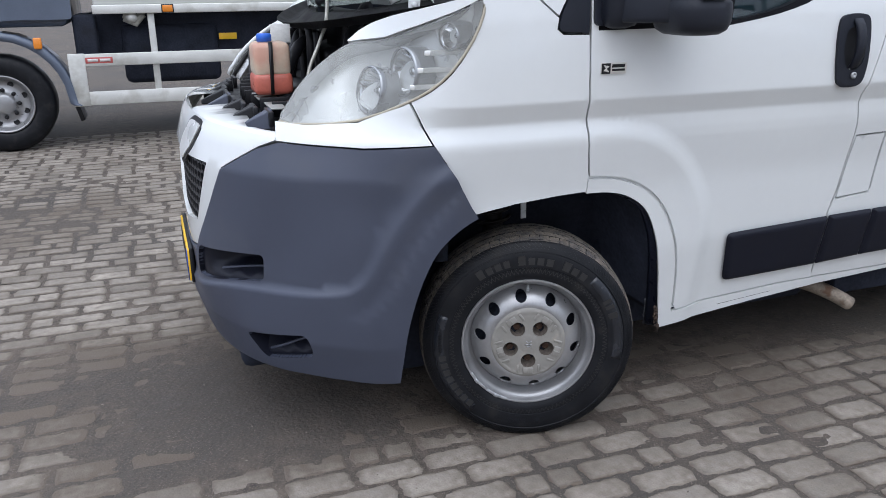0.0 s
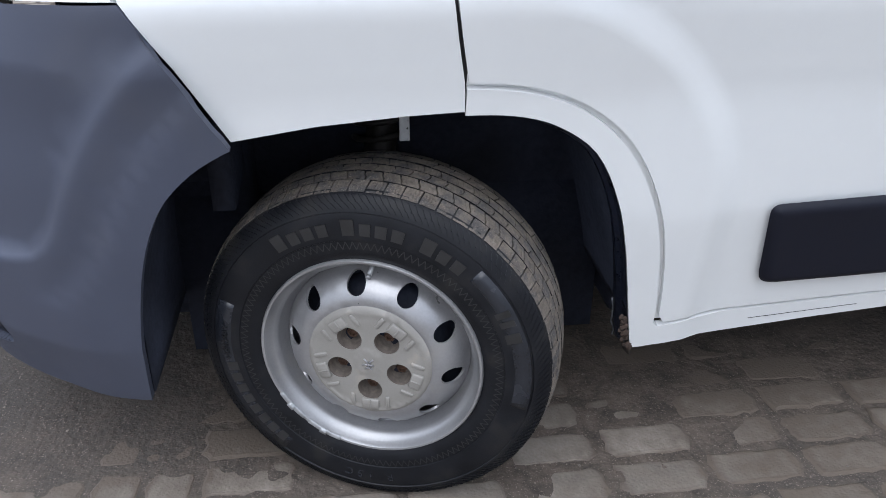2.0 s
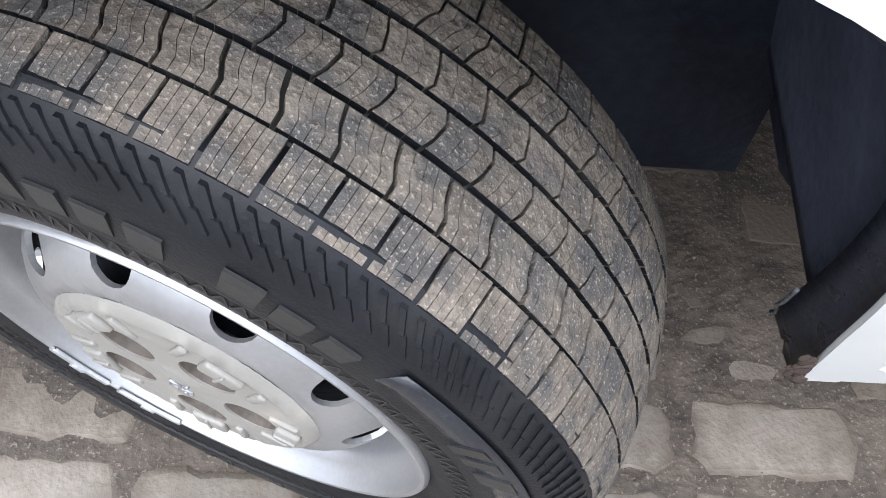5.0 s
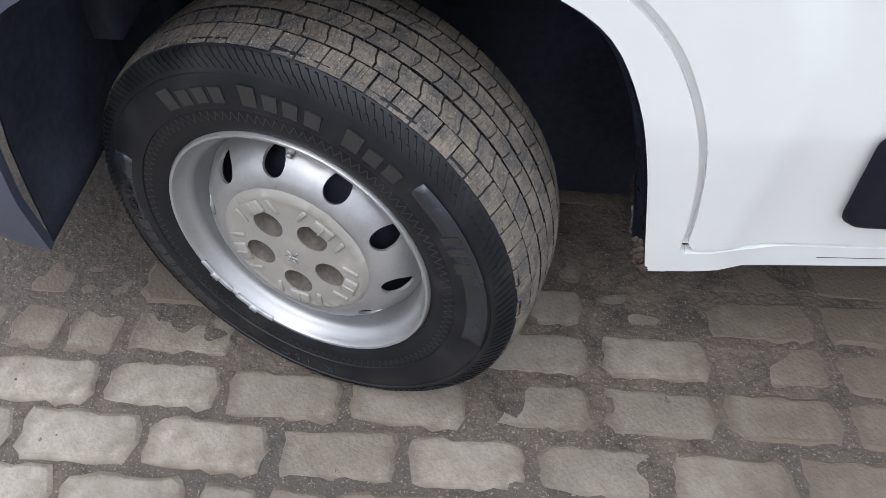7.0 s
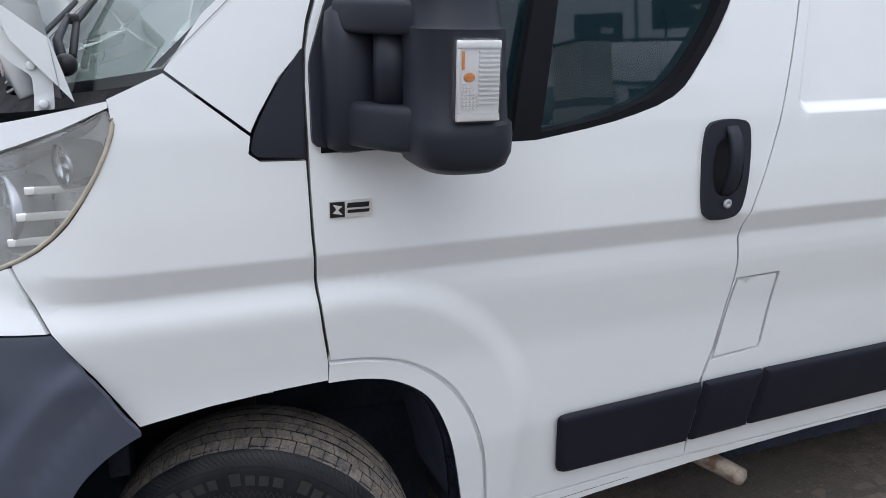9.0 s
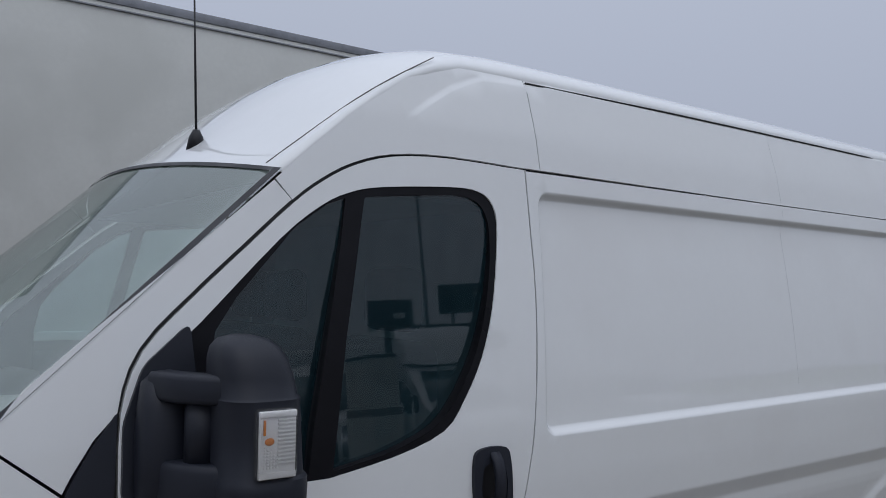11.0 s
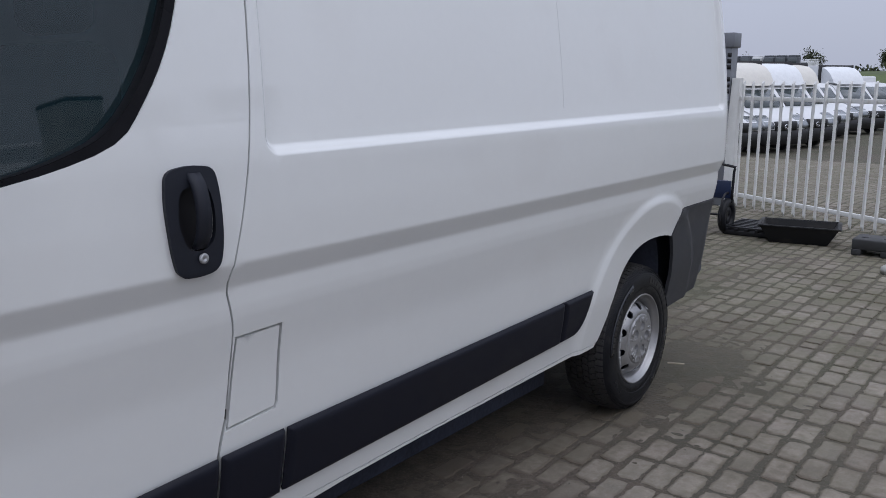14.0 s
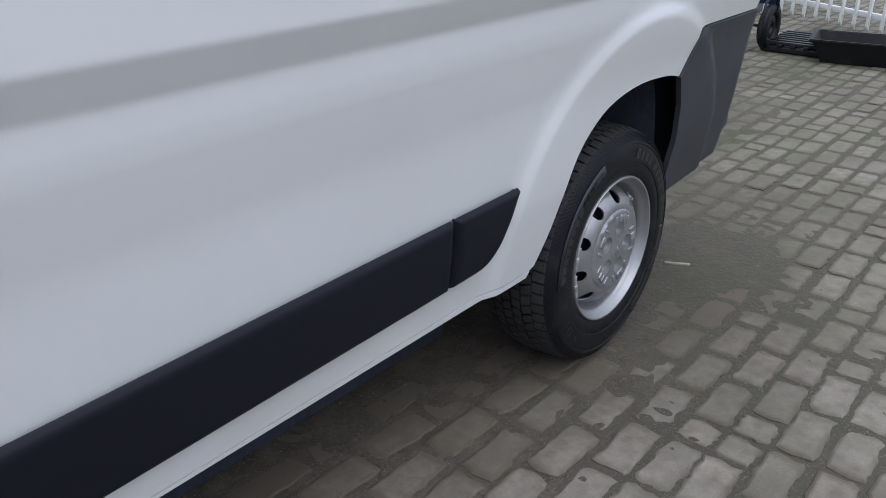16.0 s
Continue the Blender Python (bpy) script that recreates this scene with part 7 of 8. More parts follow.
# cab: side wall cut round the front wheel
cab_o = rounded([(-4.1, 0.55), (-2.95, 0.55), (-2.86, 0.80), (-2.68, 1.02), (-2.45, 1.13), (-2.10, 1.165), (-1.80, 1.165), (-1.585, 1.165), (-1.585, 3.0), (-4.1, 3.0)], 0.04, 3)
sheet_part("cab_side", sheet([(u, z) for u, z in cab_o], lambda u, z: (u, TY + 0.02, z), 0.25, 0.05), SLATE, truck, "slate blue cab side")
bm = bmesh.new()
box(bm, (-4.1, TY + 0.1, 1.1), (-1.64, TY + 2.4, 2.98), 0.05)
part("cab_shell", bm, SLATE, truck)
bm = bmesh.new()
arc = []
for k in range(15):
    t = math.radians(165 - 11.5 * k)
    arc.append((-2.258 + 0.55 * math.cos(t), 0.44 + 0.56 * math.sin(t)))
arc += [(-1.70, 0.42), (-1.67, 0.40)]
a_ = [[bm.verts.new((x, TY - 0.02 + dy, z)) for x, z in arc] for dy in (0.0, 0.40)]
b_ = [[bm.verts.new((-2.258 + (x + 2.258) * 1.12, TY - 0.02 + dy, 0.44 + (z - 0.44) * 1.12)) for x, z in arc] for dy in (0.0, 0.40)]
for k in range(len(arc) - 1):
    for p, q in ((a_[0], a_[1]), (b_[0], b_[1]), (a_[0], b_[0]), (a_[1], b_[1])):
        bm.faces.new((p[k], p[k + 1], q[k + 1], q[k]))
part("mudguard", bm, SLATE, truck, "slate plastic mudguard")
bm = bmesh.new()
box(bm, (-1.93, TY - 0.045, 0.915), (-1.86, TY - 0.018, 1.015), 0.012)
part("side_marker", bm, AMBER, truck)
bm = bmesh.new()
box(bm, (-1.70, TY + 0.05, 0.24), (-1.66, TY + 0.40, 0.50), 0.005)
bmesh.ops.rotate(bm, cent=(-1.68, TY, 0.5), matrix=Matrix.Rotation(radians(-14), 3, "Y"), verts=bm.verts)
part("mud_flap", bm, BLACK, truck)
tw = thing("truck_wheel", "black truck tyre on a silver steel rim", "wheel", (-2.303, TY + 0.03, 0.435))
tw.scale = (0.945, 1.0, 0.945)
bm = bmesh.new()
revolve(bm, [(0.27, 0.02), (0.30, 0.005), (0.36, 0.0), (0.42, 0.008), (0.450, 0.03), (0.462, 0.06), (0.462, 0.25), (0.45, 0.28), (0.36, 0.30), (0.27, 0.29)], 64)
part("tyre", bm, TYRE, tw)
bm = bmesh.new()
revolve(bm, [(0.275, 0.03), (0.272, 0.005), (0.262, 0.004), (0.252, 0.02), (0.235, 0.05), (0.225, 0.09), (0.16, 0.075), (0.10, 0.07), (0.095, 0.03), (0.07, 0.02), (0.001, 0.02)], 48, closed=False)
rim_t = part("rim", bm, SILVER, tw)
for k in range(8):
    a = 2 * math.pi * k / 8
    bm = bmesh.new()
    revolve(bm, [(0.02, 0.08), (0.02, 0.05), (0.012, 0.045), (0.001, 0.045)], 8, closed=False)
    bmesh.ops.translate(bm, verts=bm.verts, vec=(0.13 * math.cos(a), 0, 0.13 * math.sin(a)))
    part("wheel_nut", bm, BLACK, rim_t)
    bm = bmesh.new()
    revolve(bm, [(0.028, 0.078), (0.026, 0.0795), (0.001, 0.0795)], 14, closed=False)
    bmesh.ops.translate(bm, verts=bm.verts, vec=(0.195 * math.cos(a + 0.39), 0, 0.195 * math.sin(a + 0.39)))
    part("rim_hole", bm, BLACK, rim_t)

# ---- gate and things beside it ----
GATE_WHITE = material("gate_paint", (0.68, 0.68, 0.66), 0.45, vary=0.06, scale=8, spots=(0.5, 0.46, 0.40), spot_scale=6, spot_at=(0.62, 0.75))


def gate(label, origin, turn, bars, at_name):
    g = thing(at_name, label, "gate", origin)
    g.rotation_euler = (0, 0, radians(turn))
    L = bars * 0.15 + 0.1
    for z0, z1 in ((0.125, 0.17), (1.265, 1.31)):
        bm = bmesh.new()
        box(bm, (-0.02, -L, z0), (0.02, 0.05, z1), 0.004)
        part("rail", bm, GATE_WHITE, g)
    bm = bmesh.new()
    r = 0.0118
    lo = [bm.verts.new((dx * r, dy * r, 0.035 - 0.02 * dx)) for dx, dy in ((-1, -1), (1, -1), (1, 1), (-1, 1))]
    hi = [bm.verts.new((dx * r, dy * r, 1.485 - 0.03 * (dx < 0))) for dx, dy in ((-1, -1), (1, -1), (1, 1), (-1, 1))]
    bm.faces.new(lo[::-1])
    bm.faces.new(hi)
    for k in range(4):
        bm.faces.new((lo[k], lo[(k + 1) % 4], hi[(k + 1) % 4], hi[k]))
    first = part("bar", bm, GATE_WHITE, g, smooth=False)
    first.location = (-0.034, -0.06, 0)
    for k in range(1, bars):
        o = new("bar", first.data)
        o.parent = g
        o.location = (-0.034, -0.06 - 0.15 * k, 0)
    return g


gate("white steel yard gate of upright bars, closed", (9.90, 1.79, 0), -29.7, 78, "yard_gate")
COLUMN_GREY = material("column_grey", (0.17, 0.18, 0.20), 0.5, metal=0.2, vary=0.08, scale=4)
column = thing("gate_column", "grey metal gate column with capped top and plain dark bars", "gate column", (9.95, 2.04, 0))
bm = bmesh.new()
box(bm, (-0.10, -0.115, 0), (0.10, 0.13, 1.93), 0.01)
part("shaft", bm, COLUMN_GREY, column)
bm = bmesh.new()
box(bm, (-0.12, -0.14, 1.87), (0.12, 0.15, 2.04), 0.012)
part("cap", bm, COLUMN_GREY, column)
bm = bmesh.new()
for k in range(9):
    if k in (3, 7):
        continue
    box(bm, (-0.104, -0.112, 1.76 - k * 0.07), (-0.099, -0.065, 1.81 - k * 0.07))
part("dark_bar", bm, BLACK, column)
white_post = thing("gate_post", "white tapered gate post beside the gate", "post", (9.92, 1.86, 0))
bm = lofted_shell([(0.0, 0, 0.03, 0.07, 0.085), (0.9, 0, 0.02, 0.06, 0.06), (1.52, 0, 0.0, 0.06, 0.05)], 16, 8)
sharpen(bm, 30)
part("post", bm, GATE_WHITE, white_post)
# hand truck
hand_truck = thing("hand_truck", "black hand truck with blue plate and pneumatic wheels", "hand truck", (8.12, 1.43, 0))
for dy in (-0.17, 0.19):
    bm = bmesh.new()
    revolve(bm, [(0.09, -0.02), (0.12, -0.035), (0.155, -0.035), (0.175, -0.015), (0.175, 0.015), (0.155, 0.035), (0.12, 0.035), (0.09, 0.02)], 32)
    revolve(bm, [(0.10, -0.015), (0.06, -0.02), (0.02, -0.02), (0.02, 0.02), (0.10, 0.015)], 24)
    bmesh.ops.translate(bm, verts=bm.verts, vec=(0, dy, 0.175))
    part("wheel", bm, TYRE, hand_truck)
bm = bmesh.new()
tube(bm, smoothed([(0.02, -0.20, 0.30), (0.04, -0.20, 0.60), (0.04, -0.18, 0.66), (0.04, 0.20, 0.66), (0.02, 0.22, 0.3)], False, 3), 0.013, 8)
tube(bm, [(0.0, -0.17, 0.175), (0.0, 0.19, 0.175)], 0.012, 8)
tube(bm, smoothed([(-0.19, -0.17, 0.10), (-0.14, -0.17, 0.36), (0.02, -0.17, 0.40), (0.16, -0.17, 0.30)], False, 3), 0.011, 6)
part("frame", bm, BLACK, hand_truck)
bm = bmesh.new()
box(bm, (0.0, -0.19, 0.34), (0.03, 0.21, 0.52), 0.008)
part("plate", bm, material("navy_plate", (0.006, 0.015, 0.05), 0.4, vary=0.2), hand_truck, "navy blue plate")
# mats, planter, plastic step
mats = thing("rubber_mats", "stack of black rubber grid mats on the paving", "mat", (8.34, 1.06, 0))
for k in range(7):
    bm = bmesh.new()
    box(bm, (-0.30 + k * 0.085, -0.26, 0.06), (-0.26 + k * 0.085, 0.20, 0.085), 0.004)
    part("mat_bar", bm, BLACK, mats)
for k in range(5):
    bm = bmesh.new()
    box(bm, (-0.31, -0.25 + k * 0.10, 0.045), (0.30, -0.21 + k * 0.10, 0.07), 0.004)
    part("mat_bar", bm, BLACK, mats)
bm = bmesh.new()
box(bm, (-0.30, -0.26, 0.0), (0.30, 0.20, 0.05), 0.01)
part("mat_base", bm, BLACK, mats)
BLACK_TUB = material("black_tub_plastic", (0.010, 0.010, 0.011), 0.55, vary=0.25, scale=7, spots=(0.024, 0.022, 0.019), spot_scale=5, spec=0.25)
planter = thing("planter", "empty black plastic trough standing before the gate", "trough", (8.11, 0.56, 0))
planter.rotation_euler = (0, 0, radians(12))
bm = bmesh.new()
ring_at = lambda hx, hy, z: [bm.verts.new((sx * hx, sy * hy, z)) for sx, sy in ((-1, -1), (1, -1), (1, 1), (-1, 1))]
seq = [ring_at(0.16, 0.25, 0.0), ring_at(0.215, 0.335, 0.155), ring_at(0.235, 0.36, 0.157), ring_at(0.235, 0.36, 0.172), ring_at(0.205, 0.325, 0.172), ring_at(0.15, 0.24, 0.012)]
for a_, b_ in zip(seq, seq[1:]):
    for k in range(4):
        bm.faces.new((a_[k], a_[(k + 1) % 4], b_[(k + 1) % 4], b_[k]))
bm.faces.new(seq[0][::-1])
bm.faces.new(seq[-1])
bmesh.ops.bevel(bm, geom=bm.edges[:], offset=0.006, segments=2, affect="EDGES")
sharpen(bm, 40)
part("tub", bm, BLACK_TUB, planter)
step_block = thing("plastic_step", "dark grey plastic kerb step with slots", "kerb step", (7.90, -0.14, 0))
bm = bmesh.new()
box(bm, (-0.15, -0.45, 0.05), (0.15, 0.17, 0.145), 0.012)
for y0 in (-0.45, -0.14, 0.09):
    box(bm, (-0.15, y0, 0.0), (0.15, y0 + 0.08, 0.055), 0.008)
part("block", bm, material("grey_step_plastic", (0.028, 0.029, 0.030), 0.6, vary=0.2, scale=8), step_block)
bm = bmesh.new()
for y0 in (-0.34, -0.12, 0.06):
    box(bm, (-0.05, y0, 0.143), (0.05, y0 + 0.06, 0.148), 0.002)
part("slot", bm, BLACK, step_block)
disc_base = thing("post_base", "pale round concrete post base lying on the paving", "post base", (7.20, -0.44, 0))
bm = bmesh.new()
revolve(bm, [(0.001, 0.0), (0.13, 0.0), (0.13, 0.04), (0.11, 0.055), (0.05, 0.06), (0.04, 0.055), (0.001, 0.055)], 32, closed=False)
bmesh.ops.rotate(bm, cent=(0, 0, 0), matrix=Matrix.Rotation(radians(90), 3, "X"), verts=bm.verts)
part("base", bm, material("pale_concrete", (0.30, 0.295, 0.27), 0.85, vary=0.12, bump=0.001), disc_base)
# the white post close to the camera's way
near_post = thing("entrance_post", "white painted entrance post with dark cap", "post", (1.602, -1.462, 0))
bm = lofted_shell([(0.0, 0.0, 0.0, 0.079, 0.124), (1.41, 0.0, 0.0, 0.078, 0.122)], 20, 14)
sharpen(bm, 30)
CREAM_POST = material("cream_post_paint", (0.60, 0.59, 0.55), 0.6, vary=0.06, scale=4, spots=(0.48, 0.45, 0.40), spot_scale=5)
part("shaft", bm, CREAM_POST, near_post)
bm = lofted_shell([(1.44, 0.0, 0.0, 0.074, 0.118), (1.66, 0.0, 0.0, 0.072, 0.116)], 20, 14)
sharpen(bm, 30)
part("head", bm, CREAM_POST, near_post)
bm = lofted_shell([(1.41, 0.0, 0.0, 0.078, 0.122), (1.442, 0.0, 0.0, 0.078, 0.122)], 20, 14)
sharpen(bm, 30)
part("collar", bm, material("collar_brown", (0.16, 0.14, 0.115), 0.7, vary=0.2), near_post)
bm = lofted_shell([(1.66, 0.0, 0.0, 0.075, 0.119), (1.675, 0.0, 0.0, 0.072, 0.116)], 20, 14)
part("cap", bm, BLACK, near_post)

# ---- parked vans beyond the gate, and reflected ones behind the camera ----
FAR_WHITE = material("far_white_paint", (0.60, 0.61, 0.62), 0.4, vary=0.04, scale=1)
FAR_BLACK = material("far_black_plastic", (0.02, 0.02, 0.022), 0.55, vary=0.2)
FAR_GLASS = material("far_glass", (0.055, 0.07, 0.075), 0.06, vary=0.1, spec=1.0)
FAR_LAMP = material("far_lamp", (0.26, 0.28, 0.30), 0.12, metal=0.5)


def prism(bm, side, y0, y1, inset=0.06, ends=0.965):
    """Extrudes a side outline in (x, z) across y, narrowing the edges a little."""
    rows_ = []
    for y, s in ((y0, ends), (y0 + inset, 1.0), (y1 - inset, 1.0), (y1, ends)):
        cx, cz = sum(p[0] for p in side) / len(side), sum(p[1] for p in side) / len(side)
        rows_.append([bm.verts.new((cx + (x - cx) * s, y, cz + (z - cz) * s)) for x, z in side])
    n_ = len(side)
    for a_, b_ in zip(rows_, rows_[1:]):
        for k in range(n_):
            bm.faces.new((a_[k], a_[(k + 1) % n_], b_[(k + 1) % n_], b_[k]))
    bm.faces.new(rows_[0][::-1])
    bm.faces.new(rows_[-1])


def parked_van(label, box_body=False, fairing=(0.62, 0.60, 0.55)):
    """Faces +x, nose at x = 0, middle at y = 0."""
    v = thing("parked_van", label, "van", group="vans parked beyond the gate")
    bm = bmesh.new()
    prism(bm, [(0.0, 0.62), (0.02, 0.92), (-0.08, 1.06), (-0.38, 1.22), (-0.90, 1.40), (-1.55, 2.10), (-1.78, 2.22), (-2.5, 2.28), (-2.5, 0.45), (-0.05, 0.45)], -1.0, 1.0, 0.12)
    sharpen(bm, 35)
    part("cab", bm, FAR_WHITE, v)
    bm = bmesh.new()
    if box_body:
        box(bm, (-6.0, -1.08, 0.95), (-2.35, 1.08, 3.02), 0.03)
    else:
        box(bm, (-5.8, -0.99, 0.45), (-2.3, 0.99, 2.55), 0.10, 3)
    part("load_body", bm, FAR_WHITE, v)
    if box_body:
        bm = bmesh.new()
        prism(bm, [(-1.50, 2.18), (-1.58, 2.36), (-1.74, 2.62), (-1.95, 2.82), (-2.16, 2.94), (-2.33, 2.98), (-2.33, 2.16)], -0.98, 0.98, 0.34, 0.86)
        sharpen(bm, 40)
        part("roof_fairing", bm, material("fairing_paint", fairing, 0.45, vary=0.05), v)
        bm = bmesh.new()
        box(bm, (-2.36, -1.10, 0.95), (-2.30, 1.10, 3.04), 0.01)
        part("front_frame", bm, FAR_BLACK, v)
    bm = bmesh.new()
    prism(bm, [(0.04, 0.28), (0.05, 0.68), (0.0, 0.80), (-0.25, 0.78), (-0.40, 0.30)], -1.0, 1.0, 0.1)
    part("bumper", bm, FAR_BLACK, v)
    bm = bmesh.new()
    prism(bm, [(0.045, 0.74), (0.045, 0.98), (0.01, 1.04), (-0.05, 1.04), (-0.05, 0.74)], -0.48, 0.48, 0.05)
    part("grille", bm, FAR_BLACK, v)
    bm = bmesh.new()
    revolve(bm, [(0.09, 0.0), (0.075, -0.01), (0.07, 0.0), (0.085, 0.012)], 20)
    for a in (90, 210, 330):
        tube(bm, [(0, 0, 0), (0.075 * math.cos(radians(a)), 0, 0.075 * math.sin(radians(a)))], 0.01, 5)
    bmesh.ops.transform(bm, matrix=Matrix.Translation((0.055, 0, 0.86)) @ Matrix.Rotation(radians(90), 4, "Z"), verts=bm.verts)
    part("round_emblem", bm, CHROME, v)
    bm = bmesh.new()
    q = [bm.verts.new(p) for p in ((-0.95, -0.86, 1.456), (-0.95, 0.86, 1.456), (-1.50, 0.78, 2.045), (-1.50, -0.78, 2.045))]
    bm.faces.new(q)
    bmesh.ops.translate(bm, verts=bm.verts, vec=(0.014, 0, 0.012))
    bmesh.ops.solidify(bm, geom=bm.faces[:], thickness=0.01)
    part("windscreen", bm, FAR_GLASS, v)
    for s in (-1, 1):
        bm = bmesh.new()
        side = [(-1.15, 1.33), (-1.68, 1.86), (-1.85, 1.92), (-2.28, 1.94), (-2.32, 1.36)]
        a_ = [bm.verts.new((x, s * 1.004, z)) for x, z in side]
        b_ = [bm.verts.new((x, s * 0.96, z)) for x, z in side]
        bm.faces.new(a_)
        bm.faces.new(b_[::-1])
        for k in range(5):
            bm.faces.new((a_[k], b_[k], b_[(k + 1) % 5], a_[(k + 1) % 5]))
        part("side_window", bm, FAR_GLASS, v)
        bm = bmesh.new()
        prism(bm, [(0.035, 0.80), (0.045, 0.92), (-0.10, 1.075), (-0.40, 1.235), (-0.42, 1.12), (-0.12, 0.82)], s * 0.76 - 0.24, s * 0.76 + 0.245, 0.08)
        part("headlight", bm, FAR_LAMP, v)
        bm = bmesh.new()
        box(bm, (-1.28, s * 1.10 - 0.12, 1.30), (-1.16, s * 1.10 + 0.12, 1.62), 0.04)
        part("mirror", bm, FAR_BLACK, v)
        for x in (-0.95, -4.4):
            bm = bmesh.new()
            revolve(bm, [(0.2, 0.0), (0.34, 0.0), (0.34, 0.2), (0.2, 0.2)], 24)
            revolve(bm, [(0.2, 0.03), (0.001, 0.03)], 24, closed=False)
            if s > 0:
                bmesh.ops.rotate(bm, cent=(0, 0, 0), matrix=Matrix.Rotation(math.pi, 3, "Z"), verts=bm.verts)
            bmesh.ops.translate(bm, verts=bm.verts, vec=(x, s * 1.012, 0.34))
            part("wheel", bm, FAR_BLACK, v)
    return v


van_a = parked_van("white panel van with black bumper, parked beyond the gate")
van_b = parked_van("white box van with cream roof fairing, parked beyond the gate", True)
van_c = parked_van("white box van with pale roof fairing, parked beyond the gate", True, (0.70, 0.72, 0.74))
turn_v = -117
dip = lambda x: -0.058 * min(15.0, max(0.0, x - 11.0)) - 0.004
row = ((26.07, 7.33), (28.28, 6.48), (30.74, 6.13), (33.85, 6.4), (36.88, 6.63), (40.26, 6.07), (43.8, 5.65))
row_at = lambda k: pose(*row[k], dip(row[k][0]), 0, 0, turn_v)
van_a.matrix_basis = row_at(0)
van_b.matrix_basis = row_at(1)
van_c.matrix_basis = row_at(2)
for src, k in ((van_b, 3), (van_a, 4), (van_c, 5), (van_a, 6)):
    copy_thing(src, row_at(k))
copy_thing(van_b, pose(row[0][0] - 2.15, row[0][1] + 1.1, dip(row[0][0] - 2.15), 0, 0, turn_v))
# seen only as reflections in the van's flank and glass
copy_thing(van_a, pose(5.0, -9.0, 0, 0, 0, 120))
copy_thing(van_c, pose(9.0, -9.5, 0, 0, 0, 100))
copy_thing(van_a, pose(14.0, -9.5, 0, 0, 0, 95))

# flood light mast
mast = thing("light_mast", "tall grey floodlight mast in the yard", "light mast", (26.9, -36.7, -0.874))
bm = bmesh.new()
tube(bm, [(0, 0, 0), (0, 0, 15.9)], 0.16, 10, r2=0.08)
part("pole", bm, COLUMN_GREY, mast)
for k in range(6):
    a = k * math.pi / 3
    bm = bmesh.new()
    box(bm, (0.45 * math.cos(a) - 0.25, 0.45 * math.sin(a) - 0.2, 15.6), (0.45 * math.cos(a) + 0.25, 0.45 * math.sin(a) + 0.2, 15.85), 0.03)
    tube(bm, [(0, 0, 15.7), (0.45 * math.cos(a), 0.45 * math.sin(a), 15.7)], 0.04, 6)
    part("floodlight", bm, COLUMN_GREY, mast)

BOARD = material("dark_board", (0.020, 0.024, 0.030), 0.5, vary=0.12, scale=2)


def billboard(label, at, turn, wide, z0, z1):
    b = thing("billboard", label, "billboard", at, group="dark boards behind the gate")
    b.rotation_euler = (0, 0, radians(turn))
    bm = bmesh.new()
    box(bm, (-wide / 2, -0.05, z0), (wide / 2, 0.05, z1), 0.01)
    part("board", bm, BOARD, b)
    bm = bmesh.new()
    box(bm, (0.05, 0.05, z0 + 0.55 * (z1 - z0)), (0.38, 0.058, z0 + 0.68 * (z1 - z0)))
    part("small_label", bm, FAR_WHITE, b, "small plain white label")
    for x in (-wide * 0.3, wide * 0.3):
        bm = bmesh.new()
        box(bm, (x - 0.05, -0.11, 0), (x + 0.05, -0.05, z0 + 0.3), 0.006)
        part("post", bm, COLUMN_GREY, b)


billboard("dark board on two posts, behind the gate", (11.6, -16.8, dip(11.6)), 20, 1.25, 3.2, 4.35)
billboard("wide dark board on two posts, behind the gate", (13.5, -15.6, dip(13.5)), 25, 1.85, 3.95, 4.75)

# ---- distance: dike, hedge, trees, low long building ----
GRASS = material("dike_grass", (0.075, 0.10, 0.035), 0.95, vary=0.3, scale=0.3, fine=5, spots=(0.10, 0.10, 0.05), spot_scale=0.1)
prof_ = [(105, -2.6), (116, 2.1), (122, 2.6), (140, 2.4), (155, -2.6)]
rows_ = []
for k in range(41):
    y = -160 + k * 10
    rows_.append([Vector((x + 6 * math.sin(y * 0.02), y, z + 0.12 * math.sin(y * 0.11))) for x, z in prof_])
link_mesh("dike", loft(rows_), GRASS)
tagged(bpy.data.objects["dike"], "long low grassy dike on the horizon", "dike", kind="structure")
LEAF = material("far_leaves", (0.055, 0.065, 0.032), 0.9, vary=0.35, scale=0.8, fine=6, random_tint=0.3, island=True)
BARK = material("far_bark", (0.05, 0.042, 0.035), 0.9, vary=0.3)


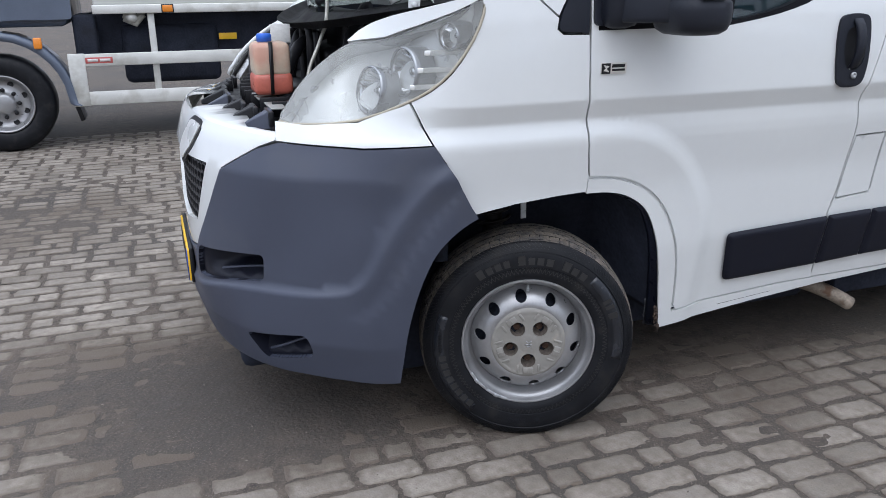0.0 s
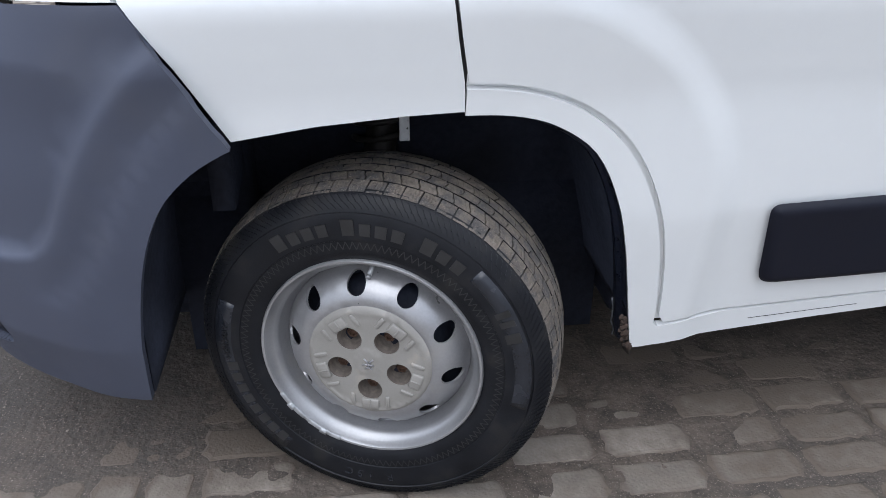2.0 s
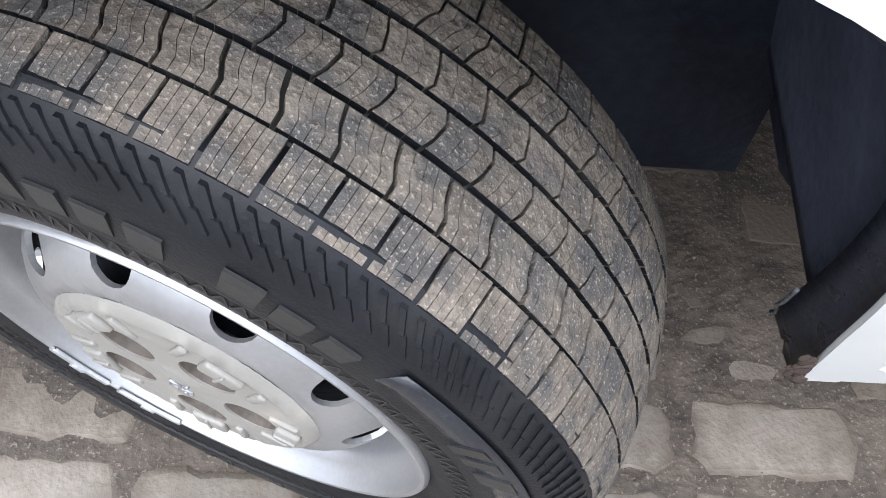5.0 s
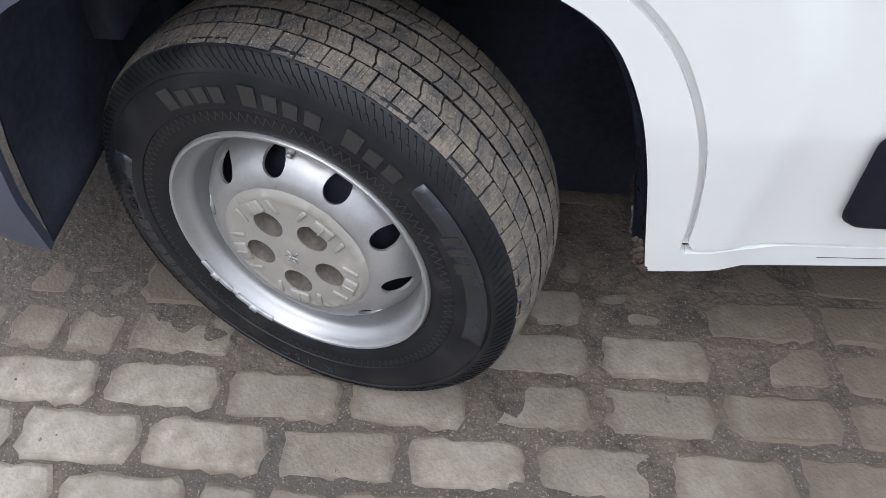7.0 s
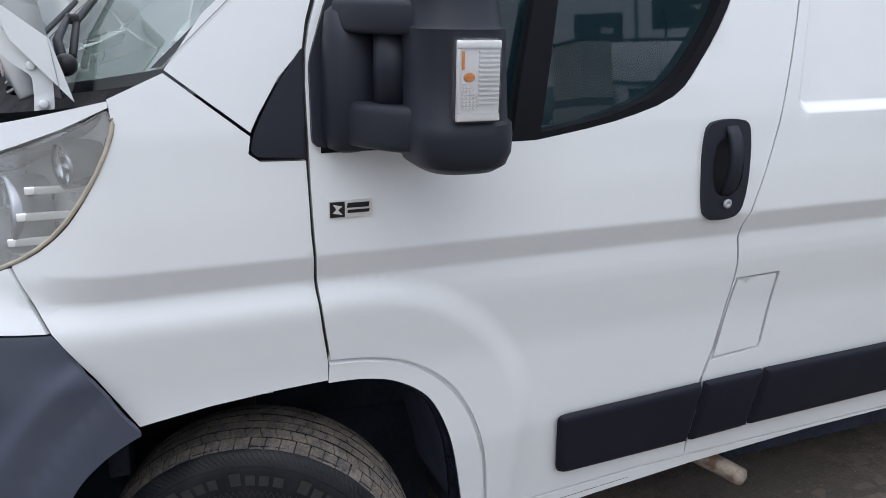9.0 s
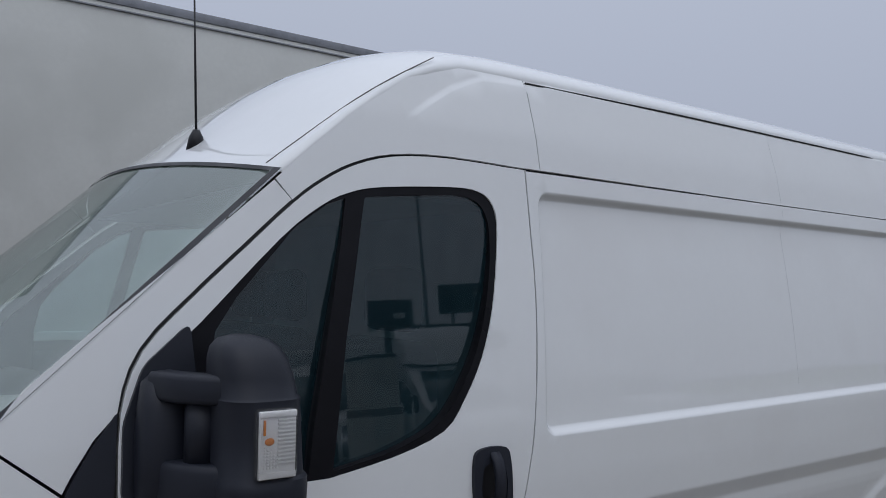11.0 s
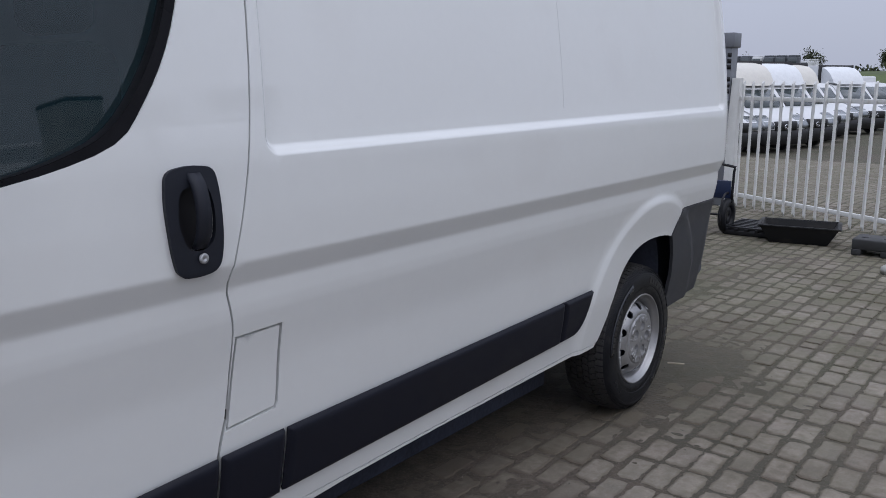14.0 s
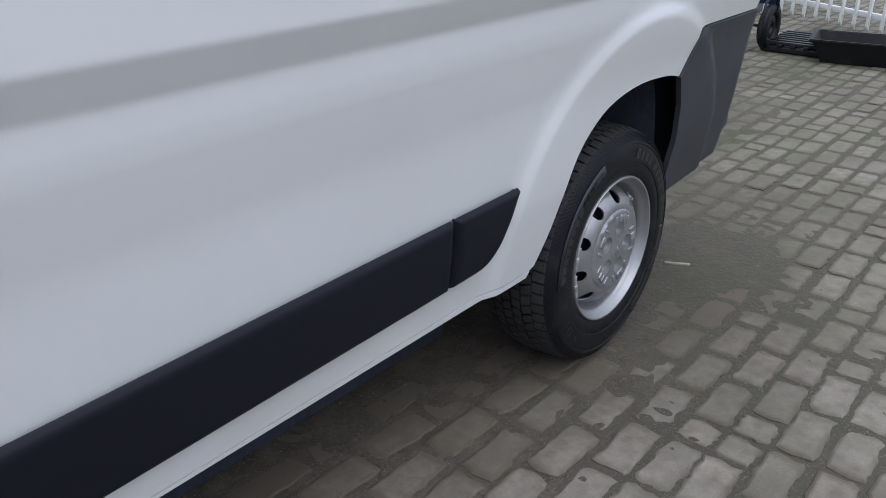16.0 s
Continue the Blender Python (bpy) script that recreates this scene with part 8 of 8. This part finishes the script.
def far_tree(label, at, height, spread, seed):
    rnd = random.Random(seed)
    t_ = thing("tree", label, "tree", at, group="trees on the horizon")
    bm = bmesh.new()
    tube(bm, [(0, 0, 0), (0.1, 0, height * 0.4), (0.0, 0.1, height * 0.8)], 0.22, 7, r2=0.06)
    tips = []
    for k in range(11):
        a, h = rnd.uniform(0, 6.28), rnd.uniform(0.3, 0.7) * height
        tip = Vector((math.cos(a) * spread * rnd.uniform(0.4, 0.9), math.sin(a) * spread * rnd.uniform(0.4, 0.9), min(height, h + rnd.uniform(0.2, 0.4) * height)))
        tube(bm, [(0, 0, h), tip * 0.55 + Vector((0, 0, h * 0.45)), tip], 0.09, 5, r2=0.02)
        tips.append(tip)
    part("trunk", bm, BARK, t_)
    bm = bmesh.new()
    for k in range(1500):
        c = rnd.choice(tips) * rnd.uniform(0.7, 1.05) + Vector([rnd.gauss(0, spread * 0.22) for _ in range(3)])
        c.z = max(height * 0.25, c.z)
        s = rnd.uniform(0.05, 0.15)
        m = Matrix.Translation(c) @ Euler([rnd.uniform(0, 6.28) for _ in range(3)]).to_matrix().to_4x4()
        bm.faces.new([bm.verts.new(m @ Vector(p)) for p in ((-s, -s * 0.5, 0), (s, -s * 0.4, 0.05), (s * 0.7, s * 0.6, 0), (-s * 0.6, s * 0.5, 0.05))])
    part("crown", bm, LEAF, t_, smooth=False)["kind"] = "stuff"
    return t_


for k, (x, y, h, s) in enumerate(((128, 12, 6.5, 3.0), (131, 7, 7.2, 3.4), (126, -1, 5.5, 3.0), (133, -10, 7.0, 3.6), (127, -18, 6.0, 3.2), (130, 22, 5.5, 3.0), (129, 32, 6.0, 3.4), (127, -30, 6.5, 3.4), (131, 44, 5.5, 3.2))):
    far_tree("small leafy tree on the dike", (x, y, 2.2), h * 0.55, s * 0.5, 40 + k)
bm = bmesh.new()
rnd = random.Random(8)
for k in range(14000):
    y = rnd.uniform(-120, 150)
    x = 126 + rnd.uniform(-2, 3) + 6 * math.sin(y * 0.02)
    z = 2.2 + abs(rnd.gauss(0, 0.42)) * (1.0 + 0.5 * math.sin(y * 0.35))
    s = rnd.uniform(0.12, 0.34)
    m = Matrix.Translation((x, y, z)) @ Euler([rnd.uniform(0, 6.28) for _ in range(3)]).to_matrix().to_4x4()
    bm.faces.new([bm.verts.new(m @ Vector(p)) for p in ((-s, -s * 0.6, 0), (s, -s * 0.4, 0), (s * 0.8, s * 0.6, 0), (-s * 0.6, s * 0.5, 0))])
hedge = link_mesh("hedge", bm, LEAF, None, "", False)
tagged(hedge, "dark leafy hedge along the dike", "hedge", kind="stuff")
long_trailer = thing("parked_trailer", "long grey trailer parked far off", "trailer", (72, 8.0, -0.874))
bm = bmesh.new()
box(bm, (0, -16, 0.0), (2.5, 2, 3.0), 0.05)
part("body", bm, material("trailer_grey", (0.30, 0.33, 0.37), 0.6, vary=0.1, scale=0.5), long_trailer)
for k in range(6):
    bm = bmesh.new()
    box(bm, (-0.02, -15.5 + k * 2.9, 1.6), (0.05, -13.4 + k * 2.9, 2.5), 0.02)
    part("window", bm, FAR_GLASS, long_trailer)
CAB_GREY = material("far_cab_grey", (0.085, 0.095, 0.11), 0.5, vary=0.15, scale=0.4)


def far_truck(label, paint):
    """A truck cab far off on the dike, facing the yard (-x)."""
    f_ = thing("far_truck", label, "truck", group="trucks on the horizon")
    bm = bmesh.new()
    box(bm, (0, -0.72, 0.5), (2.0, 0.72, 2.5), 0.12)
    box(bm, (0.3, -0.68, 2.45), (2.0, 0.68, 2.75), 0.1)
    part("cab", bm, paint, f_)
    bm = bmesh.new()
    box(bm, (-0.03, -0.60, 1.5), (0.05, 0.60, 2.25), 0.03)
    part("windscreen", bm, FAR_GLASS, f_)
    bm = bmesh.new()
    box(bm, (-0.04, -0.66, 0.0), (2.0, 0.66, 0.75), 0.05)
    part("bumper", bm, FAR_BLACK, f_)
    return f_


dark_truck = far_truck("dark grey truck cab far off on the dike", CAB_GREY)
pale_truck = far_truck("white truck cab far off on the dike", FAR_WHITE)
dark_truck.matrix_basis = pose(128, 43.2, 2.4)
for k in range(1, 6):
    copy_thing(dark_truck if k != 2 else pale_truck, pose(128, 43.2 - 1.72 * k, 2.4))
pale_truck.matrix_basis = pose(127, 32.6, 1.75, 0, 0, -35)

# ---- small litter on the paving ----
chip = thing("wood_chip", "pale splinter of wood lying on the sand", "wood chip", (4.13, 0.10, 0.004))
bm = bmesh.new()
box(bm, (-0.045, -0.006, -0.006), (0.045, 0.006, 0.006), 0.002)
bmesh.ops.rotate(bm, cent=(0, 0, 0), matrix=Matrix.Rotation(radians(-62), 3, "Z"), verts=bm.verts)
part("splinter", bm, material("pale_wood", (0.30, 0.26, 0.20), 0.8, vary=0.15), chip)

# loose grit on the sand
rnd = random.Random(31)
grit_v, grit_f = [], []
for k in range(2600):
    x, y = rnd.uniform(-1.9, 5.2), rnd.uniform(-1.25, 0.75)
    weight = sum(a_ * math.exp(-(((x - cx) / rx) ** 2 + ((y - cy) / ry) ** 2)) for cx, cy, rx, ry, a_ in PATCHES)
    if rnd.random() > 0.25 + 1.8 * weight:
        continue
    s = rnd.choice((0.0012, 0.0016, 0.002, 0.0025, 0.0038)) * rnd.uniform(0.8, 1.2)
    z = float(sand_height(np.array(x), np.array(y)))
    z = max(z, 0.0 if rnd.random() < 0.5 else z) + s * 0.4
    base_ = len(grit_v)
    grit_v += [(x + s * dx * rnd.uniform(0.7, 1.3), y + s * dy * rnd.uniform(0.7, 1.3), z + s * dz * 0.7) for dx, dy, dz in ((1, 0, 0), (0, 1, 0), (-1, 0, 0), (0, -1, 0), (0, 0, 1), (0, 0, -1))]
    grit_f += [[base_ + i for i in f_] for f_ in ((0, 1, 4), (1, 2, 4), (2, 3, 4), (3, 0, 4), (1, 0, 5), (2, 1, 5), (3, 2, 5), (0, 3, 5))]
me = bpy.data.meshes.new("grit")
me.from_pydata(grit_v, [], grit_f)
me.materials.append(material("grit_stone", (0.15, 0.13, 0.105), 0.9, vary=0.3, scale=60, random_tint=0.45, island=True))
grit = tagged(new("grit", me), "loose grit and small stones on the sand", kind="stuff")
grit.parent = ground
